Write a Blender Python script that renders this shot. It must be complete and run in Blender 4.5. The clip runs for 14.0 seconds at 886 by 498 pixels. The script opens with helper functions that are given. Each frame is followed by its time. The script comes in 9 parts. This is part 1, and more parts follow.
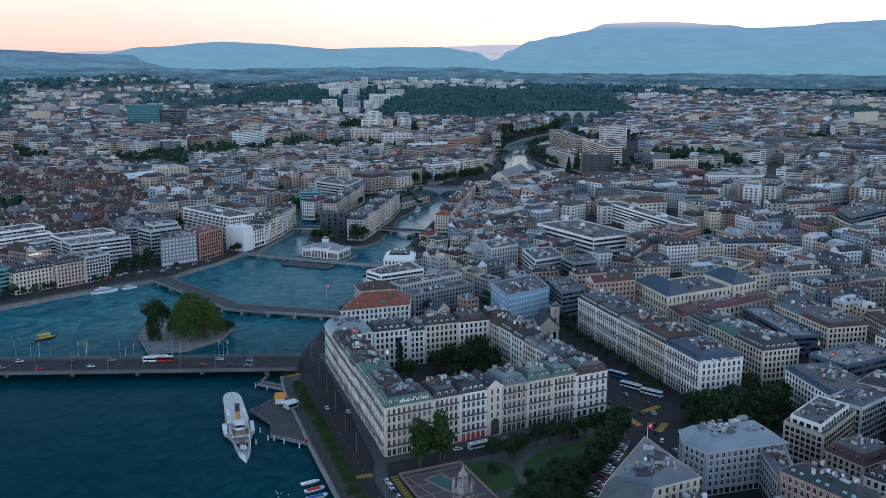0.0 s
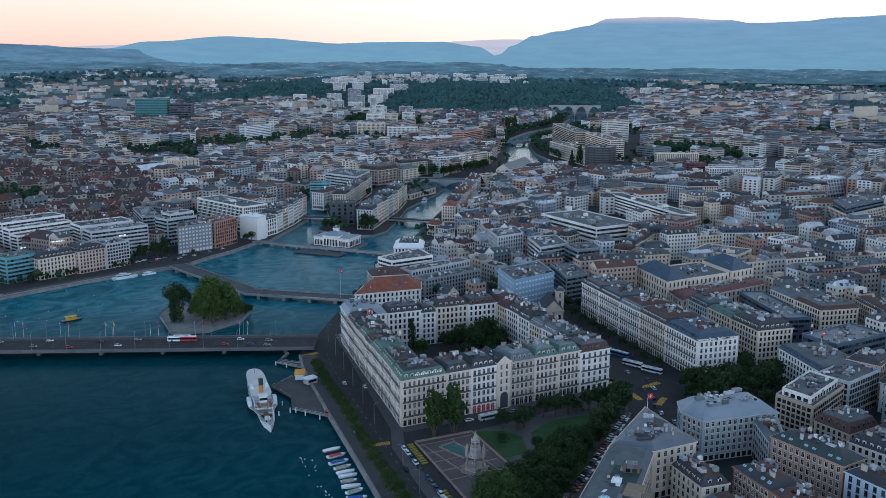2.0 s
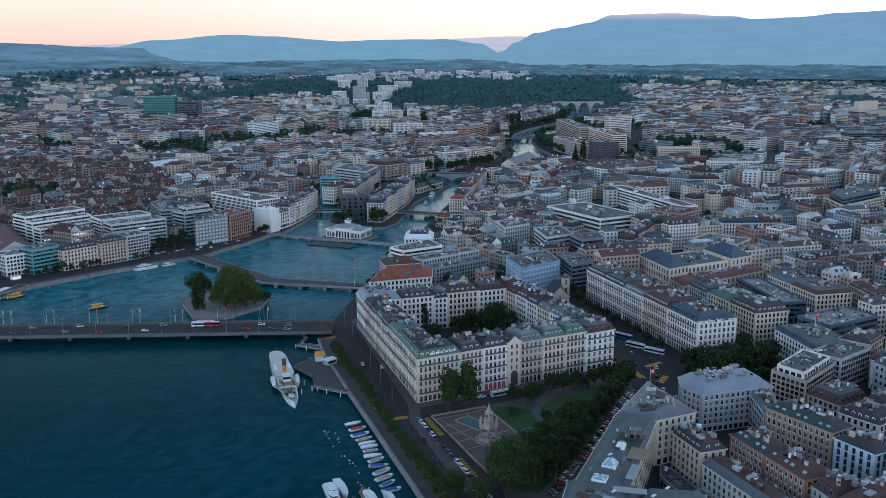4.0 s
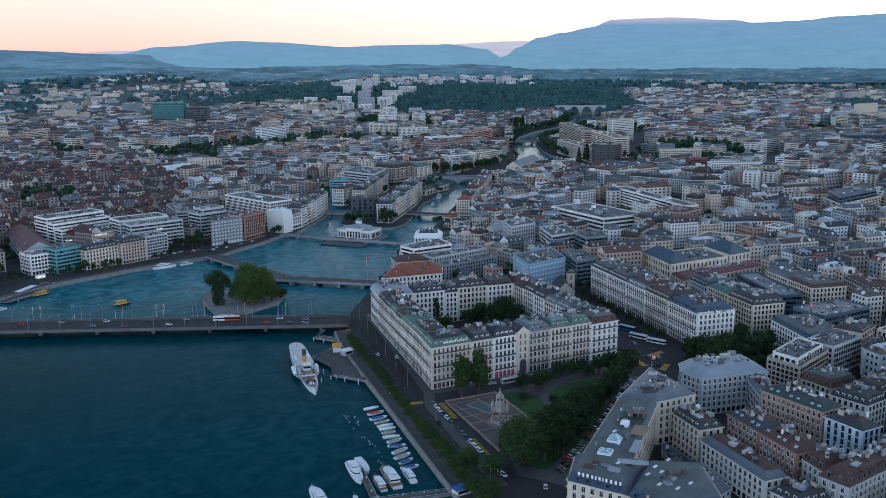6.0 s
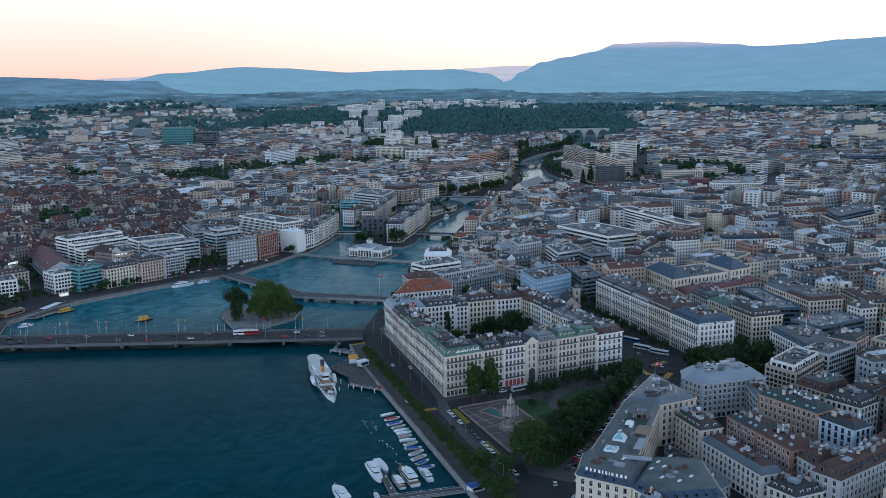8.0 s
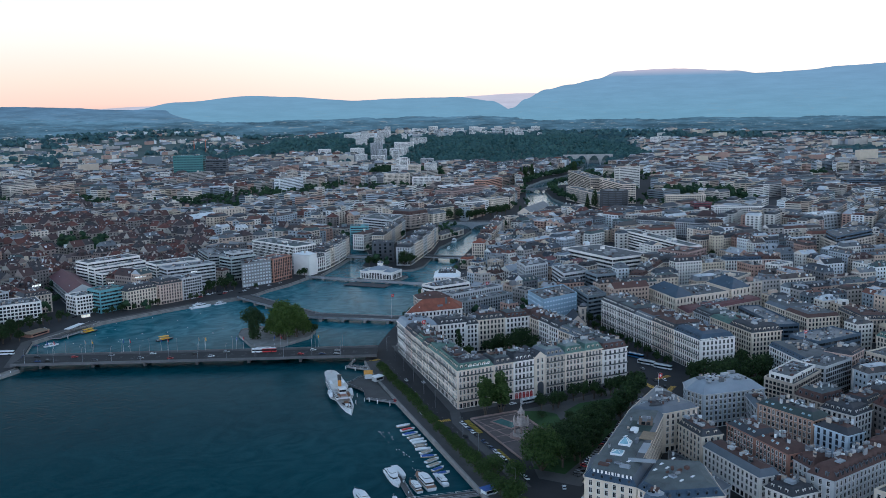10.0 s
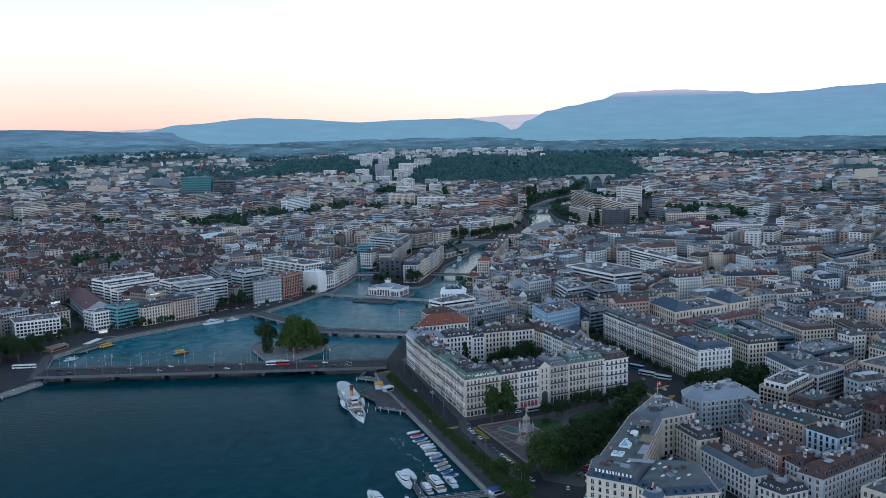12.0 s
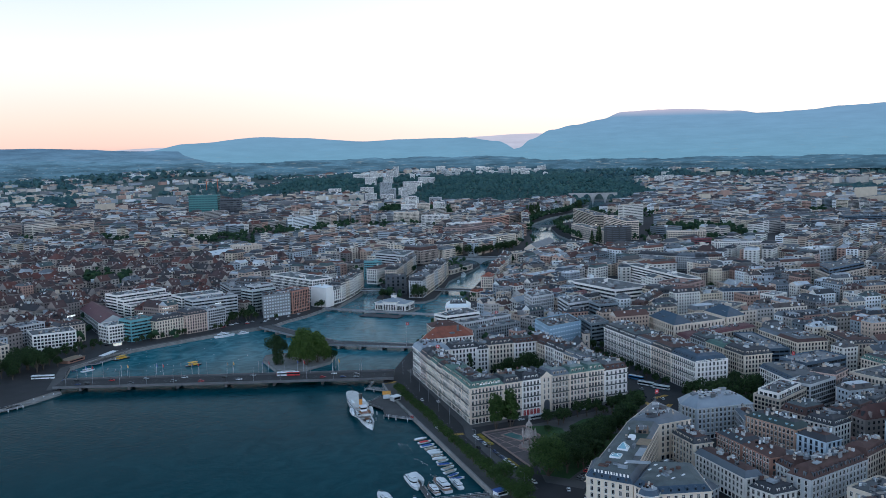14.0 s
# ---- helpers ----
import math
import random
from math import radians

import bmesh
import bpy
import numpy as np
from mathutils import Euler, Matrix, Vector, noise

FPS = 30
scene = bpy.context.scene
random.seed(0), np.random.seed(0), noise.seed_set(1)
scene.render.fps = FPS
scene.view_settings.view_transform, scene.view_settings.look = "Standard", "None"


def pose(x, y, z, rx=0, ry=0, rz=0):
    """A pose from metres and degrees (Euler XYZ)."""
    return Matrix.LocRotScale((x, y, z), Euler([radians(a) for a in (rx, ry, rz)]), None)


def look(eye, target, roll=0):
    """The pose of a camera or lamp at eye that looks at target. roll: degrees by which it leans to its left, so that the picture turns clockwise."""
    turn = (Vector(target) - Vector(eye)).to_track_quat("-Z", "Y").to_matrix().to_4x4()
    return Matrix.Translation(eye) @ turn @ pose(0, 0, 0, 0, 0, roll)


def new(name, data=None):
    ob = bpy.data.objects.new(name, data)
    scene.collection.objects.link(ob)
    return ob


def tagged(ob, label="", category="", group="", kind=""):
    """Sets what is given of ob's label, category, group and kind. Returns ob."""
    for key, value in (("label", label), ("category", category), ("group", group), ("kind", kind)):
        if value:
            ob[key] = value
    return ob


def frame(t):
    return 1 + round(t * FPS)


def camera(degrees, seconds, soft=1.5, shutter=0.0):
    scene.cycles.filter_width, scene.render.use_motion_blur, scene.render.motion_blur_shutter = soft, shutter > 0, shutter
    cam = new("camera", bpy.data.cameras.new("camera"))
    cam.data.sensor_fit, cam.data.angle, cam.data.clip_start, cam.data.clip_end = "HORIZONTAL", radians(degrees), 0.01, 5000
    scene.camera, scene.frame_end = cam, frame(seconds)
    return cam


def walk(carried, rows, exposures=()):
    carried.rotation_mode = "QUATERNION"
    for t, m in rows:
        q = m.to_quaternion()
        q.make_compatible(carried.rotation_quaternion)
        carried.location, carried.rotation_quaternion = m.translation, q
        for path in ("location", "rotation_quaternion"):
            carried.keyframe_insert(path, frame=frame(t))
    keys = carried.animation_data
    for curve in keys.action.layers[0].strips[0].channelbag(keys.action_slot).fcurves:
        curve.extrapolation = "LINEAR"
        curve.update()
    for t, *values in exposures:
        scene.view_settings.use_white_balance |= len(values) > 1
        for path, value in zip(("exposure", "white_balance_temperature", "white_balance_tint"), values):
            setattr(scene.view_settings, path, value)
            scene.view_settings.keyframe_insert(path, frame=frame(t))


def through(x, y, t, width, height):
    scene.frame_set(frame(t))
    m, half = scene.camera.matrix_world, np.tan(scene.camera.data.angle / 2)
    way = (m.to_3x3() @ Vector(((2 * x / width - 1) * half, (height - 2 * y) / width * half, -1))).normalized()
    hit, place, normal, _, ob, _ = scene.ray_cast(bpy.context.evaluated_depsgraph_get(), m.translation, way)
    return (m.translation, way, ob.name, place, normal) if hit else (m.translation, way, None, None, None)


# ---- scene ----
cam = camera(50.78, 14.0, soft=0.6)
PATH = [
    (0.0, look((-162.71, -368.38, 182.95), (291.07, 499.72, -18.23), 0.138)),
    (0.5, look((-167.10, -373.87, 182.71), (286.33, 494.14, -19.66), 0.190)),
    (1.0, look((-171.53, -379.35, 182.53), (281.41, 488.60, -21.22), 0.225)),
    (1.5, look((-176.03, -384.96, 182.42), (276.30, 483.03, -22.51), 0.236)),
    (2.0, look((-180.47, -390.62, 182.54), (271.25, 477.32, -23.92), 0.199)),
    (2.5, look((-184.97, -396.28, 182.50), (266.14, 471.78, -24.81), 0.143)),
    (3.0, look((-189.43, -401.71, 182.32), (260.92, 466.43, -26.31), 0.076)),
    (5.5, look((-211.34, -429.94, 182.49), (235.31, 440.34, -25.13), -0.295)),
    (6.0, look((-215.45, -435.33, 182.51), (230.80, 436.02, -21.51), -0.386)),
    (6.5, look((-219.51, -440.81, 182.49), (226.10, 432.01, -16.51), -0.490)),
    (7.0, look((-223.77, -446.37, 182.38), (221.51, 428.05, -10.32), -0.571)),
    (7.5, look((-227.83, -451.85, 182.36), (217.10, 424.20, -3.55), -0.664)),
    (8.0, look((-231.86, -457.33, 182.26), (212.73, 420.37, 3.42), -0.695)),
    (10.5, look((-251.83, -484.71, 182.03), (190.68, 400.42, 38.05), -1.065)),
    (11.0, look((-255.36, -490.23, 182.10), (186.83, 395.97, 43.83), -1.130)),
    (11.5, look((-258.85, -495.92, 182.00), (182.83, 391.32, 48.89), -1.179)),
    (12.0, look((-262.36, -501.54, 182.04), (178.87, 386.68, 54.01), -1.202)),
    (12.5, look((-265.68, -507.04, 182.13), (175.31, 382.00, 59.15), -1.233)),
    (13.0, look((-268.99, -512.49, 182.15), (171.42, 377.50, 64.02), -1.224)),
    (13.5, look((-272.24, -517.85, 181.99), (167.84, 372.97, 68.98), -1.233)),
    (14.0, look((-275.22, -523.20, 181.91), (164.40, 368.46, 73.85), -1.191)),
]
walk(cam, PATH, exposures=((0.0, 0.72, 5650, 8), (14.0, 0.72, 5650, 8)))

# ---------------------------------------------------------------- light
# Dusk: the sun is down behind the hills ahead and to the right; the sky and a weak added lamp light the town.
SUN_AZIMUTH = radians(68)      # clockwise from +y
world = bpy.data.worlds.new("dusk_sky")
scene.world = world
world.use_nodes = True
wn, wl = world.node_tree.nodes, world.node_tree.links
wn.clear()
w_out = wn.new("ShaderNodeOutputWorld")
w_bg = wn.new("ShaderNodeBackground")
w_sky = wn.new("ShaderNodeTexSky")
w_sky.sky_type = "NISHITA"
w_sky.sun_disc = False
w_sky.sun_elevation = radians(4.0)
w_sky.sun_rotation = SUN_AZIMUTH
w_sky.altitude = 400
w_sky.air_density, w_sky.dust_density, w_sky.ozone_density = 1.2, 1.6, 2.5
# a pale dusk veil over the clear sky: bright and faintly pink towards the sunset, blue away from it
w_co = wn.new("ShaderNodeTexCoord")
w_sep = wn.new("ShaderNodeSeparateXYZ")
w_half = wn.new("ShaderNodeMath")
w_half.operation = "MULTIPLY_ADD"
w_half.inputs[1].default_value = w_half.inputs[2].default_value = 0.5
wl.new(w_co.outputs["Generated"], w_sep.inputs[0])
wl.new(w_sep.outputs["Z"], w_half.inputs[0])


def sky_ramp(stops):
    ramp = wn.new("ShaderNodeValToRGB")
    for at, col in stops[1:-1]:
        ramp.color_ramp.elements.new(at)
    for el, (at, col) in zip(ramp.color_ramp.elements, stops):
        el.position, el.color = at, (*col, 1)
    wl.new(w_half.outputs[0], ramp.inputs[0])
    return ramp.outputs[0]


glow_side = sky_ramp([(0.0, (0.03, 0.04, 0.05)), (0.495, (0.16, 0.17, 0.19)), (0.502, (0.68, 0.42, 0.32)), (0.515, (0.75, 0.50, 0.385)), (0.535, (0.73, 0.595, 0.495)), (0.555, (0.66, 0.61, 0.555)),
                      (0.580, (0.54, 0.555, 0.54)), (0.62, (0.20, 0.29, 0.35)), (0.72, (0.08, 0.145, 0.22)), (1.0, (0.070, 0.118, 0.19))])
white_side = sky_ramp([(0.0, (0.03, 0.04, 0.05)), (0.495, (0.16, 0.17, 0.19)), (0.502, (0.75, 0.57, 0.455)), (0.520, (0.80, 0.67, 0.56)), (0.545, (0.78, 0.72, 0.635)),
                       (0.580, (0.70, 0.67, 0.62)), (0.62, (0.24, 0.32, 0.36)), (0.72, (0.09, 0.15, 0.22)), (1.0, (0.070, 0.118, 0.19))])
# low band away from the sunset made extra bright to fill the facades
blue_side = sky_ramp([(0.0, (0.03, 0.04, 0.05)), (0.495, (0.10, 0.12, 0.15)), (0.502, (1.42, 1.60, 1.86)), (0.56, (1.42, 1.62, 1.91)), (0.64, (0.70, 0.84, 1.04)),
                      (0.76, (0.15, 0.235, 0.34)), (1.0, (0.070, 0.118, 0.19))])
w_dot = wn.new("ShaderNodeVectorMath")
w_dot.operation = "DOT_PRODUCT"
w_dot.inputs[1].default_value = (math.sin(radians(40)), math.cos(radians(40)), 0)
wl.new(w_co.outputs["Generated"], w_dot.inputs[0])
w_side = wn.new("ShaderNodeMapRange")
w_side.interpolation_type = "SMOOTHSTEP"
w_side.inputs["From Min"].default_value, w_side.inputs["From Max"].default_value = -0.3, 0.75
wl.new(w_dot.outputs["Value"], w_side.inputs["Value"])
w_both = wn.new("ShaderNodeMix")
w_both.data_type = "RGBA"
wl.new(w_side.outputs[0], w_both.inputs[0])
wl.new(blue_side, w_both.inputs[6])
w_sunward = wn.new("ShaderNodeVectorMath")
w_sunward.operation = "DOT_PRODUCT"
w_sunward.inputs[1].default_value = (math.sin(SUN_AZIMUTH), math.cos(SUN_AZIMUTH), 0)
wl.new(w_co.outputs["Generated"], w_sunward.inputs[0])
w_near = wn.new("ShaderNodeMapRange")
w_near.interpolation_type = "SMOOTHSTEP"
w_near.inputs["From Min"].default_value, w_near.inputs["From Max"].default_value = 0.45, 0.92
wl.new(w_sunward.outputs["Value"], w_near.inputs["Value"])
w_front = wn.new("ShaderNodeMix")
w_front.data_type = "RGBA"
wl.new(w_near.outputs[0], w_front.inputs[0])
wl.new(glow_side, w_front.inputs[6])
wl.new(white_side, w_front.inputs[7])
wl.new(w_front.outputs[2], w_both.inputs[7])
w_mix = wn.new("ShaderNodeMix")
w_mix.data_type, w_mix.blend_type = "RGBA", "ADD"
w_mix.inputs[0].default_value = 1.0
w_dim = wn.new("ShaderNodeMix")
w_dim.data_type, w_dim.blend_type = "RGBA", "MULTIPLY"
w_dim.inputs[0].default_value = 1.0
w_dim.inputs[7].default_value = (0.008, 0.008, 0.009, 1)
wl.new(w_sky.outputs[0], w_dim.inputs[6])
wl.new(w_dim.outputs[2], w_mix.inputs[6])
wl.new(w_both.outputs[2], w_mix.inputs[7])
wl.new(w_mix.outputs[2], w_bg.inputs[0])
w_bg.inputs[1].default_value = 1.0
wl.new(w_bg.outputs[0], w_out.inputs[0])

# wide fill lamp added high on the sunset side; the sun itself is down
sun = new("sun", bpy.data.lights.new("sun", "SUN"))
sun.data.energy, sun.data.angle, sun.data.color = 0.25, radians(60), (1.0, 0.93, 0.88)
sun.matrix_world = look((0, 0, 500), (-300 * math.sin(SUN_AZIMUTH), -300 * math.cos(SUN_AZIMUTH), 200))

# ---------------------------------------------------------------- materials
MATS = {}


def shader(name):
    m = bpy.data.materials.new(name)
    m.use_nodes = True
    MATS[name] = m
    nt = m.node_tree
    return m, nt.nodes, nt.links, nt.nodes["Principled BSDF"]


def mat(name, color, rough=0.8, metal=0.0, grain=4.0, fine=40.0, amount=0.25, bump=0.15, vary="", spread=(), bump_scale=None, spec=0.5):
    """A surface with coarse stains and fine grain. vary: 'object' or 'island' gives each piece one of the colours in spread."""
    m, n, l, p = shader(name)
    p.inputs["Roughness"].default_value = rough
    p.inputs["Metallic"].default_value = metal
    p.inputs["Specular IOR Level"].default_value = spec
    geo = n.new("ShaderNodeNewGeometry")
    coarse, small = n.new("ShaderNodeTexNoise"), n.new("ShaderNodeTexNoise")
    coarse.inputs["Scale"].default_value, small.inputs["Scale"].default_value = 1.0 / grain, fine / 10.0
    coarse.inputs["Detail"].default_value, small.inputs["Detail"].default_value = 5, 3
    l.new(geo.outputs["Position"], coarse.inputs["Vector"])
    l.new(geo.outputs["Position"], small.inputs["Vector"])
    if spread:
        ramp = n.new("ShaderNodeValToRGB")
        ramp.color_ramp.interpolation = "CONSTANT"
        cols = list(spread)
        ramp.color_ramp.elements[0].position, ramp.color_ramp.elements[1].position = 0.0, 1.0
        while len(ramp.color_ramp.elements) < len(cols):
            ramp.color_ramp.elements.new(0.5)
        for k in range(len(cols)):
            ramp.color_ramp.elements[k].position = k / len(cols)
            ramp.color_ramp.elements[k].color = (*cols[k], 1)
        if vary == "object":
            info = n.new("ShaderNodeObjectInfo")
            l.new(info.outputs["Random"], ramp.inputs[0])
        else:
            l.new(geo.outputs["Random Per Island"], ramp.inputs[0])
        base = ramp.outputs[0]
    else:
        rgb = n.new("ShaderNodeRGB")
        rgb.outputs[0].default_value = (*color, 1)
        base = rgb.outputs[0]
    add = n.new("ShaderNodeMath")
    add.operation = "MULTIPLY_ADD"
    add.inputs[1].default_value = 0.5
    l.new(small.outputs["Fac"], add.inputs[0])
    l.new(coarse.outputs["Fac"], add.inputs[2])
    rng = n.new("ShaderNodeMapRange")
    rng.inputs["From Min"].default_value, rng.inputs["From Max"].default_value = 0.45, 1.05
    rng.inputs["To Min"].default_value, rng.inputs["To Max"].default_value = 1 - amount, 1 + amount
    l.new(add.outputs[0], rng.inputs["Value"])
    hsv = n.new("ShaderNodeHueSaturation")
    l.new(base, hsv.inputs["Color"])
    l.new(rng.outputs[0], hsv.inputs["Value"])
    l.new(hsv.outputs[0], p.inputs["Base Color"])
    if bump:
        b = n.new("ShaderNodeBump")
        b.inputs["Strength"].default_value, b.inputs["Distance"].default_value = bump, 0.1
        l.new(small.outputs["Fac"], b.inputs["Height"])
        l.new(b.outputs[0], p.inputs["Normal"])
    return m


def glow(name, color, strength):
    m, n, l, p = shader(name)
    p.inputs["Base Color"].default_value = (*color, 1)
    p.inputs["Emission Color"].default_value = (*color, 1)
    p.inputs["Emission Strength"].default_value = strength
    return m


def leafy(name, cols, through=0.35):
    """Foliage: each leaf takes its own green."""
    m = mat(name, cols[0], rough=0.7, grain=3, amount=0.35, bump=0, vary="island", spread=cols, spec=0.2)
    n, l = m.node_tree.nodes, m.node_tree.links
    p = n["Principled BSDF"]
    tr = n.new("ShaderNodeBsdfTranslucent")
    mx = n.new("ShaderNodeMixShader")
    mx.inputs[0].default_value = through
    l.new(p.inputs["Base Color"].links[0].from_socket, tr.inputs["Color"])
    l.new(p.outputs[0], mx.inputs[1])
    l.new(tr.outputs[0], mx.inputs[2])
    l.new(mx.outputs[0], n["Material Output"].inputs["Surface"])
    return m


STONE = mat("pale_stone", (0.715, 0.580, 0.460), grain=9, amount=0.14)
CREAM = mat("cream_plaster", (0.715, 0.590, 0.460), grain=8, amount=0.12)
WHITE = mat("white_plaster", (0.820, 0.755, 0.685), grain=8, amount=0.10)
GREYW = mat("grey_plaster", (0.480, 0.470, 0.460), grain=8, amount=0.14)
BEIGE = mat("beige_plaster", (0.520, 0.420, 0.330), grain=8, amount=0.15)
PINK = mat("pink_plaster", (0.560, 0.390, 0.320), grain=8, amount=0.15)
BRICK = mat("brown_brick", (0.33, 0.165, 0.115), grain=6, amount=0.18)
SAND = mat("sand_plaster", (0.500, 0.405, 0.320), grain=8, amount=0.14)
DULLCREAM = mat("cream_render", (0.610, 0.520, 0.415), grain=8, amount=0.13)
OFFWHITE = mat("off-white_render", (0.690, 0.645, 0.590), grain=8, amount=0.12)
GREYSTONE = mat("grey_sandstone", (0.380, 0.350, 0.320), grain=7, amount=0.16)
ROSE = mat("rose_plaster", (0.470, 0.345, 0.290), grain=8, amount=0.15)
TEALW = mat("teal_cladding", (0.13, 0.32, 0.34), rough=0.45, grain=10, amount=0.12)
BLUEW = mat("blue_glass_cladding", (0.10, 0.135, 0.175), rough=0.25, grain=12, amount=0.12, bump=0)
OFFICEBLUE = mat("blue_panel_cladding", (0.26, 0.37, 0.45), rough=0.35, grain=12, amount=0.12, bump=0)
LIGHTZINC = mat("pale_zinc_roof", (0.27, 0.30, 0.33), rough=0.5, metal=0.1, grain=7, amount=0.15)
STEELGLASS = mat("steel_and_glass_cladding", (0.17, 0.20, 0.22), rough=0.3, grain=12, amount=0.15, bump=0)
DARKW = mat("dark_cladding", (0.06, 0.065, 0.075), rough=0.4, grain=10, amount=0.2)
CONC = mat("concrete", (0.270, 0.270, 0.270), grain=6, amount=0.18)
SLATE = mat("slate_roof", (0.044, 0.044, 0.049), rough=0.65, grain=5, amount=0.3, bump=0.3)
ZINC = mat("zinc_roof", (0.140, 0.154, 0.172), rough=0.5, metal=0.15, grain=7, amount=0.2)
PALEDECK = mat("pale_green_sheet_roof", (0.185, 0.215, 0.200), rough=0.6, grain=5, amount=0.3)
COPPER = mat("green_copper_roof", (0.085, 0.150, 0.120), rough=0.6, grain=4, amount=0.35)
TILE = mat("red_tile_roof", (0.250, 0.078, 0.045), rough=0.85, grain=4, amount=0.3, bump=0.4)
BROWNT = mat("brown_tile_roof", (0.095, 0.050, 0.040), rough=0.85, grain=4, amount=0.3, bump=0.4)
GRAVEL = mat("gravel_roof", (0.125, 0.125, 0.125), rough=0.95, grain=7, amount=0.28)
BLUER = mat("blue_slate_roof", (0.040, 0.066, 0.098), rough=0.5, grain=5, amount=0.25)
METAL = mat("grey_metal", (0.35, 0.36, 0.37), rough=0.4, metal=0.7, grain=3)
WHITEP = mat("white_paint", (0.78, 0.78, 0.77), rough=0.4, grain=3, amount=0.06, bump=0.05)
BLACKP = mat("black_paint", (0.02, 0.02, 0.022), rough=0.4, grain=3)
FRAME = mat("window_frame_paint", (0.700, 0.650, 0.590), grain=3, amount=0.1, bump=0)
PANE = mat("window_glass", (0.02, 0.025, 0.03), rough=0.12, grain=2, amount=0.4, bump=0, vary="object", spec=0.3,
           spread=((0.014, 0.016, 0.019), (0.026, 0.027, 0.030), (0.010, 0.012, 0.015), (0.050, 0.049, 0.048), (0.018, 0.020, 0.023), (0.012, 0.014, 0.017), (0.11, 0.102, 0.094)))
PANES = mat("window_glass_far", (0.02, 0.025, 0.03), rough=0.15, grain=2, amount=0.4, bump=0, vary="island", spec=0.3,
            spread=((0.012, 0.015, 0.019), (0.024, 0.028, 0.032), (0.010, 0.012, 0.015), (0.045, 0.046, 0.048), (0.016, 0.019, 0.022), (0.014, 0.017, 0.020), (0.10, 0.098, 0.094)))
BLINDS = mat("window_blinds", (0.56, 0.58, 0.58), rough=0.5, grain=2, amount=0.35, bump=0)
LITPANE = glow("lit_window", (1.0, 0.86, 0.66), 0.30)
# faint glow stands in for sky reflected in unlit office panes
PALEPANE = glow("lit_office_window", (0.50, 0.60, 0.70), 0.06)
REDLIT = glow("red_shop_light", (0.30, 0.03, 0.03), 0.07)
BRIGHTSIGN = glow("lit_sign", (1.0, 0.95, 0.86), 0.5)
# faint glow added to keep the hotel letters pale, matte ones included
SIGNPALE = glow("sign_light", (0.85, 0.80, 0.74), 0.05)
ASPHALT = mat("asphalt", (0.026, 0.025, 0.026), rough=0.9, grain=12, amount=0.3)
PAVING = mat("paving", (0.085, 0.080, 0.077), rough=0.9, grain=7, amount=0.22)
QUAY = mat("quay_stone", (0.250, 0.235, 0.215), rough=0.9, grain=5, amount=0.3)
GRASS = mat("lawn", (0.026, 0.070, 0.014), rough=0.95, grain=6, amount=0.35, bump=0.4)
FIELDS = mat("fields", (0.075, 0.105, 0.092), rough=0.95, grain=160, fine=0.4, amount=0.45, bump=0.1)
ROADPAINT = mat("road_paint", (0.26, 0.26, 0.25), rough=0.8, grain=2, amount=0.25)
YELLOW = mat("yellow_paint", (0.75, 0.42, 0.02), rough=0.5, grain=2, amount=0.12)
ORANGE = mat("orange_canvas", (0.72, 0.30, 0.01), rough=0.6, grain=2, amount=0.12)
RED = mat("red_paint", (0.50, 0.03, 0.03), rough=0.4, grain=2, amount=0.12)
BLUEP = mat("blue_canvas", (0.03, 0.09, 0.30), rough=0.6, grain=2, amount=0.2)
TANP = mat("tan_canvas", (0.38, 0.32, 0.25), rough=0.8, grain=2, amount=0.2)
WOOD = mat("varnished_wood", (0.22, 0.10, 0.045), rough=0.4, grain=1.5, amount=0.3)
TIMBER = mat("timber_decking", (0.26, 0.19, 0.12), grain=2)
BARK = mat("bark", (0.10, 0.075, 0.055), rough=0.95, grain=1, amount=0.35)
TYRE = mat("rubber", (0.015, 0.015, 0.015), rough=0.9)
POOL = mat("basin_water", (0.09, 0.17, 0.16), rough=0.08, grain=6, amount=0.2, bump=0.05)
LEAF = leafy("plane_tree_leaves", ((0.048, 0.085, 0.022), (0.064, 0.106, 0.028), (0.036, 0.068, 0.018), (0.080, 0.124, 0.034)))
RAILING = mat("iron_railing", (0.095, 0.090, 0.085), rough=0.6, grain=2)
ROOFDECK = mat("roof_membrane", (0.098, 0.112, 0.112), rough=0.85, grain=6, amount=0.35)
REDMETAL = mat("dark_red_roof", (0.115, 0.030, 0.032), rough=0.6, grain=6, amount=0.25)
MONU = mat("weathered_tomb_stone", (0.38, 0.32, 0.285), grain=2, amount=0.35)
PINKSTONE = mat("pink_stone", (0.30, 0.205, 0.175), grain=3, amount=0.3)
LEAFD = leafy("dark_leaves", ((0.032, 0.058, 0.021), (0.045, 0.076, 0.027), (0.025, 0.046, 0.018), (0.056, 0.090, 0.030)))
LEAFW = leafy("willow_leaves", ((0.076, 0.122, 0.026), (0.092, 0.142, 0.030), (0.054, 0.094, 0.022), (0.108, 0.156, 0.040)))
# leaf greens shifted to blue, so distance haze sits in the base colour
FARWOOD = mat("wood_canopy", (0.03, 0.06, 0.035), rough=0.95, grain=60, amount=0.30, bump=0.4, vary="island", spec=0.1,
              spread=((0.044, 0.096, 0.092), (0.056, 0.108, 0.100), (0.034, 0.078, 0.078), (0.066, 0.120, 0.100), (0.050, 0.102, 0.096)))
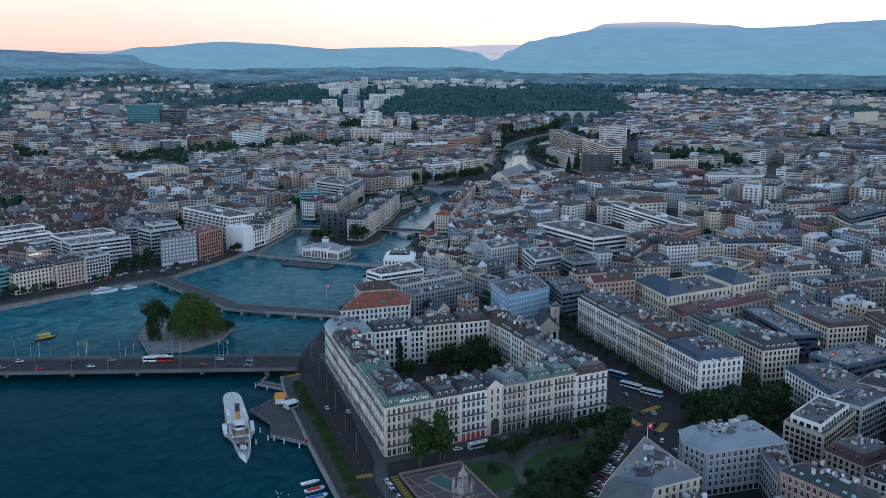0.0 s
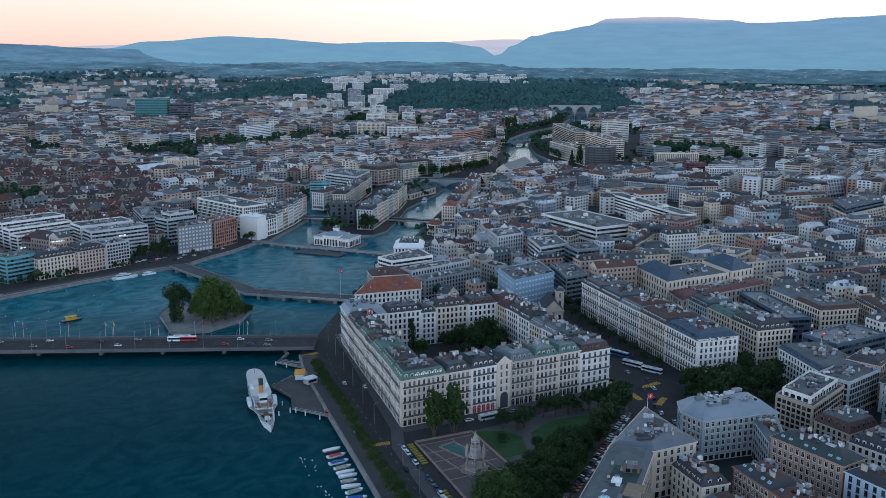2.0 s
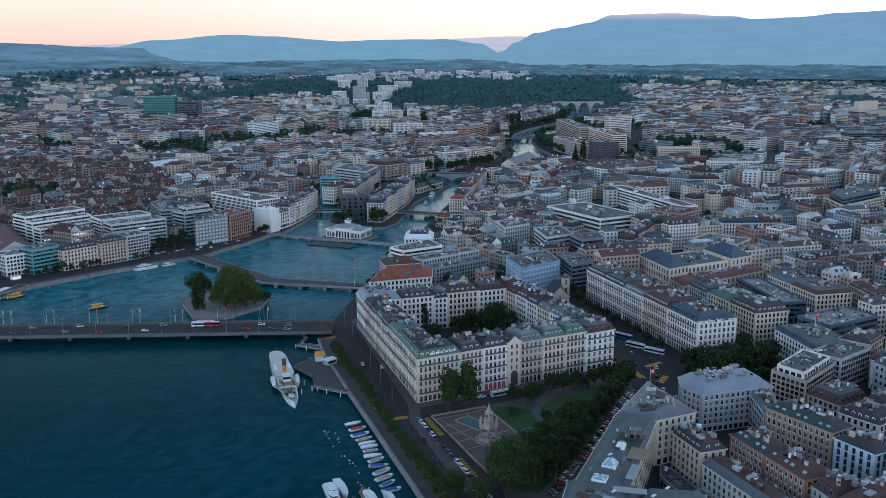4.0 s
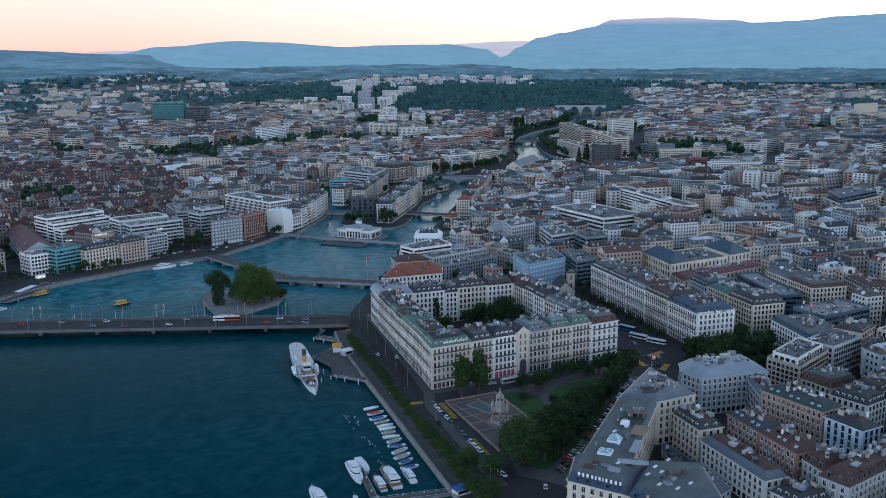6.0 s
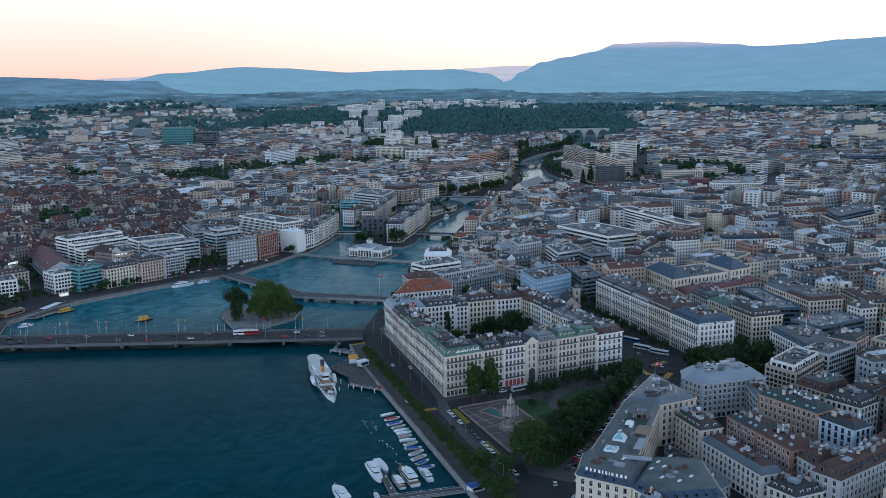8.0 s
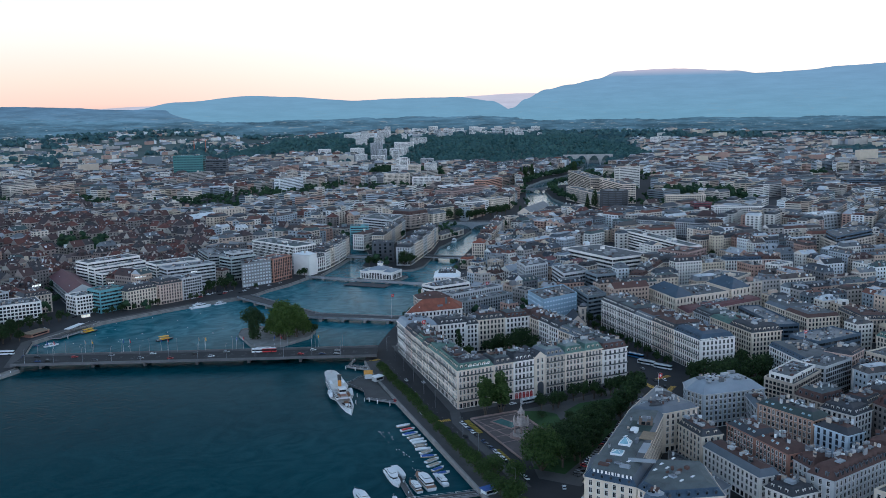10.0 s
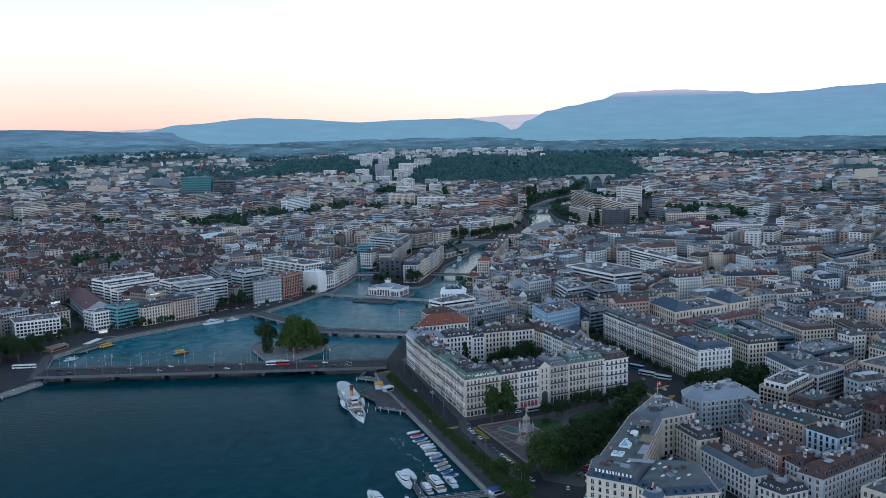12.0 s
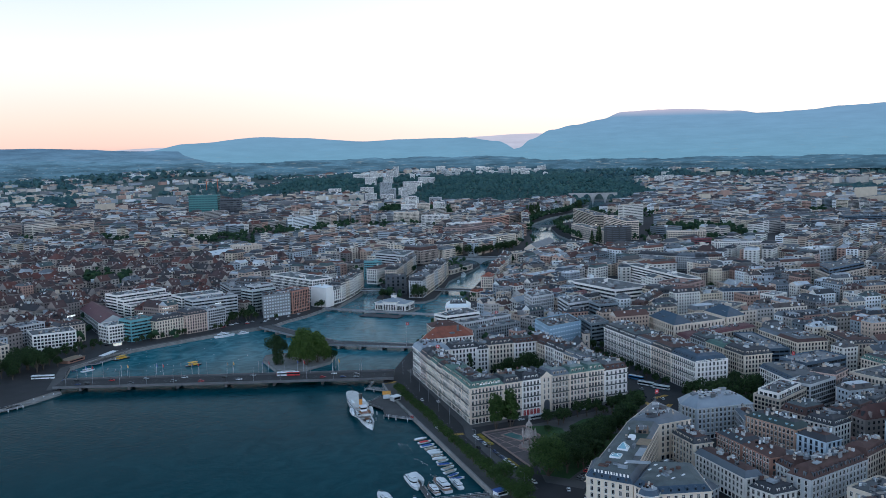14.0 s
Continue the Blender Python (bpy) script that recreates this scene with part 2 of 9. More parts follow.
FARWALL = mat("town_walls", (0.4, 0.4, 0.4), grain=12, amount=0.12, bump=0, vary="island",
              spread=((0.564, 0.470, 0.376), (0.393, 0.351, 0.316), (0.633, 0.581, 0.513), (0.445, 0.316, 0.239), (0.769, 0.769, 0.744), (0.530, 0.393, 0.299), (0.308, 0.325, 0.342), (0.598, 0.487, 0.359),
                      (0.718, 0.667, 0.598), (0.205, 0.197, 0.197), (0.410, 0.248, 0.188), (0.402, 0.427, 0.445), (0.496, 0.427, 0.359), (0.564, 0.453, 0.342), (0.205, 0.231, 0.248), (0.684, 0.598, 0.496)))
# varied roof tones, lifted somewhat to stand in for distance haze
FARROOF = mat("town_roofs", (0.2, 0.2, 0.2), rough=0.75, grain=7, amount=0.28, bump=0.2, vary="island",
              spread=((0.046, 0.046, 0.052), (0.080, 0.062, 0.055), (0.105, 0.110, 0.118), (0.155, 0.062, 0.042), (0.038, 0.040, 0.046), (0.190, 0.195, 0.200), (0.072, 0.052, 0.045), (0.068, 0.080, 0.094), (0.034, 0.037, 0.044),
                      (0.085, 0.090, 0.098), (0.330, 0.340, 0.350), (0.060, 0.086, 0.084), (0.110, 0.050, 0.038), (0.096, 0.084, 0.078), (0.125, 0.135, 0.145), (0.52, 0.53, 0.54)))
FARTOP = mat("roof_clutter", (0.3, 0.3, 0.3), grain=5, bump=0, vary="island", spread=((0.72, 0.72, 0.72), (0.36, 0.33, 0.31), (0.03, 0.03, 0.035), (0.52, 0.45, 0.39), (0.16, 0.10, 0.08), (0.06, 0.06, 0.07), (0.62, 0.60, 0.57)))
OLDWALL = mat("old_town_walls", (0.4, 0.35, 0.3), grain=12, amount=0.15, bump=0, vary="island", spread=((0.29, 0.24, 0.20), (0.36, 0.30, 0.25), (0.22, 0.185, 0.165), (0.44, 0.39, 0.33), (0.28, 0.215, 0.185)))
OLDROOF = mat("old_town_roofs", (0.2, 0.1, 0.1), rough=0.85, grain=6, amount=0.3, bump=0.2, vary="island",
              spread=((0.085, 0.038, 0.032), (0.065, 0.038, 0.035), (0.120, 0.044, 0.034), (0.046, 0.040, 0.041), (0.075, 0.043, 0.040), (0.055, 0.037, 0.037)))


def make_water():
    m, n, l, p = shader("lake_water")
    p.inputs["Roughness"].default_value = 0.10
    p.inputs["IOR"].default_value = 1.33
    p.inputs["Specular IOR Level"].default_value = 0.028
    geo = n.new("ShaderNodeNewGeometry")
    big, mid, rip = (n.new("ShaderNodeTexNoise") for _ in range(3))
    stretch = n.new("ShaderNodeMapping")
    stretch.inputs["Rotation"].default_value = (0, 0, radians(-27))
    stretch.inputs["Scale"].default_value = (0.8, 1.0, 1.0)
    l.new(geo.outputs["Position"], stretch.inputs["Vector"])
    for node, scale, detail in ((big, 0.010, 5), (mid, 0.42, 4), (rip, 1.6, 3)):
        node.inputs["Scale"].default_value, node.inputs["Detail"].default_value = scale, detail
        l.new(stretch.outputs[0], node.inputs["Vector"])
    big.inputs["Distortion"].default_value = 0.8
    # deep lake water is dark, the shallow river beyond the bridge paler and streaked by its current
    streak = n.new("ShaderNodeTexNoise")
    streak.inputs["Scale"].default_value, streak.inputs["Detail"].default_value, streak.inputs["Distortion"].default_value = 0.045, 6, 2.6
    l.new(stretch.outputs[0], streak.inputs["Vector"])
    deep, shallow = n.new("ShaderNodeValToRGB"), n.new("ShaderNodeValToRGB")
    for ramp, lo, hi in ((deep, (0.0001, 0.0225, 0.0285), (0.0003, 0.036, 0.044)), (shallow, (0.006, 0.100, 0.130), (0.064, 0.230, 0.270))):
        ramp.color_ramp.elements[0].position, ramp.color_ramp.elements[1].position = 0.36, 0.68
        ramp.color_ramp.elements[0].color, ramp.color_ramp.elements[1].color = (*lo, 1), (*hi, 1)
    l.new(big.outputs["Fac"], deep.inputs[0])
    l.new(streak.outputs["Fac"], shallow.inputs[0])
    # the paler colour is mixed in towards the quay and again beyond the bridge
    depth = n.new("ShaderNodeMath")
    depth.operation = "MAXIMUM"
    for k, (toward, lo, hi, most) in enumerate((((0.95, -0.30, 0), -400, -15, 0.20), ((0.416, 0.909, 0), 98, 245, 0.95))):
        along, pale_mix = n.new("ShaderNodeVectorMath"), n.new("ShaderNodeMapRange")
        along.operation = "DOT_PRODUCT"
        along.inputs[1].default_value = toward
        l.new(geo.outputs["Position"], along.inputs[0])
        pale_mix.inputs["From Min"].default_value, pale_mix.inputs["From Max"].default_value, pale_mix.inputs["To Max"].default_value = lo, hi, most
        l.new(along.outputs["Value"], pale_mix.inputs["Value"])
        l.new(pale_mix.outputs[0], depth.inputs[k])
    # specular is raised downstream to stand in for sky mirrored at grazing angles
    down, grazing_boost = n.new("ShaderNodeVectorMath"), n.new("ShaderNodeMapRange")
    down.operation = "DOT_PRODUCT"
    down.inputs[1].default_value = (0.453, 0.891, 0)
    l.new(geo.outputs["Position"], down.inputs[0])
    grazing_boost.inputs["From Min"].default_value, grazing_boost.inputs["From Max"].default_value = 400, 950
    grazing_boost.inputs["To Min"].default_value, grazing_boost.inputs["To Max"].default_value = 0.030, 0.5
    l.new(down.outputs["Value"], grazing_boost.inputs["Value"])
    l.new(grazing_boost.outputs[0], p.inputs["Specular IOR Level"])
    mixw = n.new("ShaderNodeMix")
    mixw.data_type = "RGBA"
    l.new(depth.outputs[0], mixw.inputs[0])
    l.new(deep.outputs[0], mixw.inputs[6])
    l.new(shallow.outputs[0], mixw.inputs[7])
    l.new(mixw.outputs[2], p.inputs["Base Color"])
    add = n.new("ShaderNodeMath")
    add.operation = "MULTIPLY_ADD"
    add.inputs[1].default_value = 0.20
    l.new(rip.outputs["Fac"], add.inputs[0])
    l.new(mid.outputs["Fac"], add.inputs[2])
    b = n.new("ShaderNodeBump")
    b.inputs["Strength"].default_value, b.inputs["Distance"].default_value = 0.16, 1.0
    l.new(add.outputs[0], b.inputs["Height"])
    l.new(b.outputs[0], p.inputs["Normal"])
    return m


WATER = make_water()


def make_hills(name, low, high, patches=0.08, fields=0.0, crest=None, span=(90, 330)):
    """Far hills, glowing in painted haze blue, with faint long fields, woods and villages."""
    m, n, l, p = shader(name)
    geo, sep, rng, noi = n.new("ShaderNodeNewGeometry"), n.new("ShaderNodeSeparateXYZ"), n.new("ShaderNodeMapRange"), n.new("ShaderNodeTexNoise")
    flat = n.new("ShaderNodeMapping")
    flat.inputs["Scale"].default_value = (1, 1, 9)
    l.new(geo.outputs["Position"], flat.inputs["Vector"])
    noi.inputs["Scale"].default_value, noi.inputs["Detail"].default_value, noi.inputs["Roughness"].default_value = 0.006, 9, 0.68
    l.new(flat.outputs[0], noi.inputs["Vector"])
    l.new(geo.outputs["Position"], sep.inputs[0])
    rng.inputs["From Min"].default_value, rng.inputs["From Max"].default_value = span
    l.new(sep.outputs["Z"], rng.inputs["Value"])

    def ranged(value, a, b, to=1.0):
        r = n.new("ShaderNodeMapRange")
        r.inputs["From Min"].default_value, r.inputs["From Max"].default_value, r.inputs["To Max"].default_value = a, b, to
        l.new(value, r.inputs["Value"])
        return r.outputs[0]

    def mixed(fac, a, b):
        x = n.new("ShaderNodeMix")
        x.data_type = "RGBA"
        l.new(fac, x.inputs[0])
        for k, c in ((6, a), (7, b)):
            if isinstance(c, tuple):
                x.inputs[k].default_value = (*c, 1)
            else:
                l.new(c, x.inputs[k])
        return x.outputs[2]

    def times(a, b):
        x = n.new("ShaderNodeMath")
        x.operation = "MULTIPLY"
        l.new(a, x.inputs[0])
        l.new(b, x.inputs[1])
        return x.outputs[0]
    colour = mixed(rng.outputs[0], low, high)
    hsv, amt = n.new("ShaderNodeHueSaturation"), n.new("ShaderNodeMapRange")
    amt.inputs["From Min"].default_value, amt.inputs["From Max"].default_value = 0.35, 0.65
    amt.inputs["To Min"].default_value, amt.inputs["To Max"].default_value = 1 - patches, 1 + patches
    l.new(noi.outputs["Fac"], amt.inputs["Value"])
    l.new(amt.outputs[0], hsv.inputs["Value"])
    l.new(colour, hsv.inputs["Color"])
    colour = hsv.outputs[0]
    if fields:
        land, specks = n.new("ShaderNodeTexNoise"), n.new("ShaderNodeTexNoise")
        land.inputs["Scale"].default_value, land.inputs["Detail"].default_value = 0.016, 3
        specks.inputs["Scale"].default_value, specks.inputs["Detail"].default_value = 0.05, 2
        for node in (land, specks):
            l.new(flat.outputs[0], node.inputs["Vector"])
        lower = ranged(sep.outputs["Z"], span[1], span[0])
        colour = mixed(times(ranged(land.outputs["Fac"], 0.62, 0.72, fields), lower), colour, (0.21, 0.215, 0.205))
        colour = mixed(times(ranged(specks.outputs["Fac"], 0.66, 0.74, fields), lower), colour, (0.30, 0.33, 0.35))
    # pink afterglow painted along the mountain top
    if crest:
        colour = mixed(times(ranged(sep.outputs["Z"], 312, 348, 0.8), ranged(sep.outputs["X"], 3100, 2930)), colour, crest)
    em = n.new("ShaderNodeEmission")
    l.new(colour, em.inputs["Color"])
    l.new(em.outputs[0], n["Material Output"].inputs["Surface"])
    return m


# blue of the distance and afterglow pink are put into these emitted colours
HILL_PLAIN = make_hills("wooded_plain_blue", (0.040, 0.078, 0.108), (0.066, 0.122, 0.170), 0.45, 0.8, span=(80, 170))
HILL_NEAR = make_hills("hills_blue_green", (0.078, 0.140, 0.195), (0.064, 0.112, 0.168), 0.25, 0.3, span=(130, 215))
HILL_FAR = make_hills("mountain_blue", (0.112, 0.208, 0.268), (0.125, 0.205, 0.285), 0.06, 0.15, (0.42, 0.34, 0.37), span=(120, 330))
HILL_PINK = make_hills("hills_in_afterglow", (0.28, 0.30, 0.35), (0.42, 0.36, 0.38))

# ---------------------------------------------------------------- helpers
def smooth(a, b, x):
    k = min(max((x - a) / (b - a), 0.0), 1.0)
    return k * k * (3 - 2 * k)


def ahead_of(x, y):
    """Metres ahead and to the right, along the river valley."""
    return (x + 230) * 0.453 + (y + 450) * 0.891, (x + 230) * 0.891 - (y + 450) * 0.453


def gz(x, y):
    """The height of the ground."""
    u, v = ahead_of(x, y)
    z = 2.2 + 9 * smooth(650, 2200, u)
    wood = 52 * smooth(2650, 3450, u) * smooth(-900, -520, v) * smooth(760, 430, v)
    left = smooth(-0.20, -0.30, v / max(u, 1))
    rise = (78 + 38 * left) * smooth(3200 - 300 * left, 4850, u)
    return z + max(wood, rise) + 3 * noise.noise((x * 0.004, y * 0.004, 0)) * smooth(1200, 2500, u)


def inside(p, poly):
    x, y = p
    hit, j = False, len(poly) - 1
    for i in range(len(poly)):
        (xi, yi), (xj, yj) = poly[i], poly[j]
        if (yi > y) != (yj > y) and x < (xj - xi) * (y - yi) / (yj - yi) + xi:
            hit = not hit
        j = i
    return hit


def offs(pts, d):
    """A convex ring (counter-clockwise) moved inwards by d."""
    n, out = len(pts), []
    for i in range(n):
        a, b, c = Vector(pts[i - 1]), Vector(pts[i]), Vector(pts[(i + 1) % n])
        e, g = (b - a).normalized(), (c - b).normalized()
        n1, n2 = Vector((-e.y, e.x)), Vector((-g.y, g.x))
        k = n1 + n2
        k = k / max(k.dot(n1), 0.25)
        out.append((b.x + k.x * d, b.y + k.y * d))
    return out


from mathutils import geometry


class MB:
    """Collects faces and makes one mesh of them."""

    def __init__(self):
        self.v, self.f, self.m, self.mats = [], [], [], []

    def slot(self, material):
        if material not in self.mats:
            self.mats.append(material)
        return self.mats.index(material)

    def poly(self, pts, material):
        k = len(self.v)
        self.v.extend(pts)
        self.f.append(tuple(range(k, k + len(pts))))
        self.m.append(self.slot(material))

    def ring(self, lower, upper, material, cap=None, floor=False):
        """Side faces between two rings of 3D points; cap closes the top with that material."""
        k, n, s = len(self.v), len(lower), self.slot(material)
        self.v.extend(lower)
        self.v.extend(upper)
        for i in range(n):
            j = (i + 1) % n
            self.f.append((k + i, k + j, k + n + j, k + n + i))
            self.m.append(s)
        if cap:
            self.f.append(tuple(range(k + n, k + 2 * n)))
            self.m.append(self.slot(cap))
        if floor:
            self.f.append(tuple(range(k + n - 1, k - 1, -1)))
            self.m.append(s)

    def prism(self, pts, z0, z1, material, cap=None, floor=False):
        self.ring([(x, y, z0) for x, y in pts], [(x, y, z1) for x, y in pts], material, cap or material, floor)

    def box(self, cx, cy, z0, sx, sy, sz, material, rot=0.0, cap=None, taper=1.0):
        c, s = math.cos(rot), math.sin(rot)
        def at(k):
            return [(cx + c * x * k - s * y * k, cy + s * x * k + c * y * k) for x, y in
                    ((-sx / 2, -sy / 2), (sx / 2, -sy / 2), (sx / 2, sy / 2), (-sx / 2, sy / 2))]
        self.ring([(*p, z0) for p in at(1)], [(*p, z0 + sz) for p in at(taper)], material, cap or material, True)

    def tube(self, a, b, r0, r1, material, sides=7):
        a, b = Vector(a), Vector(b)
        d = (b - a).normalized()
        u = d.orthogonal().normalized()
        w = d.cross(u)
        def circle(p, r):
            return [tuple(p + u * (r * math.cos(t)) + w * (r * math.sin(t))) for t in (2 * math.pi * k / sides for k in range(sides))]
        self.ring(circle(a, r0), circle(b, r1), material, material, True)

    def mesh(self, name, shift=(0, 0, 0)):
        me = bpy.data.meshes.new(name)
        dx, dy, dz = shift
        me.from_pydata([(x - dx, y - dy, z - dz) for x, y, z in self.v] if shift != (0, 0, 0) else self.v, [], self.f)
        for m in self.mats:
            me.materials.append(m)
        me.polygons.foreach_set("material_index", self.m)
        me.update()
        return me


def part(name, mesh, parent, label="", at=None, kind=""):
    ob = new(name, mesh)
    ob.parent = parent
    if at is not None:
        ob.matrix_basis = at
    return tagged(ob, label, kind=kind)


def thing(name, label, category, at=(0, 0, 0), turn=0.0, group="", kind=""):
    ob = new(name)
    ob.empty_display_size = 0.5
    ob.matrix_basis = pose(*at, 0, 0, turn)
    return tagged(ob, label, category, group, kind)


def structure(name, builder, label, category):
    return tagged(new(name, builder.mesh(name)), label, category, kind="structure")


# ---------------------------------------------------------------- ground, water, hills
SHORE = [(-140, -1500), (-100, -600), (-70, -300), (-47, -112), (-33.6, -22), (-26.4, 28), (-18.5, 80), (-14.3, 105), (-8.5, 128), (-2, 140), (14, 160), (42, 201), (76, 246),
         (145, 341), (197, 408), (258, 488), (312, 560), (366, 631), (422, 697), (475, 736), (545, 752), (640, 806), (708, 920), (750, 1034),
         (824, 1177), (886, 1248), (971, 1280), (1105, 1438), (1220, 1520), (1360, 1680), (1490, 1850), (1540, 1905), (1486, 1962), (1430, 1900),
         (1330, 1755), (1192, 1604), (1110, 1522), (973, 1418), (845, 1290), (742, 1120), (655, 985), (606, 880), (552, 812), (490, 790), (400, 806), (330, 812), (230, 740), (172, 655), (164, 590),
         (146, 562), (121, 528), (82, 478), (66, 474), (35, 445), (8, 427), (-15, 406), (-60, 396), (-100, 384),
         (-158, 362), (-183, 345), (-217, 315), (-232, 240), (-262, 214), (-290, 185), (-420, 60), (-760, -150), (-1500, -1500)]
ISLE = [(143, 510), (150, 484), (164, 464), (184, 459), (204, 474), (240, 525), (282, 591), (368, 680), (398, 716), (386, 752), (330, 770), (250, 700), (200, 640), (178, 570)]


def in_water(x, y):
    return inside((x, y), SHORE) and not inside((x, y), ISLE)


def build_ground():
    verts, edges = [], []
    for loop in (SHORE, ISLE):
        k = len(verts)
        verts += [Vector(p) for p in loop]
        edges += [(k + i, k + (i + 1) % len(loop)) for i in range(len(loop))]
    step = 110
    for i in range(-26, 46):
        for j in range(-26, 46):
            x, y = i * step + 13, j * step + 7
            if math.hypot(x + 230, y + 450) < 5600:
                verts.append(Vector((x, y)))
    for a in range(48):
        t = 2 * math.pi * a / 48
        verts.append(Vector((6500 * math.cos(t), 6500 * math.sin(t))))
    out = geometry.delaunay_2d_cdt(verts, edges, [], 0, 0.01)
    mb = MB()
    s, fields = mb.slot(ASPHALT), mb.slot(FIELDS)
    for p in out[0]:
        shore = min(abs(p.x - q[0]) + abs(p.y - q[1]) for q in SHORE + ISLE) < 0.5
        mb.v.append((p.x, p.y, 2.2 + (gz(p.x, p.y) - 2.2) * (0.25 if shore else 1)))
    for tri in out[2]:
        c = sum((out[0][k] for k in tri), Vector((0, 0))) / 3
        if not in_water(c.x, c.y):
            mb.f.append(tuple(tri))
            mb.m.append(fields if ahead_of(c.x, c.y)[0] > 2620 else s)
    ground = structure("ground", mb, "dark asphalt streets and squares of the town", "ground")
    wall = MB()
    for loop in (SHORE, ISLE):
        for i in range(len(loop)):
            a, b = loop[i], loop[(i + 1) % len(loop)]
            za, zb = (2.2 + (gz(*p) - 2.2) * 0.25 for p in (a, b))
            wall.poly([(*a, -3), (*b, -3), (*b, zb + 0.02), (*a, za + 0.02)], QUAY)
    structure("quay_wall", wall, "weathered stone quay wall along the water", "quay wall")
    return ground


build_ground()
lake = MB()
lake.poly([(-6500, -6500, 0), (6500, -6500, 0), (6500, 6500, 0), (-6500, 6500, 0)], WATER)
structure("water", lake, "dark teal lake and river water with small ripples", "water")


def ridge(name, material, radius, start, stop, knots, rough, foot, label):
    """A far chain of hills: heights in degrees over the level, along the compass."""
    mb, cx, cy = MB(), -248, -480
    n = int((stop - start) * 6)
    tops, feet = [], []
    for k in range(n + 1):
        az = start + (stop - start) * k / n
        e = knots[0][1] if az < knots[0][0] else knots[-1][1]
        for (a0, e0), (a1, e1) in zip(knots, knots[1:]):
            if a0 <= az <= a1:
                e = e0 + (e1 - e0) * smooth(a0, a1, az)
        e += rough * (noise.noise((az * 0.5, radius * 0.01, 0)) + 0.5 * noise.noise((az * 1.7, 3.1, 0)) + 0.3 * noise.noise((az * 5, 7.7, 0)))
        r, t = radius + 30 * noise.noise((az * 0.9, 1, 5)), radians(az)
        tops.append((cx + r * math.sin(t), cy + r * math.cos(t), 182.3 + r * math.tan(radians(e))))
        feet.append((cx + (r - foot) * math.sin(t), cy + (r - foot) * math.cos(t), 60))
    s = mb.slot(material)
    mb.v = feet + tops
    for k in range(n):
        mb.f.append((k, k + 1, n + 2 + k, n + 1 + k))
        mb.m.append(s)
    structure(name, mb, label, "hills")


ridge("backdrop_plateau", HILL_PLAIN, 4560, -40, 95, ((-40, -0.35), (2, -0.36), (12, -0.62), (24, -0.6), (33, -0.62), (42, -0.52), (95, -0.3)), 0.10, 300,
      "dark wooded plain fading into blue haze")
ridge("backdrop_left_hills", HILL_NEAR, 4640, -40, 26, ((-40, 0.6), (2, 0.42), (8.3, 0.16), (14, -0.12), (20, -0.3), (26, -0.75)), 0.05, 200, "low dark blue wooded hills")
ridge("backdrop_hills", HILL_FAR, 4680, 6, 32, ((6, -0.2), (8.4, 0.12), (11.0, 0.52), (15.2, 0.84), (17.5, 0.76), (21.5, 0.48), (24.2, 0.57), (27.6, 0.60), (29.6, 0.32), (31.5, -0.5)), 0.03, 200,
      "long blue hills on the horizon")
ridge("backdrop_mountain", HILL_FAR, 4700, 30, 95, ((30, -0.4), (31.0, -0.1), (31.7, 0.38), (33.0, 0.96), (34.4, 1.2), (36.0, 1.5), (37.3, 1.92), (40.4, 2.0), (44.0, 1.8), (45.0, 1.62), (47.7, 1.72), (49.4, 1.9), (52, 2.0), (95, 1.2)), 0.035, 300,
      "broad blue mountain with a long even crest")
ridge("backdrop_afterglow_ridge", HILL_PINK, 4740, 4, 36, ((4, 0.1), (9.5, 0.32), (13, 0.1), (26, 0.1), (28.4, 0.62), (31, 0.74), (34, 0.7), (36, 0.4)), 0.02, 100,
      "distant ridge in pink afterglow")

# ---------------------------------------------------------------- houses
FOOTPRINTS = []          # what is built on already
WINDOW_MESHES = {}


def arch(w, h, steps=7):
    """An upright opening with a round head, centred."""
    r = w / 2
    return [(-r, -h / 2), (r, -h / 2)] + [(r * math.cos(math.pi * k / steps), h / 2 - r + r * math.sin(math.pi * k / steps)) for k in range(steps + 1)]


def window_mesh(w, h, material, frame=FRAME, sill=True, arched=False):
    key = (round(w, 2), round(h, 2), material.name, frame.name, sill, arched)
    if key not in WINDOW_MESHES:
        mb = MB()
        t, o = 0.13, 0.14
        outer = [(-w / 2 - t, -h / 2 - t), (w / 2 + t, -h / 2 - t), (w / 2 + t, h / 2 + t), (-w / 2 - t, h / 2 + t)]
        inner = [(-w / 2, -h / 2), (w / 2, -h / 2), (w / 2, h / 2), (-w / 2, h / 2)]
        if arched:
            outer, inner = arch(w + 2 * t, h + 2 * t), arch(w, h)
        mb.ring([(x, 0, z) for x, z in outer], [(x, -o, z) for x, z in outer], frame)
        mb.ring([(x, -o, z) for x, z in outer], [(x, -o, z) for x, z in inner], frame)
        mb.ring([(x, -o, z) for x, z in inner], [(x, -0.03, z) for x, z in inner], frame)
        mb.poly([(x, -0.03, z) for x, z in inner], material)
        if w < 2:
            mb.poly([(-0.04, -0.06, -h / 2), (0.04, -0.06, -h / 2), (0.04, -0.06, h / 2 - 0.05), (-0.04, -0.06, h / 2 - 0.05)], frame)
            mb.poly([(-w / 2, -0.06, h * 0.18), (w / 2, -0.06, h * 0.18), (w / 2, -0.06, h * 0.18 + 0.06), (-w / 2, -0.06, h * 0.18 + 0.06)], frame)
        if sill:
            mb.box(0, -0.14, -h / 2 - t - 0.14, w + 0.5, 0.3, 0.14, frame)
        WINDOW_MESHES[key] = mb.mesh("window")
    return WINDOW_MESHES[key]


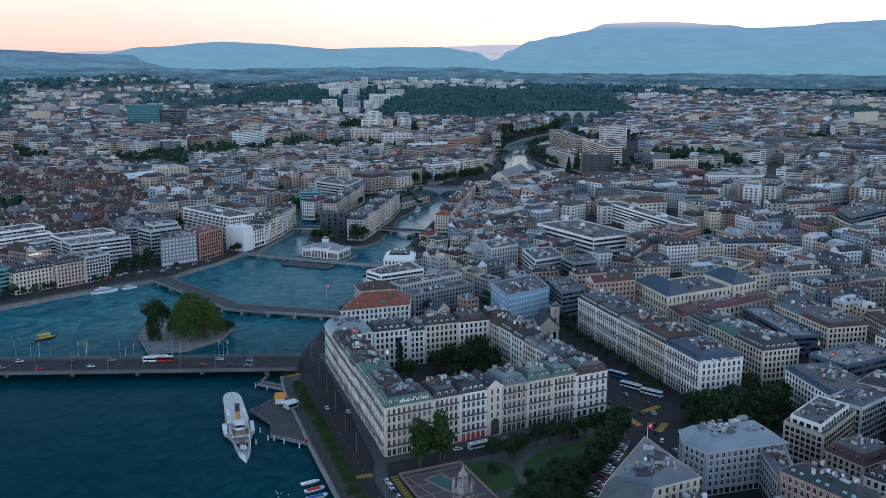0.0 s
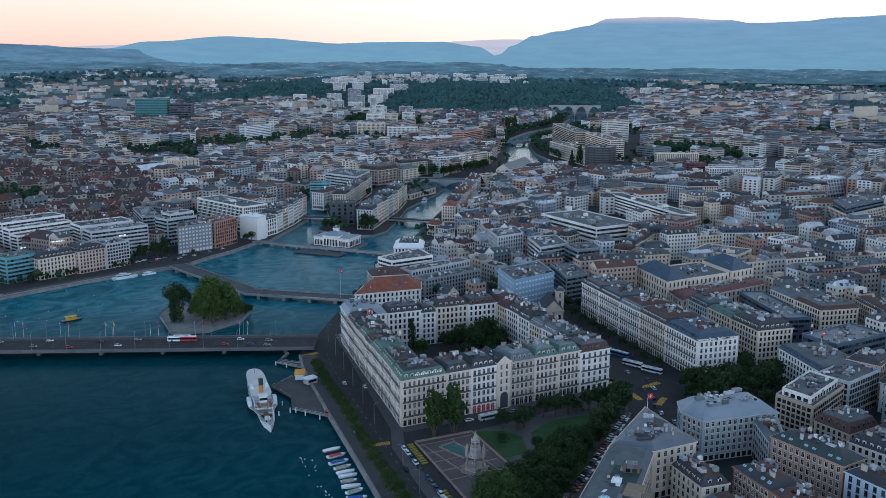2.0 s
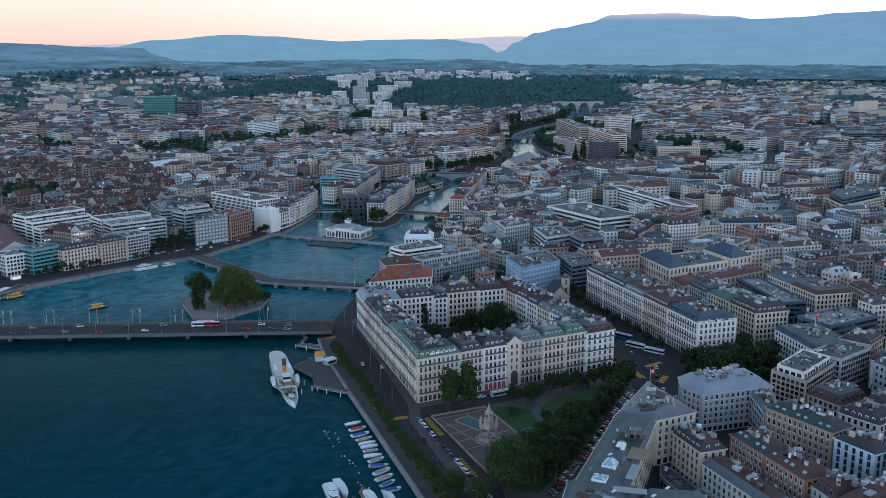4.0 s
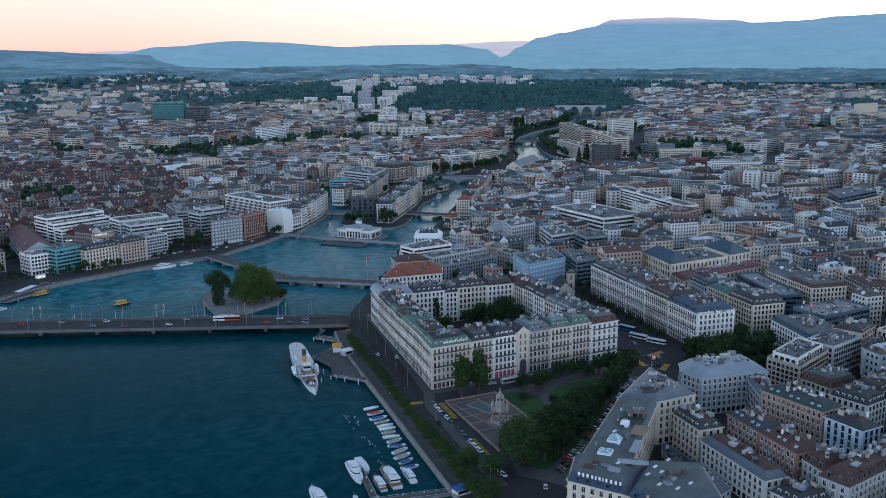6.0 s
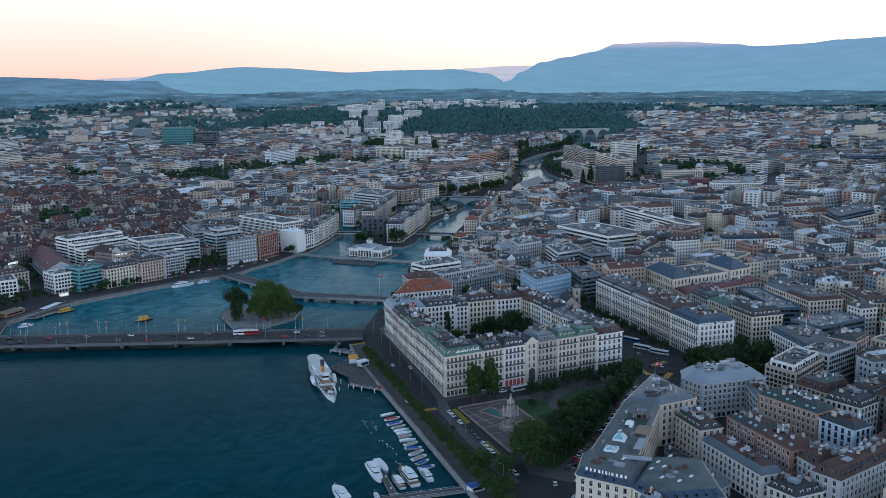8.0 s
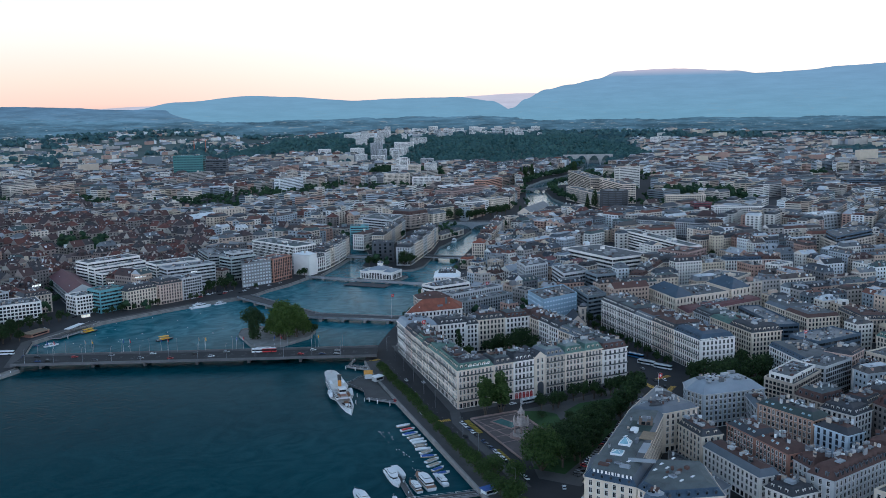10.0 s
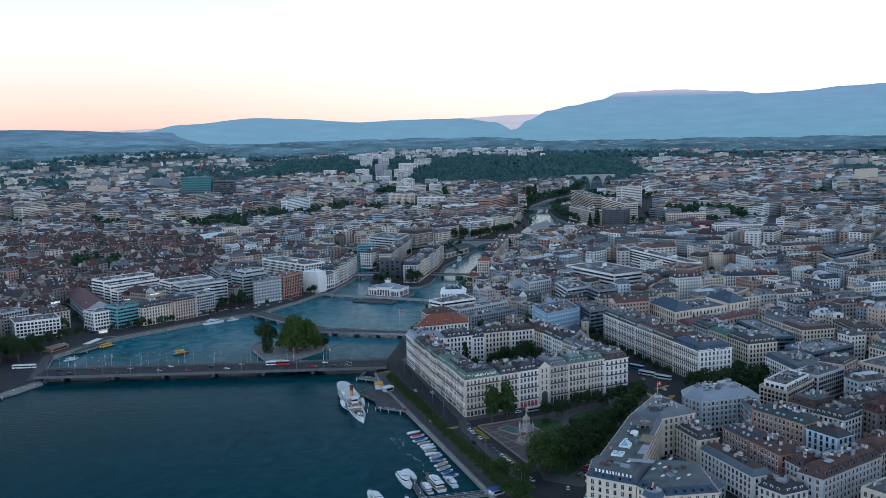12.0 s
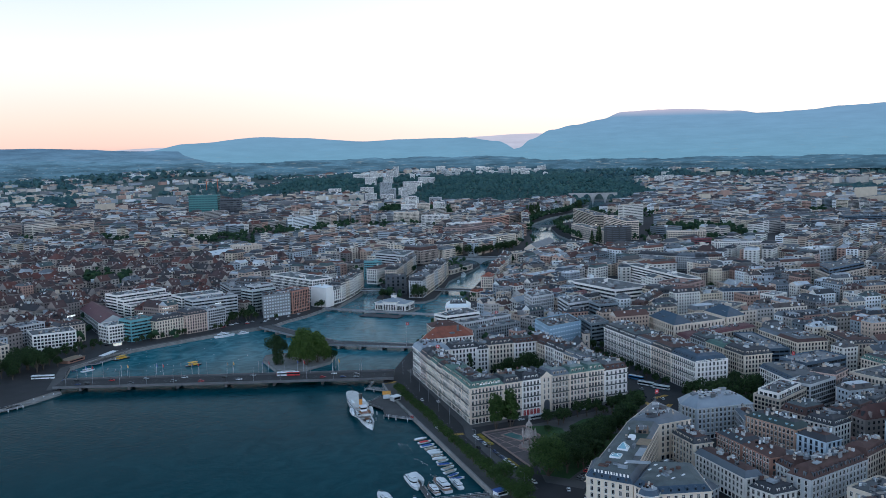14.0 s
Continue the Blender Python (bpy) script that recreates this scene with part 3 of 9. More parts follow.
def dormer_mesh(w, h, d, wall, roof):
    key = ("dormer", w, h, d, wall.name, roof.name)
    if key not in WINDOW_MESHES:
        mb = MB()
        mb.box(0, d / 2, 0, w, d, h, wall)
        mb.poly([(-w * 0.32, -0.02, h * 0.15), (w * 0.32, -0.02, h * 0.15), (w * 0.32, -0.02, h * 0.85), (-w * 0.32, -0.02, h * 0.85)], PANE)
        e = 0.15
        mb.poly([(-w / 2 - e, -0.2, h), (0, -0.2, h + w * 0.3), (0, d, h + w * 0.3), (-w / 2 - e, d, h)], roof)
        mb.poly([(0, -0.2, h + w * 0.3), (w / 2 + e, -0.2, h), (w / 2 + e, d, h), (0, d, h + w * 0.3)], roof)
        mb.poly([(-w / 2 - e, -0.19, h), (w / 2 + e, -0.19, h), (0, -0.19, h + w * 0.3)], wall)
        WINDOW_MESHES[key] = mb.mesh("dormer")
    return WINDOW_MESHES[key]


def roof_on(mb, pts, z, style, material, height, wall, inset=2.0, deck=None):
    """A roof over the ring pts at z. Returns the ring and height of its flat top, if it has one."""
    if style == "flat":
        rim, low = offs(pts, 0.45), z + 0.05
        mb.ring([(*p, z) for p in pts], [(*p, z + 0.9) for p in pts], wall)
        mb.ring([(*p, z + 0.9) for p in pts], [(*p, z + 0.9) for p in rim], wall)
        mb.ring([(*p, z + 0.9) for p in rim], [(*p, low) for p in rim], wall, material)
        return rim, low
    eave = offs(pts, -0.35)
    if style == "mansard":
        a, b = offs(pts, inset), offs(pts, inset + 3.2)
        mb.ring([(*p, z) for p in eave], [(*p, z + height * 0.74) for p in a], material)
        mb.ring([(*p, z + height * 0.74) for p in a], [(*p, z + height) for p in b], deck or material, deck or material)
        return b, z + height
    n = len(pts)
    if n == 4:
        l0 = (Vector(eave[1]) - Vector(eave[0])).length
        l1 = (Vector(eave[2]) - Vector(eave[1])).length
        e = eave if l0 >= l1 else eave[1:] + eave[:1]
        p = [Vector(q) for q in e]
        m0, m1 = (p[3] + p[0]) / 2, (p[1] + p[2]) / 2
        long = (m1 - m0)
        cut = 0.0 if style == "gable" else min(min(l0, l1) * 0.5, long.length * 0.46)
        r0, r1 = m0 + long.normalized() * cut, m1 - long.normalized() * cut
        k, s = len(mb.v), mb.slot(material)
        mb.v.extend([(*e[0], z), (*e[1], z), (*e[2], z), (*e[3], z), (*r0, z + height), (*r1, z + height)])
        for f in ((0, 1, 5, 4), (2, 3, 4, 5)):
            mb.f.append(tuple(k + i for i in f))
            mb.m.append(s)
        s2 = mb.slot(wall) if style == "gable" else s
        for f in ((1, 2, 5), (3, 0, 4)):
            mb.f.append(tuple(k + i for i in f))
            mb.m.append(s2)
    else:
        c = sum((Vector(q) for q in eave), Vector((0, 0))) / n
        for i in range(n):
            mb.poly([(*eave[i], z), (*eave[(i + 1) % n], z), (c.x, c.y, z + height)], material)
    return None, z + height


def spread_of(pts):
    """The area of a ring of corners."""
    return abs(sum(a[0] * b[1] - b[0] * a[1] for a, b in zip(pts, pts[1:] + pts[:1]))) / 2


def scatter(mb, pts, top, zt, style, height, rnd, count):
    """Skylights, vents, aerials and stair heads that clutter a roof."""
    c = sum((Vector(p) for p in pts), Vector((0, 0))) / len(pts)
    turn = math.atan2(pts[1][1] - pts[0][1], pts[1][0] - pts[0][0])
    for _ in range(count):
        q = c.lerp(Vector(pts[rnd.randrange(len(pts))]).lerp(Vector(pts[rnd.randrange(len(pts))]), rnd.random()), rnd.uniform(0.05, 0.62 if style != "flat" else 0.86))
        k = rnd.random()
        z = zt - 0.35 if style in ("flat", "mansard") else top + height * 0.3
        if k < 0.45:
            mb.box(q.x, q.y, z, rnd.uniform(0.6, 1.4), rnd.uniform(0.6, 1.7), rnd.uniform(0.45, 0.7), rnd.choice((LIGHTZINC, METAL, PANES, ZINC, DARKW, PANES)), turn)
        elif k < 0.8:
            mb.box(q.x, q.y, z, rnd.uniform(0.5, 1.1), rnd.uniform(0.5, 2.4), rnd.uniform(1.0, 2.2), rnd.choice((CONC, WHITEP, BEIGE, DARKW, BROWNT, GREYW)), turn)
        else:
            mb.box(q.x, q.y, z, rnd.uniform(1.6, 4.6), rnd.uniform(1.2, 2.8), rnd.uniform(0.5, 1.8), rnd.choice((LIGHTZINC, CONC, ZINC, DARKW, BROWNT, GREYW)), turn)


def bays(a, b, spacing, margin=0.8):
    a, b = Vector(a), Vector(b)
    length = (b - a).length
    count = max(int((length - 2 * margin + spacing * 0.35) / spacing), 1)
    d = (b - a).normalized()
    step = (length - 2 * margin) / count
    return [a + d * (margin + step * (k + 0.5)) for k in range(count)], d, step


def house(label, pts, eave, floors, wall, roof, style="mansard", height=5.0, lod=0, fronts=None, bay=2.8, wide=1.38, tall=0.66, base=None, pane=PANE,
          trim=None, category="building", group="", name="house", chimneys=2, dormers=True, ribbon=False, ground_floor=True, balcony=0, shop=None, roof_boxes=0, seed=0, inset=2.0, z_low=None, frame=FRAME, sill=True, solo=True, deck=None, arcade=False):
    """One house on a convex ring of corners, counter-clockwise. fronts: the sides that carry windows of their own; lod 1 joins its windows into one mesh."""
    rnd = random.Random(seed + int(abs(pts[0][0]) * 7 + abs(pts[0][1]) * 13))
    cx, cy = sum(p[0] for p in pts) / len(pts), sum(p[1] for p in pts) / len(pts)
    z0 = gz(cx, cy) if base is None else base
    FOOTPRINTS.append(pts)
    o = (cx, cy, z0)
    it = thing(name, label, category, o, group=group)
    trim = trim or wall
    top = z0 + eave
    body = MB()
    body.prism(pts, z0 - 1.5 if z_low is None else z_low, top, wall)
    if lod and style in ("mansard", "hip"):
        low, out = offs(pts, -0.01), offs(pts, -0.5)
        body.ring([(*p, top - 0.6) for p in low], [(*p, top - 0.3) for p in out], FRAME)
        body.ring([(*p, top - 0.3) for p in out], [(*p, top + 0.05) for p in out], FRAME, FRAME)
    part("wall", body.mesh("wall", o), it)
    if lod == 0 and style != "flat":
        rim = MB()
        out, mid = offs(pts, -0.55), offs(pts, -0.01)
        rim.ring([(*p, top - 0.75) for p in mid], [(*p, top - 0.35) for p in out], trim)
        rim.ring([(*p, top - 0.35) for p in out], [(*p, top + 0.12) for p in out], trim, trim)
        part("cornice", rim.mesh("cornice", o), it)
    n = len(pts)
    fronts = list(range(n)) if fronts is None else fronts
    first = 1.25 if ground_floor else 1.0
    storey = eave / (floors + first - 1 + 0.12)
    levels = [0.0] + [storey * (first + k) for k in range(floors - 1)]
    joined = MB()
    for i in range(n):
        a, b = pts[i], pts[(i + 1) % n]
        along = Vector(b) - Vector(a)
        if along.length < 3:
            continue
        spots, d, step = bays(a, b, bay)
        out = Vector((d.y, -d.x))
        turn = math.atan2(d.y, d.x)
        single = lod == 0 and solo and i in fronts
        if not single and i not in fronts and lod == 0 and fronts != [] and len(pts) == 4 and along.length < 8:
            continue
        for k, z in enumerate(levels):
            st = storey * (first if k == 0 else 1)
            h = st * (tall if k else 0.62)
            w = wide if k else min(wide * 1.5, step * 0.75)
            if ribbon and k:
                w, h = step * 0.94, st * 0.5
            zc = z0 + z + st * (0.5 if k else 0.42)
            use = pane
            rounded = arcade and k == 0
            if rounded:
                w, h = min(step * 0.74, 2.6), st * 0.82
                zc = z0 + 0.15 + h / 2
            if k == 0 and shop:
                use = shop
            for j, s in enumerate(spots):
                if single:
                    ob = part("window", window_mesh(w, h, use if not (k and rnd.random() < 0.001) else LITPANE, frame, sill and not ribbon and not rounded, rounded), it,
                              at=pose(s.x - cx, s.y - cy, zc - z0, 0, 0, math.degrees(turn)))
                else:
                    q = s + out * 0.06
                    e = d * (w / 2)
                    joined.poly([(q.x - e.x, q.y - e.y, zc - h / 2), (q.x + e.x, q.y + e.y, zc - h / 2), (q.x + e.x, q.y + e.y, zc + h / 2), (q.x - e.x, q.y - e.y, zc + h / 2)],
                                (PANES if pane is PANE else pane) if rnd.random() > 0.002 else LITPANE)
            if single and k in (1, floors - 1) and not ribbon and style != "flat":
                c, band = (Vector(a) + Vector(b)) / 2 + out * 0.1, MB()
                band.box(c.x, c.y, z0 + z - 0.12, along.length - 0.1, 0.24, 0.26, trim, turn)
                part("string_course", band.mesh("string_course", o), it)
            if single and balcony and k in (1, 3, floors - 1):
                rail = MB()
                c = (Vector(a) + Vector(b)) / 2 + out * 0.55
                rail.box(c.x, c.y, z0 + z + 0.02, along.length - 1.2, 1.0, 0.22, trim, turn)
                c = (Vector(a) + Vector(b)) / 2 + out * 1.0
                rail.box(c.x, c.y, z0 + z + 0.26, along.length - 1.2, 0.06, 0.9, RAILING, turn)
                part("balcony", rail.mesh("balcony", o), it, "stone balcony with dark iron railing")
    if joined.f:
        part("glazing", joined.mesh("glazing", o), it, kind="stuff")
    cover = MB()
    ring, zt = roof_on(cover, pts, top, style, roof, height, wall, inset, deck or rnd.choice((roof, roof, SLATE, GRAVEL, BROWNT, ROOFDECK)))
    if lod and style in ("mansard", "hip") and chimneys:
        for _ in range(chimneys):
            i = rnd.randrange(n)
            a, b = Vector(pts[i]).lerp(Vector((cx, cy)), 0.45), Vector(pts[(i + 1) % n]).lerp(Vector((cx, cy)), 0.45)
            q = a.lerp(b, rnd.random())
            cover.box(q.x, q.y, top + height * 0.3, rnd.uniform(1, 2.6), 0.9, height * 0.7 + 1.2, rnd.choice((wall, BEIGE, GREYW)), rnd.choice((0, 1.57)))
    if lod and style == "flat":
        for _ in range(roof_boxes or rnd.randrange(1, 4)):
            q = Vector((cx, cy)).lerp(Vector(rnd.choice(pts)), rnd.uniform(0.1, 0.55))
            cover.box(q.x, q.y, zt - 0.02, rnd.uniform(2, 6), rnd.uniform(2, 5), rnd.uniform(1.2, 3.2), rnd.choice((wall, CONC, METAL)), math.atan2(pts[1][1] - pts[0][1], pts[1][0] - pts[0][0]))
    if lod and style == "mansard" and dormers:
        for i in range(n):
            a, b = pts[i], pts[(i + 1) % n]
            if (Vector(b) - Vector(a)).length < 6:
                continue
            spots, d, step = bays(a, b, bay * 1.25, 2.2)
            inw, turn = Vector((-d.y, d.x)), math.atan2(d.y, d.x)
            for s in spots:
                q = s + inw * 1.5
                cover.box(q.x, q.y, top + 0.5, 1.5, 2.2, height * 0.5, roof, turn)
                q = s + inw * 0.37
                e = d * 0.5
                cover.poly([(q.x - e.x, q.y - e.y, top + 0.9), (q.x + e.x, q.y + e.y, top + 0.9), (q.x + e.x, q.y + e.y, top + height * 0.45), (q.x - e.x, q.y - e.y, top + height * 0.45)], PANES)
    if zt:
        scatter(cover, pts, top, zt, style, height, rnd, (8 if deck is ROOFDECK else min(max(int(spread_of(pts) / 16), 18), 56)) if lod == 0 else min(max(int(spread_of(pts) / 24), 12), 30))
    part("roof", cover.mesh("roof", o), it)
    if lod == 0:
        if style == "mansard" and dormers:
            for i in fronts:
                a, b = pts[i], pts[(i + 1) % n]
                if (Vector(b) - Vector(a)).length < 5:
                    continue
                spots, d, step = bays(a, b, bay * 1.2, 1.6)
                inw = Vector((-d.y, d.x))
                for s in spots:
                    q = s + inw * 0.5
                    part("dormer", dormer_mesh(1.5, height * 0.46, 1.9, roof if roof is BLUER else ZINC if roof is BROWNT else trim, roof), it, at=pose(q.x - cx, q.y - cy, eave + 0.35, 0, 0, math.degrees(math.atan2(d.y, d.x))))
        for _ in range(chimneys):
            i = rnd.randrange(n)
            c = Vector((cx, cy))
            a, b = Vector(pts[i]).lerp(c, 0.5), Vector(pts[(i + 1) % n]).lerp(c, 0.5)
            q = a.lerp(b, rnd.random())
            st = MB()
            l = rnd.uniform(1.2, 3.0)
            hz = 1.4 if style == "flat" else height * 0.55 + 1.3
            st.box(0, 0, 0, l, 0.8, hz, rnd.choice((GRAVEL, GREYW, BEIGE, CONC)))
            st.box(0, 0, hz, l + 0.2, 1.0, 0.18, CONC)
            for k in range(int(l / 0.5)):
                st.box(-l / 2 + 0.35 + 0.5 * k, 0, hz + 0.18, 0.26, 0.26, 0.55, BROWNT)
            part("chimney", st.mesh("chimney"), it, at=pose(q.x - cx, q.y - cy, eave + (0.0 if style == "flat" else height * 0.42), 0, 0, math.degrees(math.atan2(pts[1][1] - pts[0][1], pts[1][0] - pts[0][0]))))
        if style == "flat" or roof_boxes:
            rim = ring or pts
            for _ in range(roof_boxes or rnd.randrange(2, 6)):
                q = Vector((cx, cy)).lerp(Vector(rnd.choice(rim)), rnd.uniform(0.1, 0.6))
                st = MB()
                sx, sy, sz = rnd.uniform(1.5, 5), rnd.uniform(1.5, 3.5), rnd.uniform(0.6, 2.4)
                sx, sy, sz = sx * 0.75, sy * 0.75, sz * 0.65
                st.box(0, 0, 0, sx, sy, sz, rnd.choice((ZINC, CONC, GRAVEL, LIGHTZINC)))
                st.box(0, 0, sz, sx * 0.8, sy * 0.8, 0.2, ZINC)
                part("roof_unit", st.mesh("roof_unit"), it, at=pose(q.x - cx, q.y - cy, zt - z0 - 0.02, 0, 0, math.degrees(math.atan2(pts[1][1] - pts[0][1], pts[1][0] - pts[0][0]))))
    return it


def quad(a, b, depth):
    """A four-sided plot behind the front from a to b (the plot lies to the left of that line)."""
    a, b = Vector(a), Vector(b)
    d = (b - a).normalized()
    n = Vector((-d.y, d.x)) * depth
    return [tuple(a), tuple(b), tuple(b + n), tuple(a + n)]


def split(a, b, shares):
    """Points that divide the line from a to b."""
    total, run, out = sum(shares), 0.0, [a]
    for s in shares:
        run += s
        out.append(tuple(Vector(a).lerp(Vector(b), run / total)))
    return out


# ---------------------------------------------------------------- bridges
def road_bridge():
    """The long lake bridge: deck on low arched piers, parapets, flag poles and lamps stand on it as things of their own."""
    a, b = Vector((-236, 239)), Vector((2, 130))
    d = (b - a).normalized()
    n = Vector((-d.y, d.x))
    mb = MB()
    w = 27.0
    ring = [a, b, b + n * w, a + n * w]
    mb.prism([tuple(p) for p in ring], 3.9, 4.9, GRAVEL, ASPHALT, True)
    it = tagged(new("road_bridge", mb.mesh("road_bridge")), "wide asphalt road bridge on low concrete piers over the lake outlet", "bridge", kind="structure")
    rail = MB()
    for off in (0.25, w - 0.25):
        c = (a + b) / 2 + n * off
        rail.box(c.x, c.y, 4.9, (b - a).length, 0.35, 0.95, GRAVEL, math.atan2(d.y, d.x))
    for off in (2.2, w - 2.2):
        c = (a + b) / 2 + n * off
        rail.box(c.x, c.y, 4.88, (b - a).length, 3.6, 0.17, PAVING, math.atan2(d.y, d.x))
    part("parapet", rail.mesh("parapet"), it, "grey concrete parapet")
    for k in range(7):
        c = a + d * ((b - a).length * (k + 0.5) / 7) + n * (w / 2)
        p = MB()
        p.box(c.x, c.y, -3, 2.0, w - 13, 6.95, GRAVEL, math.atan2(d.y, d.x))
        part("pier", p.mesh("pier"), it)
    lines = MB()
    for off in (10.0, 13.5, 17.0):
        k = 0.0
        while k < (b - a).length - 4:
            c = a + d * (k + 2) + n * off
            lines.box(c.x, c.y, 4.9, 3.0, 0.14, 0.006, ROADPAINT, math.atan2(d.y, d.x))
            k += 9.0
    part("lane_marking", lines.mesh("lane_marking"), it, kind="stuff")
    return a, d, n


BRIDGE_A, BRIDGE_D, BRIDGE_N = road_bridge()


def foot_bridge(name, path, width, z, label, piers, material=PAVING):
    mb = MB()
    for k, (a, b) in enumerate(zip(path, path[1:])):
        z = z - 0.012 * k
        q = quad(a, b, width)
        mb.prism(q, z - 0.9, z, CONC, material, True)
        d = (Vector(b) - Vector(a)).normalized()
        for off in (0.15, width - 0.15):
            c = (Vector(a) + Vector(b)) / 2 + Vector((-d.y, d.x)) * off
            mb.box(c.x, c.y, z, (Vector(b) - Vector(a)).length, 0.12, 1.0, METAL, math.atan2(d.y, d.x))
    it = tagged(new(name, mb.mesh(name)), label, "bridge", kind="structure")
    for a, b in zip(path, path[1:]):
        d = (Vector(b) - Vector(a))
        count = max(int(d.length / piers), 1)
        for k in range(count):
            c = Vector(a) + d * ((k + 0.5) / count) + Vector((-d.y, d.x)).normalized() * (width / 2)
            p = MB()
            p.box(c.x, c.y, -3, 2.6, width - 1, z + 2.2, QUAY, math.atan2(d.y, d.x))
            part("pier", p.mesh("pier"), it)


foot_bridge("bridge_bent", [(-30, 402), (2, 282), (64, 230)], 15, 3.6, "low bent stone bridge with short piers", 19)
foot_bridge("bridge_sluice", [(64, 478), (100, 433), (164, 360)], 5, 2.6, "narrow grey walkway across the river", 14)
foot_bridge("bridge_island_north", [(226, 520), (262, 484)], 14, 4.5, "short road bridge to the river island", 18, ASPHALT)
foot_bridge("bridge_island_west", [(140, 572), (184, 548)], 14, 4.5, "short road bridge to the river island", 18, ASPHALT)

# ---------------------------------------------------------------- the hotel block on the quay
OPEN = []                # squares, parks and streets that stay free of houses


def terrace(a, b, depth, shares, eave, floors, walls, roofs, what, group, styles=("mansard",), lod=0, fronts=(0,), **kw):
    """Houses wall to wall along one front."""
    marks = split(a, b, shares)
    for k, (p, q) in enumerate(zip(marks, marks[1:])):
        wall, roof = walls[k % len(walls)], roofs[k % len(roofs)]
        style = styles[k % len(styles)]
        h = eave[k % len(eave)] if isinstance(eave, (tuple, list)) else eave
        tone, cover = wall.name.split("_")[0], roof.name.split("_")[0]
        house(f"{tone} {what} with {cover} {style} roof", quad(p, q, depth), h, floors, wall, roof, style, name="terraced_house", lod=lod, fronts=list(fronts), category="building", group=group, seed=k, **kw)


G1 = "houses of the hotel block"
house("pale stone corner hotel with green copper mansard and balconies", [(0, 0), (25, 0), (25, 18), (3.4, 18)], 24, 6, STONE, COPPER, "mansard", 5.2, deck=SLATE, fronts=[0, 3], bay=2.6, wide=1.16, category="hotel", group=G1, balcony=1, chimneys=3, roof_boxes=3, trim=CREAM)
house("pale stone hotel wing with dark slate mansard", [(25, 0), (39, 0), (39, 18), (25, 18)], 24, 6, STONE, SLATE, "mansard", 5.0, fronts=[0], bay=2.6, category="hotel", group=G1, balcony=1, chimneys=2, trim=CREAM)
house("white stone house over an arcade with dark roof", [(39, 0), (54, 0), (54, 18), (39, 18)], 24, 6, WHITE, SLATE, "mansard", 5.0, fronts=[0], bay=2.6, group=G1, balcony=1, shop=REDLIT, arcade=True)
gate = house("pale gate pavilion with pediment over a tall archway", [(54, -0.8), (62, -0.8), (62, 18), (54, 18)], 25, 6, CREAM, SLATE, "gable", 3.5, fronts=[0], bay=3.4, group=G1, wide=1.1, chimneys=0)
mb = MB()
mb.ring([(x, 0, z) for x, z in arch(5.6, 9.4, 12)], [(x, -0.5, z) for x, z in arch(5.6, 9.4, 12)], CREAM)
mb.ring([(x, -0.5, z) for x, z in arch(5.6, 9.4, 12)], [(x, -0.5, z) for x, z in arch(4.6, 8.6, 12)], CREAM)
# dark sheet on the wall stands in for the shaded passage
mb.poly([(x, -0.32, z) for x, z in arch(4.7, 8.7, 12)], DARKW)
part("archway", mb.mesh("archway"), gate, "tall dark archway with a stone surround", at=pose(0, -9.4, 4.8))
terrace((62, 0), (106, 0), 18, (15, 15, 14), 24, 6, (BEIGE, STONE, CREAM), (ZINC, COPPER, COPPER), "house over an arcade", G1, deck=PALEDECK, arcade=True, bay=2.6, height=5.4, balcony=1, fronts=(0,))
house("white corner house with brown tiled mansard", [(106, 0), (126, 0), (128.6, 18), (106, 18)], 22.5, 6, WHITE, BROWNT, "mansard", 5.0, fronts=[0, 1], bay=3.3, group=G1, chimneys=2, balcony=1)
terrace((20.6, 120), (3.6, 18.4), 17, (16, 13, 15, 14, 20, 24), (23, 22.5, 23, 22.5, 23.5, 24), 6, (PINK, CREAM, STONE, CREAM, STONE, STONE), (SLATE, SLATE, COPPER, SLATE, COPPER, COPPER), "quayside house with balconies", G1, bay=2.7, height=4.8, balcony=1, fronts=(0,))
terrace((45, 116), (118, 108), 15, (22, 10, 22, 20), (23, 21, 23.5, 23), 6, (WHITE, WHITE, CREAM, WHITE), (SLATE, SLATE, SLATE, BROWNT), "courtyard house", G1, bay=2.8, height=4.6, fronts=(0,), solo=False)
terrace((118.3, 107.6), (112, 20), 16, (14, 15, 14, 16, 16, 13), (22, 22.5, 22, 21.5, 22, 22), 6, (CREAM, WHITE, WHITE, CREAM, WHITE, WHITE), (BROWNT, SLATE, SLATE, ZINC, ZINC, SLATE), "courtyard house", G1, bay=2.8, height=4.8, fronts=(0,), solo=False)
house("white corner house with glazed zinc roof", [(20.8, 120.4), (44.6, 116.4), (47, 131.4), (38, 152), (25, 144)], 23, 6, WHITE, LIGHTZINC, "mansard", 4.2, fronts=[4], bay=2.7, group=G1, dormers=False, deck=LIGHTZINC, balcony=1)
house("white corner house of the courtyard block", [(118.6, 108), (134.5, 106.4), (136, 122), (119.6, 123.4)], 22.5, 6, WHITE, BROWNT, "mansard", 4.8, fronts=[], group=G1, solo=False)

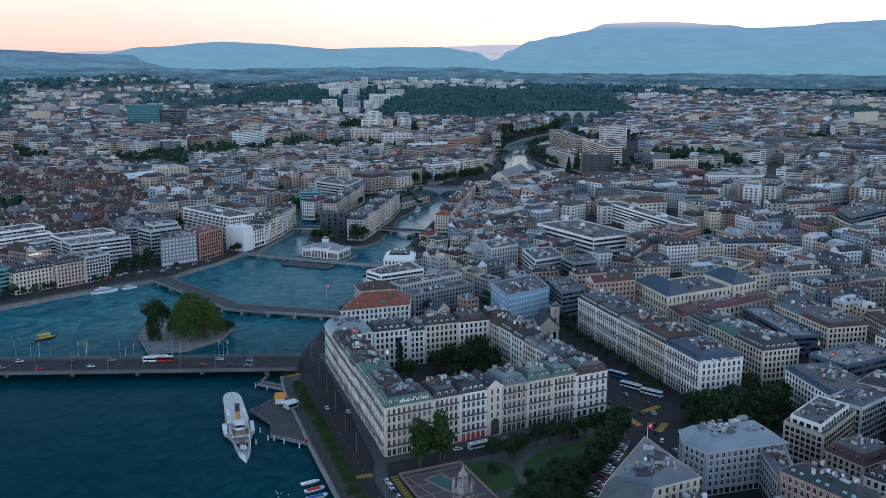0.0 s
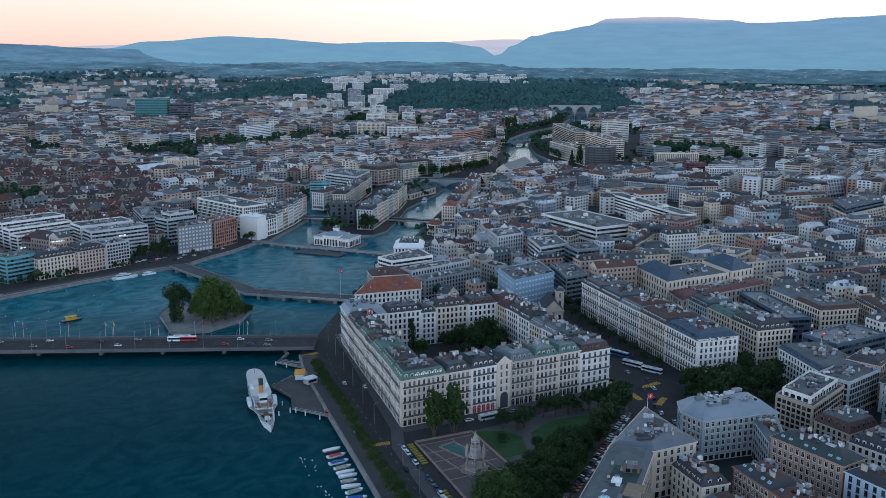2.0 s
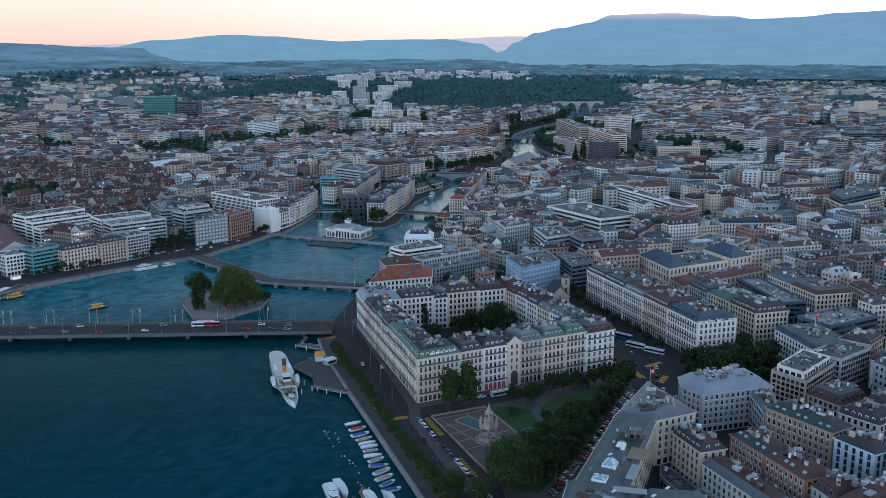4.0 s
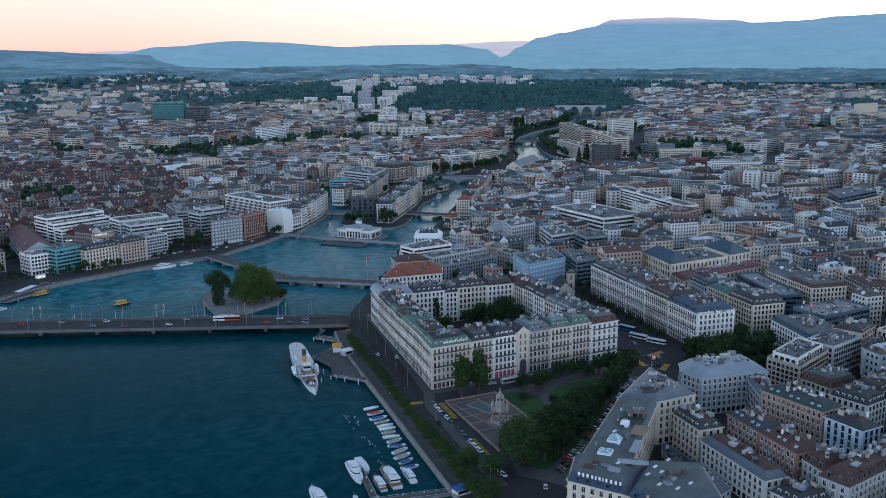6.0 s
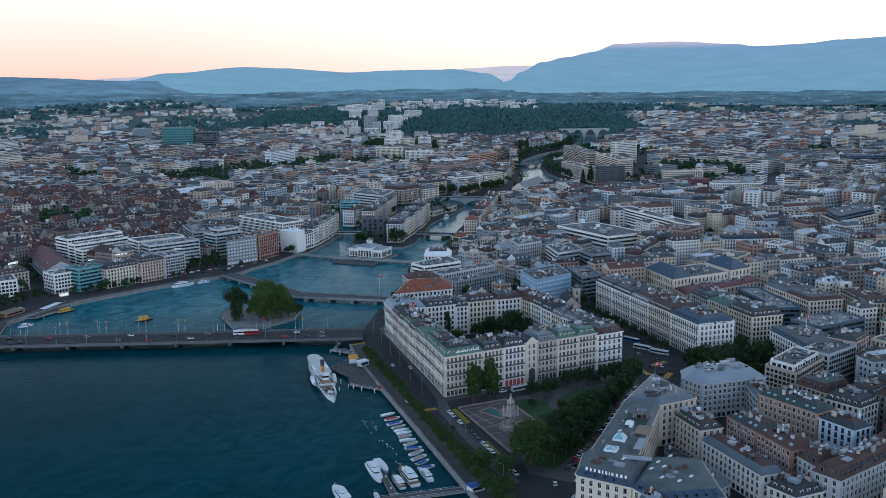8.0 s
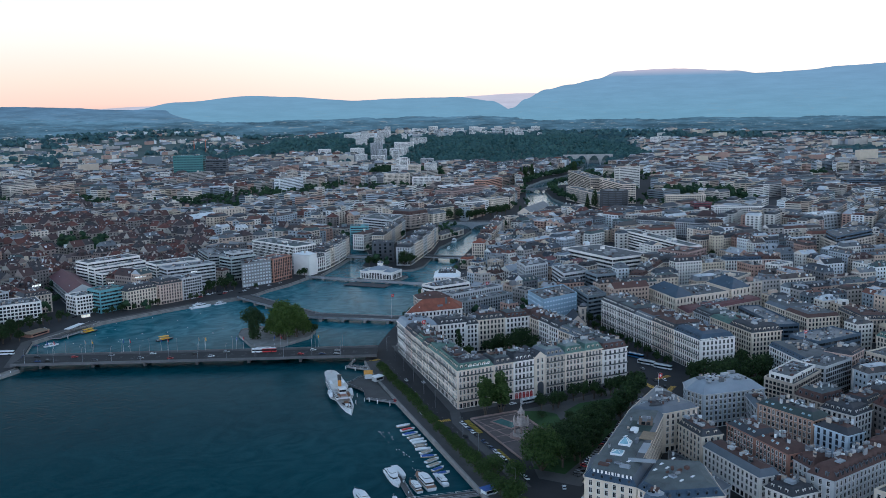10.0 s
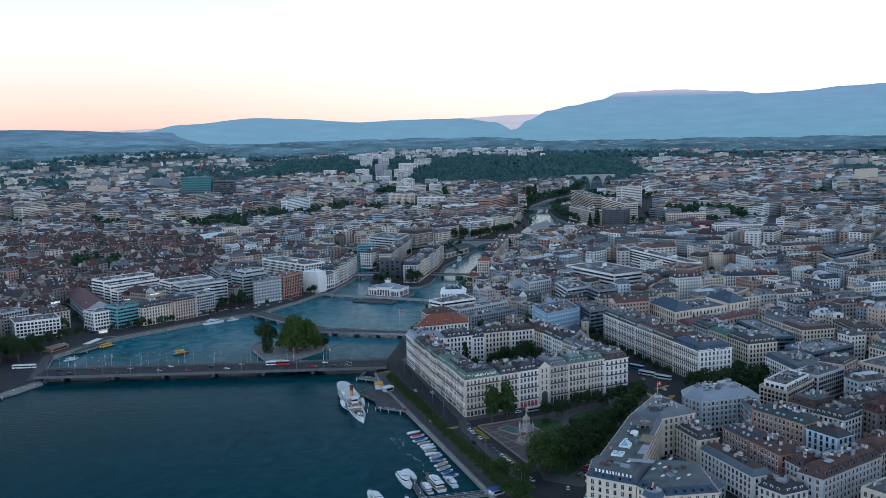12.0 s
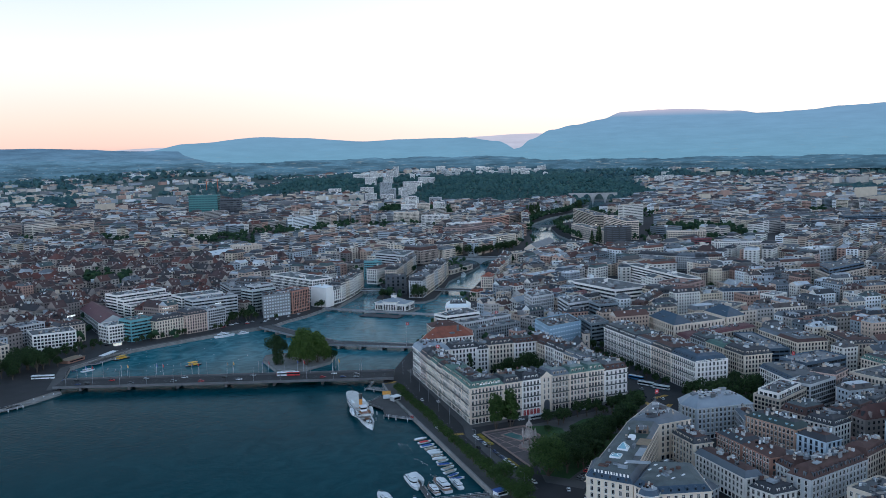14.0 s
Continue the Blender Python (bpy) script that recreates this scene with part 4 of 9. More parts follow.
# ---------------------------------------------------------------- right bank, near
G2 = "houses of the right bank"
terrace((201, 130), (177, -13), 26, (26, 28, 26, 30, 33), (22, 22, 22, 22.5, 22.5), 6, (WHITE, WHITE, WHITE, STONE, WHITE), (SLATE, SLATE, ZINC, SLATE, BLUER), "arcaded house of the long row", G2, arcade=True, bay=2.7, height=4.8, fronts=(0,), chimneys=8, balcony=1)
house("white corner front of the long row", [(177, -13.2), (203, -17.6), (203.2, -16.6), (177.2, -12.2)], 22.5, 6, WHITE, BLUER, "flat", 1, fronts=[0], bay=3.0, group=G2, chimneys=0, roof_boxes=1)
house("pale stone palace wing with blue slate pavilion roof", [(256, 104), (277, 106), (286, 150), (267, 152)], 22, 4, CREAM, BLUER, "hip", 7, fronts=[0, 3], bay=4.0, group=G2, solo=False, category="palace", chimneys=0, wide=1.4)
house("pale stone palace range with flat roof and balustrade", [(277.5, 109), (320, 110), (326, 148), (286, 149)], 20, 4, CREAM, GRAVEL, "flat", 1, fronts=[0], bay=4.2, group=G2, category="palace", wide=1.4, chimneys=0, roof_boxes=4, solo=False)
house("pale stone palace wing with blue slate pavilion roof", [(320.5, 108), (344, 110), (351, 148), (327, 146)], 22, 4, CREAM, BLUER, "hip", 7, fronts=[0, 1], bay=4.0, group=G2, solo=False, category="palace", chimneys=0, wide=1.4)
house("beige stone hall with low red-brown roof", [(250, 82), (338, 91), (340, 106.5), (257, 102.5)], 14.5, 3, BEIGE, REDMETAL, "mansard", 2.6, fronts=[0, 3], bay=4.6, group=G2, solo=False, dormers=False, chimneys=1, roof_boxes=3, deck=REDMETAL)
house("grey town house with slate roof", quad((242, 67), (236.5, 43), 22), 20, 6, GREYW, SLATE, "mansard", 4.5, fronts=[0], group=G2, solo=False)
house("cream town house with pale green metal roof", quad((236.4, 42.6), (231.2, 17.4), 24), 21, 6, CREAM, COPPER, "mansard", 3.2, fronts=[0], group=G2, solo=False, dormers=False)
house("cream corner house with slate mansard", quad((231, 17), (226, -10), 24), 21, 6, CREAM, SLATE, "mansard", 5.2, fronts=[0, 1], group=G2, solo=False, balcony=1)
house("low glazed office with pale flat roof", quad((303, 82), (280, 18), 17), 14, 4, BLUEW, ZINC, "flat", 1, fronts=[0, 1], group=G2, ribbon=True, bay=3.4, solo=False)
terrace((318, 68), (304, 12), 28, (28, 28), 18, 5, (CREAM, CREAM), (ZINC, BROWNT), "town house", G2, ("mansard",), fronts=(0, 1), height=3.4, dormers=False, solo=False)
house("beige town house with slate roof", quad((348, 22), (333, -12), 24), 18, 5, BEIGE, SLATE, "mansard", 4.0, fronts=[0, 1], group=G2, solo=False)
house("white stone office with blue glazed attic", quad((222, -30), (209, -72), 27), 17, 5, WHITE, BLUER, "mansard", 4.2, fronts=[0, 1], group=G2, solo=False, bay=3.0, inset=1.4)
house("glass office block with steel roof terrace", quad((250, -46), (294, -44), 24), 19, 5, BLUEW, ZINC, "flat", 1, fronts=[0, 3], group=G2, ribbon=True, bay=3.0, solo=False)
house("brown-balconied flats with recessed roof storey", [(162, -84), (164.5, -104.6), (202, -91), (199.5, -70)], 17.5, 6, BEIGE, GRAVEL, "flat", 1, fronts=[0, 1], group=G2, solo=False, bay=2.6, wide=1.9, balcony=1, frame=mat("red_brown_window_frame", (0.12, 0.05, 0.04), grain=3))
house("recessed white roof storey", [(165, -85), (167, -100.5), (199, -89), (197, -73)], 20.5, 7, WHITE, GRAVEL, "flat", 1, fronts=[0, 1], group=G2, bay=3.6, wide=2.4, solo=False)
house("office with dark glazed grid front", quad((203, -93), (234, -86.5), 18), 19.5, 6, GREYW, GRAVEL, "flat", 1, fronts=[0], group=G2, bay=2.4, wide=1.9, tall=0.7, solo=False)
house("pinkish plaster house with a row of roof lights", quad((234.4, -86), (254, -79), 17), 21.5, 6, PINK, SLATE, "mansard", 3.0, fronts=[0], group=G2, solo=False)
house("white house with slate mansard and roof lights", quad((229, -101), (249, -97), 9), 16, 5, WHITE, SLATE, "mansard", 4.0, fronts=[0], group=G2, solo=False)
house("cream flat-roofed house with plain windows", [(257, -78), (259, -104), (300, -96), (297, -74)], 18.5, 5, CREAM, GRAVEL, "flat", 1, fronts=[0, 1], group=G2, solo=False)
house("stone house with green copper roof", quad((302, -50), (299, -82), 22), 18, 5, STONE, COPPER, "mansard", 4.5, fronts=[0], group=G2, solo=False)
house("pale grey block with broad zinc mansard", [(103.5, -97), (141.7, -104.3), (146, -83), (110, -73), (102.3, -84)], 19.5, 6, mat("light_grey_render", (0.42, 0.45, 0.47), grain=8, amount=0.08), LIGHTZINC, "mansard", 5.6, fronts=[0, 4], group=G2, bay=2.9, trim=GREYW, inset=5.0, dormers=False, deck=LIGHTZINC)
house("narrow pale stair wing with glazed roof", [(117, -123), (126, -123.5), (140.5, -104.9), (129, -102.4)], 17, 5, GREYW, ZINC, "mansard", 3, fronts=[0, 3], group=G2, bay=2.6, dormers=False, solo=False)
house("pink stone tenement with dark green roof", quad((115, -125.5), (118, -160), 14), 21, 6, mat("orange_brown_stone", (0.47, 0.29, 0.20), grain=7, amount=0.16), mat("dark_green_slate", (0.038, 0.055, 0.050), rough=0.7, grain=5, amount=0.3), "mansard", 3.8, fronts=[0], group=G2, bay=2.7, balcony=0, inset=3.6, dormers=False, chimneys=4, deck=SLATE)
house("pale blue tenement with slate roof", quad((116.6, -162), (117.2, -181.5), 12), 20, 6, mat("pale_blue_plaster", (0.66, 0.74, 0.80), grain=8, amount=0.08), SLATE, "mansard", 3.6, fronts=[0, 1], group=G2, bay=3.4, wide=1.25, inset=3.2, dormers=False, frame=mat("blue_shutter_frame", (0.10, 0.14, 0.20), grain=3))
house("brown brick tenement with grey-brown roof", quad((81.5, -138), (78.4, -160), 15), 19.5, 6, BRICK, SLATE, "mansard", 3.4, fronts=[0, 3], group=G2, bay=2.6, inset=3.4, dormers=False, chimneys=3, deck=BROWNT)
house("brown brick tenement with brown tiled roof", quad((78.3, -160.3), (75, -184), 15), 19.5, 6, BRICK, BROWNT, "mansard", 3.4, fronts=[0], group=G2, bay=2.6, inset=3.4, dormers=False, chimneys=3, deck=BROWNT)
house("grey stone wing with brown mansard and dormers", quad((78, -184.5), (75.4, -198), 14), 17, 5, GREYW, BROWNT, "mansard", 6.0, fronts=[0], group=G2, bay=3.2, chimneys=2, inset=3.0, deck=BROWNT)
house("grey stone corner house with brown mansard and dormers", quad((73.1, -211.6), (121.4, -204), 13), 17, 5, GREYW, BROWNT, "mansard", 6.0, fronts=[0, 3], group=G2, bay=3.2, chimneys=3, inset=3.0, deck=BROWNT)
house("low white house with dark mansard and gabled dormers", [(54, -191), (55.5, -205), (70, -206), (68.5, -192)], 11, 3, WHITE, SLATE, "mansard", 4.4, fronts=[0, 1], group=G2, bay=3.2, deck=SLATE)
house("cream house with flat grey roof and stair hut", quad((84, -223), (87, -247), 26), 15, 4, CREAM, GRAVEL, "flat", 1, fronts=[0, 3], group=G2, bay=3.0, roof_boxes=6)
house("beige stone house with brown roof", quad((122, -203.4), (146, -197), 14), 18, 5, BEIGE, BROWNT, "mansard", 5, fronts=[0], group=G2, solo=False)
house("slim white house with long zinc roof", quad((60, -145), (54.6, -187), 11), 13.5, 4, WHITE, ZINC, "mansard", 4.2, fronts=[0, 1], group=G2, bay=3.0, dormers=False, chimneys=4)
house("cream courtyard house with slate mansard", quad((64, -122), (60.6, -143), 12), 17.5, 5, CREAM, SLATE, "mansard", 4.2, fronts=[0, 1], group=G2, bay=3.2)
house("low annexe with a rounded zinc roof in the hotel court", [(48, -150.5), (41.8, -176.5), (50.6, -173.6), (55, -150)], 5.6, 2, GREYW, ZINC, "mansard", 1.6, fronts=[3], group=G2, bay=3.4, dormers=False, inset=1.6, chimneys=0, solo=False)
house("low court building with dark glazed roofs", [(50.8, -130), (46.6, -149.5), (57, -148.6), (60, -128), (58.6, -121)], 3.2, 1, CONC, DARKW, "flat", 1, fronts=[], group=G2, chimneys=0)
house("low service wing with dark flat roof in the hotel court", [(38, -140), (22, -163), (40, -176.6), (46, -150)], 3.6, 1, CONC, SLATE, "flat", 1, fronts=[], group=G2, chimneys=0, roof_boxes=8)
house("pale hotel wing with grey metal roof ending in a point", [(46, -104), (60, -115.5), (82, -116), (88, -76)], 21.5, 6, CREAM, ZINC, "mansard", 3.2, fronts=[0, 1, 3], group=G2, bay=3.2, category="hotel", dormers=False, inset=2.6, roof_boxes=5, deck=ZINC)
house("cream hotel wing beside the park with flat grey roof", [(45.4, -104.6), (-22.4, -161.6), (-10, -178), (59, -116)], 21, 6, CREAM, BLUER, "mansard", 4.0, fronts=[0], group=G2, bay=3.2, category="hotel", dormers=False, inset=2.0, roof_boxes=2, balcony=1, deck=ROOFDECK)
house("cream hotel corner with blue-grey mansard", [(-23, -163), (-11, -183), (12, -165), (-8, -146.5)], 21, 6, CREAM, BLUER, "mansard", 4.04, fronts=[0], group=G2, bay=3.3, category="hotel", balcony=0, inset=2.4, roof_boxes=1, chimneys=0, deck=ROOFDECK)
house("cream hotel front with blue-grey mansard and turret", [(-10.8, -183.4), (-10, -198), (15, -207), (30, -178), (12.4, -165.6)], 21, 6, CREAM, BLUER, "mansard", 4.0, fronts=[0, 1], group=G2, bay=3.3, category="hotel", inset=2.4, roof_boxes=1, chimneys=0, deck=ROOFDECK)
house("beige town house with steep brown roof", quad((157, -112), (158, -130.5), 20), 15.5, 5, BEIGE, BROWNT, "mansard", 6, fronts=[0, 1], group=G2, solo=False)
house("white town house with slate roof", quad((147, -139), (150, -158), 17), 17.5, 5, WHITE, SLATE, "mansard", 4.5, fronts=[0, 1], group=G2, solo=False)
terrace((169, -150), (222, -138), 14, (18, 18, 18), 18, 5, (CREAM, WHITE, STONE), (SLATE, BROWNT, SLATE), "town house", G2, fronts=(0,), height=4.6, solo=False)

# ---------------------------------------------------------------- right bank, behind the block
G3 = "houses of the river quarter"
house("long white house with steep red tiled roof", [(54, 192), (102, 186), (112, 206), (70, 213)], 16, 4, WHITE, TILE, "hip", 8, fronts=[0, 3], group=G3, bay=3.0, chimneys=1, solo=False)
house("cream house with grey roof terrace", quad((116, 208), (170, 219), 13), 15.5, 5, CONC, ROOFDECK, "flat", 1, fronts=[0], group=G3, solo=False)
house("grey house with flat roof and ridge lights", quad((114, 226), (172, 240), 14), 18.5, 5, GREYW, GRAVEL, "flat", 1, fronts=[0], group=G3, solo=False)
house("white stepped flats with roof terraces", [(112, 258), (150, 262), (152, 292), (108, 276)], 20, 6, WHITE, GRAVEL, "flat", 1, fronts=[0, 3], group=G3, ribbon=True, solo=False)
house("stone house with brown roof on the quay", quad((84, 232), (112, 226), 20), 17, 5, BEIGE, BROWNT, "hip", 4.5, fronts=[0, 3], group=G3, lod=1)
house("white sheeted building with rounded pale roof", [(141, 318), (163, 306), (176, 330), (156, 345)], 17, 4, WHITE, WHITEP, "mansard", 4.6, fronts=[0, 3], group=G3, dormers=False, inset=4.0, chimneys=0, solo=False)
house("blue glass office block with pale reflecting windows", [(160, 154), (200, 163), (211, 201), (169, 192)], 22, 6, OFFICEBLUE, GRAVEL, "flat", 1, fronts=[0, 3], group=G3, bay=3.2, wide=2.2, tall=0.34, pane=PALEPANE, ground_floor=False, roof_boxes=3, frame=OFFICEBLUE, sill=False)
house("grey glass office with steel fins", [(201.5, 150), (222, 152), (233, 186), (214, 189)], 21, 6, STEELGLASS, GRAVEL, "flat", 1, fronts=[0, 3], group=G3, ribbon=True, bay=2.6, solo=False)
house("taller glass office set back", [(249, 203), (271, 203), (281, 226), (253, 226)], 26, 7, STEELGLASS, GRAVEL, "flat", 1, fronts=[0, 3], group=G3, ribbon=True, bay=2.6, solo=False)
house("pale grey concrete office slab", [(231, 229), (261, 233), (272, 268), (245, 270)], 25, 7, GREYW, GRAVEL, "flat", 1, fronts=[0, 3], group=G3, ribbon=True, bay=3, solo=False)
house("pale grey concrete office slab", [(222, 282), (252, 288), (262, 318), (232, 314)], 25, 7, GREYW, GRAVEL, "flat", 1, fronts=[0, 3], group=G3, bay=3, lod=1)
house("long pale store with ribbed flat roofs", [(342, 396), (345, 307), (396, 309), (392, 398)], 18, 4, WHITE, GRAVEL, "flat", 1, group=G3, ribbon=True, lod=1, roof_boxes=14)
house("long white office wing with window bands", quad((476, 462), (452, 311), 17), 21, 6, WHITE, ROOFDECK, "flat", 1, group=G3, lod=1, roof_boxes=8, ribbon=True)
terrace((500, 347), (570, 345), 18, (29, 22, 20), 20, 6, (BEIGE, CREAM, STONE), (SLATE, SLATE, SLATE), "town house", G3, lod=1, height=4.8)
house("tall beige office with glazed roof storeys", [(576, 218), (662, 238), (690, 278), (602, 264)], 26, 8, BEIGE, GRAVEL, "flat", 1, fronts=[0, 3], group=G3, lod=1, bay=3.4, wide=1.7)
house("glazed roof storeys of the tall office", [(580, 223), (658, 241), (682, 272), (606, 260)], 33, 9, BLUEW, GRAVEL, "flat", 1, group=G3, lod=1, ribbon=True, base=3)
house("dark brown drum-shaped office block", [(678 + 23 * math.cos(radians(30 * k)), 746 + 23 * math.sin(radians(30 * k))) for k in range(12)], 37, 10, BLACKP, DARKW, "flat", 1, group=G3, lod=1, pane=DARKW, ribbon=True)
house("tall slab of flats", quad((2056, 2316), (2180, 2380), 22), 34, 11, WHITE, GRAVEL, "flat", 1, lod=1, group="towers of the far town", category="tower block")
house("dark red clad office block", quad((716, 600), (740, 588), 22), 26, 7, mat("dark_red_cladding", (0.16, 0.03, 0.04), rough=0.4), GRAVEL, "flat", 1, lod=1, group=G3, ribbon=True)
house("white and glass office row", quad((718, 558), (786, 524), 18), 24, 7, WHITE, GRAVEL, "flat", 1, lod=1, group=G3, bay=3.2, wide=1.8)
house("pale square roof hall", quad((764, 412), (812, 414), 28), 24, 5, GREYW, WHITEP, "flat", 1, lod=1, group=G3)
house("wide glass office terrace", quad((1225, 752), (1330, 698), 30), 24, 7, BLUEW, GRAVEL, "flat", 1, lod=1, group=G3, ribbon=True)
house("brown-pink brick slab with brown flat roof", quad((418, 274), (455, 287), 36), 22, 7, mat("dull_rose_brick", (0.34, 0.22, 0.185), grain=7, amount=0.15), BROWNT, "flat", 1, lod=1, group=G3)
house("dark corner house with domed slate roof", quad((374, 268), (402, 262), 22), 17, 5, BEIGE, SLATE, "mansard", 6.5, lod=1, group=G3)
terrace((308, 210), (367, 253), 14, (18, 19, 18, 20), (19, 21, 20, 20), 6, (BEIGE, CREAM, PINK, CREAM), (BROWNT, SLATE, BROWNT), "town house", G3, lod=1, height=4.4)
house("large cream house with flat roof", quad((360, 194), (376, 158), 32), 18, 5, CREAM, GRAVEL, "flat", 1, lod=1, group=G3, roof_boxes=6)
terrace((436, 238), (489, 214), 14, (20, 16, 18), 18, 5, (WHITE, WHITE, PINK), (BLUER, BLUER, BROWNT), "town house", G3, lod=1, height=4.4)
house("slim white house with flat roof", quad((450, 180), (475, 185), 15), 20, 6, WHITE, GRAVEL, "flat", 1, lod=1, group=G3)
house("slab of cream flats with balconies", quad((757, 711), (814, 683), 15), 26, 8, CREAM, GRAVEL, "flat", 1, lod=1, group=G3, bay=2.8, wide=1.8)
terrace((558, 537), (598, 466), 18, (27, 27, 27), 20, 6, (GREYW, BEIGE, GREYW), (SLATE, SLATE, ZINC), "town house", G3, lod=1, height=5.0)
terrace((598, 465), (633, 449), 18, (19, 19), 20, 6, (BEIGE, CREAM), (SLATE, BROWNT), "town house", G3, lod=1, height=5.0)
terrace((738, 447), (741, 398), 22, (24, 25), 20, 6, (BEIGE, PINK), (BROWNT, SLATE), "town house", G3, lod=1, height=5.0)
house("long ribbed riverside offices with dark glass", quad((738, 972), (694, 802), 22), 22, 6, STONE, ROOFDECK, "flat", 1, lod=1, group=G3, bay=4.5, wide=3.2, tall=0.8, pane=DARKW, roof_boxes=8)
house("stepped flats with deep balconies above the river", quad((884, 1180), (802, 985), 26), 33, 10, BEIGE, GRAVEL, "flat", 1, lod=1, group=G3, ribbon=True, bay=4, roof_boxes=12)
house("stepped flats with deep balconies above the river", quad((816, 975), (766, 838), 24), 33, 10, STONE, GRAVEL, "flat", 1, lod=1, group=G3, ribbon=True, bay=4, roof_boxes=12)

house("small stone church nave with steep slate roof", quad((164, 122), (176, 116), 26), 8, 1, BEIGE, SLATE, "gable", 7, fronts=[0], group=G3, category="church", chimneys=0, bay=4, base=2.2)
house("square stone church tower with low roof", quad((178, 128), (183, 126), 5), 19, 3, BEIGE, SLATE, "hip", 2.5, fronts=[0], group=G3, category="church", chimneys=0, bay=3, base=2.2)

# ---------------------------------------------------------------- left bank
G4 = "houses of the left bank quay"
house("pale grid-fronted office with deep dark windows on the quay", quad((-242, 394), (-204, 398), 30), 16.5, 5, WHITE, GRAVEL, "flat", 1, fronts=[0, 3], group=G4, bay=3.1, wide=2.2, tall=0.66, solo=False, roof_boxes=7)
house("white office with a dark window grid on the quay corner", quad((-175, 404), (-158, 410.5), 20), 16.5, 5, WHITE, GRAVEL, "flat", 1, fronts=[0, 3], group=G4, bay=2.8, wide=1.9, tall=0.6, solo=False)
house("teal-clad office on the quay", quad((-155, 400), (-132.2, 411), 20), 20, 6, TEALW, COPPER, "flat", 1, fronts=[0, 3], group=G4, ribbon=True, bay=3.0, solo=False)
house("cream plaster house with dark mansard and roof sign on the quay", quad((-131.5, 402), (-102.5, 415), 18), 17, 5, CREAM, SLATE, "mansard", 4.5, fronts=[0], group=G4, bay=2.9, solo=False, deck=SLATE)
house("pinkish beige house with slate attic on the quay", quad((-100.5, 411), (-78, 420), 22), 18.5, 6, mat("rosy_stone", (0.56, 0.41, 0.33), grain=8, amount=0.14), SLATE, "mansard", 4.4, fronts=[0, 3], group=G4, bay=2.9, solo=False, deck=SLATE)
house("grey grid-fronted office on the quay", quad((-77.5, 420), (-57, 429), 18), 20.5, 7, GREYW, ZINC, "flat", 1, fronts=[0, 1], group=G4, bay=2.5, wide=1.9, solo=False, roof_boxes=5)
house("square grey office with pale blinds in its windows", [(-12, 451), (22, 461), (24, 488), (-5, 479)], 24, 7, mat("grey_stone_facing", (0.225, 0.215, 0.21), grain=7, amount=0.12), ROOFDECK, "flat", 1, fronts=[0, 3], group=G4, bay=3.3, wide=2.0, tall=0.5, solo=False, pane=BLINDS, roof_boxes=4)
house("red-brown stone office with tall window bays", quad((24.4, 462), (50, 480), 22), 24, 7, mat("red_brown_stone", (0.40, 0.20, 0.14), grain=6, amount=0.15), REDMETAL, "flat", 1, fronts=[0, 3], group=G4, bay=2.8, wide=1.7, tall=0.8, solo=False)
house("white sheeted house under scaffolding", [(58.4, 500.6), (70.5, 483), (82, 490), (70, 508)], 22, 5, WHITE, WHITEP, "hip", 3, fronts=[], group=G4, lod=1, pane=WHITE)
house("low white house with tall dark arches and gable", quad((84.5, 497), (98, 507.5), 14), 16, 4, WHITE, SLATE, "mansard", 3.6, fronts=[0], group=G4, bay=3.6, wide=2.0, tall=0.75, solo=False)
terrace((98.5, 508), (128, 544), 16, (16, 15, 16), (19, 21, 20), 6, (WHITE, CREAM, WHITE), (SLATE, SLATE, ZINC), "riverside house", G4, fronts=(0,), height=4.2, solo=False)
terrace((128.3, 544.4), (158, 588), 16, (18, 18, 17), (21, 20, 22), 6, (WHITE, WHITE, STONE), (SLATE, ZINC, SLATE), "riverside house", G4, fronts=(0,), height=3.6, solo=False)
house("white stepped office with roof terraces", quad((-141, 500), (-92, 520), 13), 19, 6, WHITE, GRAVEL, "flat", 1, fronts=[0, 3], group=G4, ribbon=True, bay=3.2, roof_boxes=5, solo=False)
house("middle storeys of the white stepped office", quad((-146.5, 513.5), (-92, 536), 12), 23, 7, WHITE, GRAVEL, "flat", 1, fronts=[0, 3], group=G4, ribbon=True, bay=3.2, roof_boxes=6, solo=False)
house("upper storeys of the white stepped office", quad((-151.5, 525), (-96, 548), 24), 27, 8, WHITE, GRAVEL, "flat", 1, fronts=[0, 3], group=G4, ribbon=True, bay=3.2, roof_boxes=9, solo=False)
house("white office wing with glazed roof storey", quad((-88, 500), (-40, 512), 26), 23, 7, WHITE, ROOFDECK, "flat", 1, fronts=[0, 3], group=G4, ribbon=True, bay=3.2, roof_boxes=9, solo=False)
house("long office slab banded with dark windows", quad((-84, 462), (-33, 474), 20), 24.5, 7, GREYW, ZINC, "flat", 1, fronts=[0, 1, 3], group=G4, ribbon=True, bay=3.2, roof_boxes=6, solo=False)
house("pale stepped office behind the quay", quad((-13, 489), (17, 500), 22), 25, 7, mat("green_grey_panels", (0.42, 0.45, 0.43), grain=9, amount=0.1), GRAVEL, "flat", 1, fronts=[0, 3], group=G4, ribbon=True, solo=False)
house("recessed top of the pale stepped office", quad((-9, 494), (15, 503), 15), 29, 8, GREYW, GRAVEL, "flat", 1, fronts=[0, 3], group=G4, ribbon=True, lod=1)
house("dark banded office slab along a side street", [(-32, 510), (-15, 510), (-14, 566), (-31, 566)], 26, 8, CONC, GRAVEL, "flat", 1, fronts=[0, 3], group=G4, ribbon=True, lod=1, roof_boxes=6)
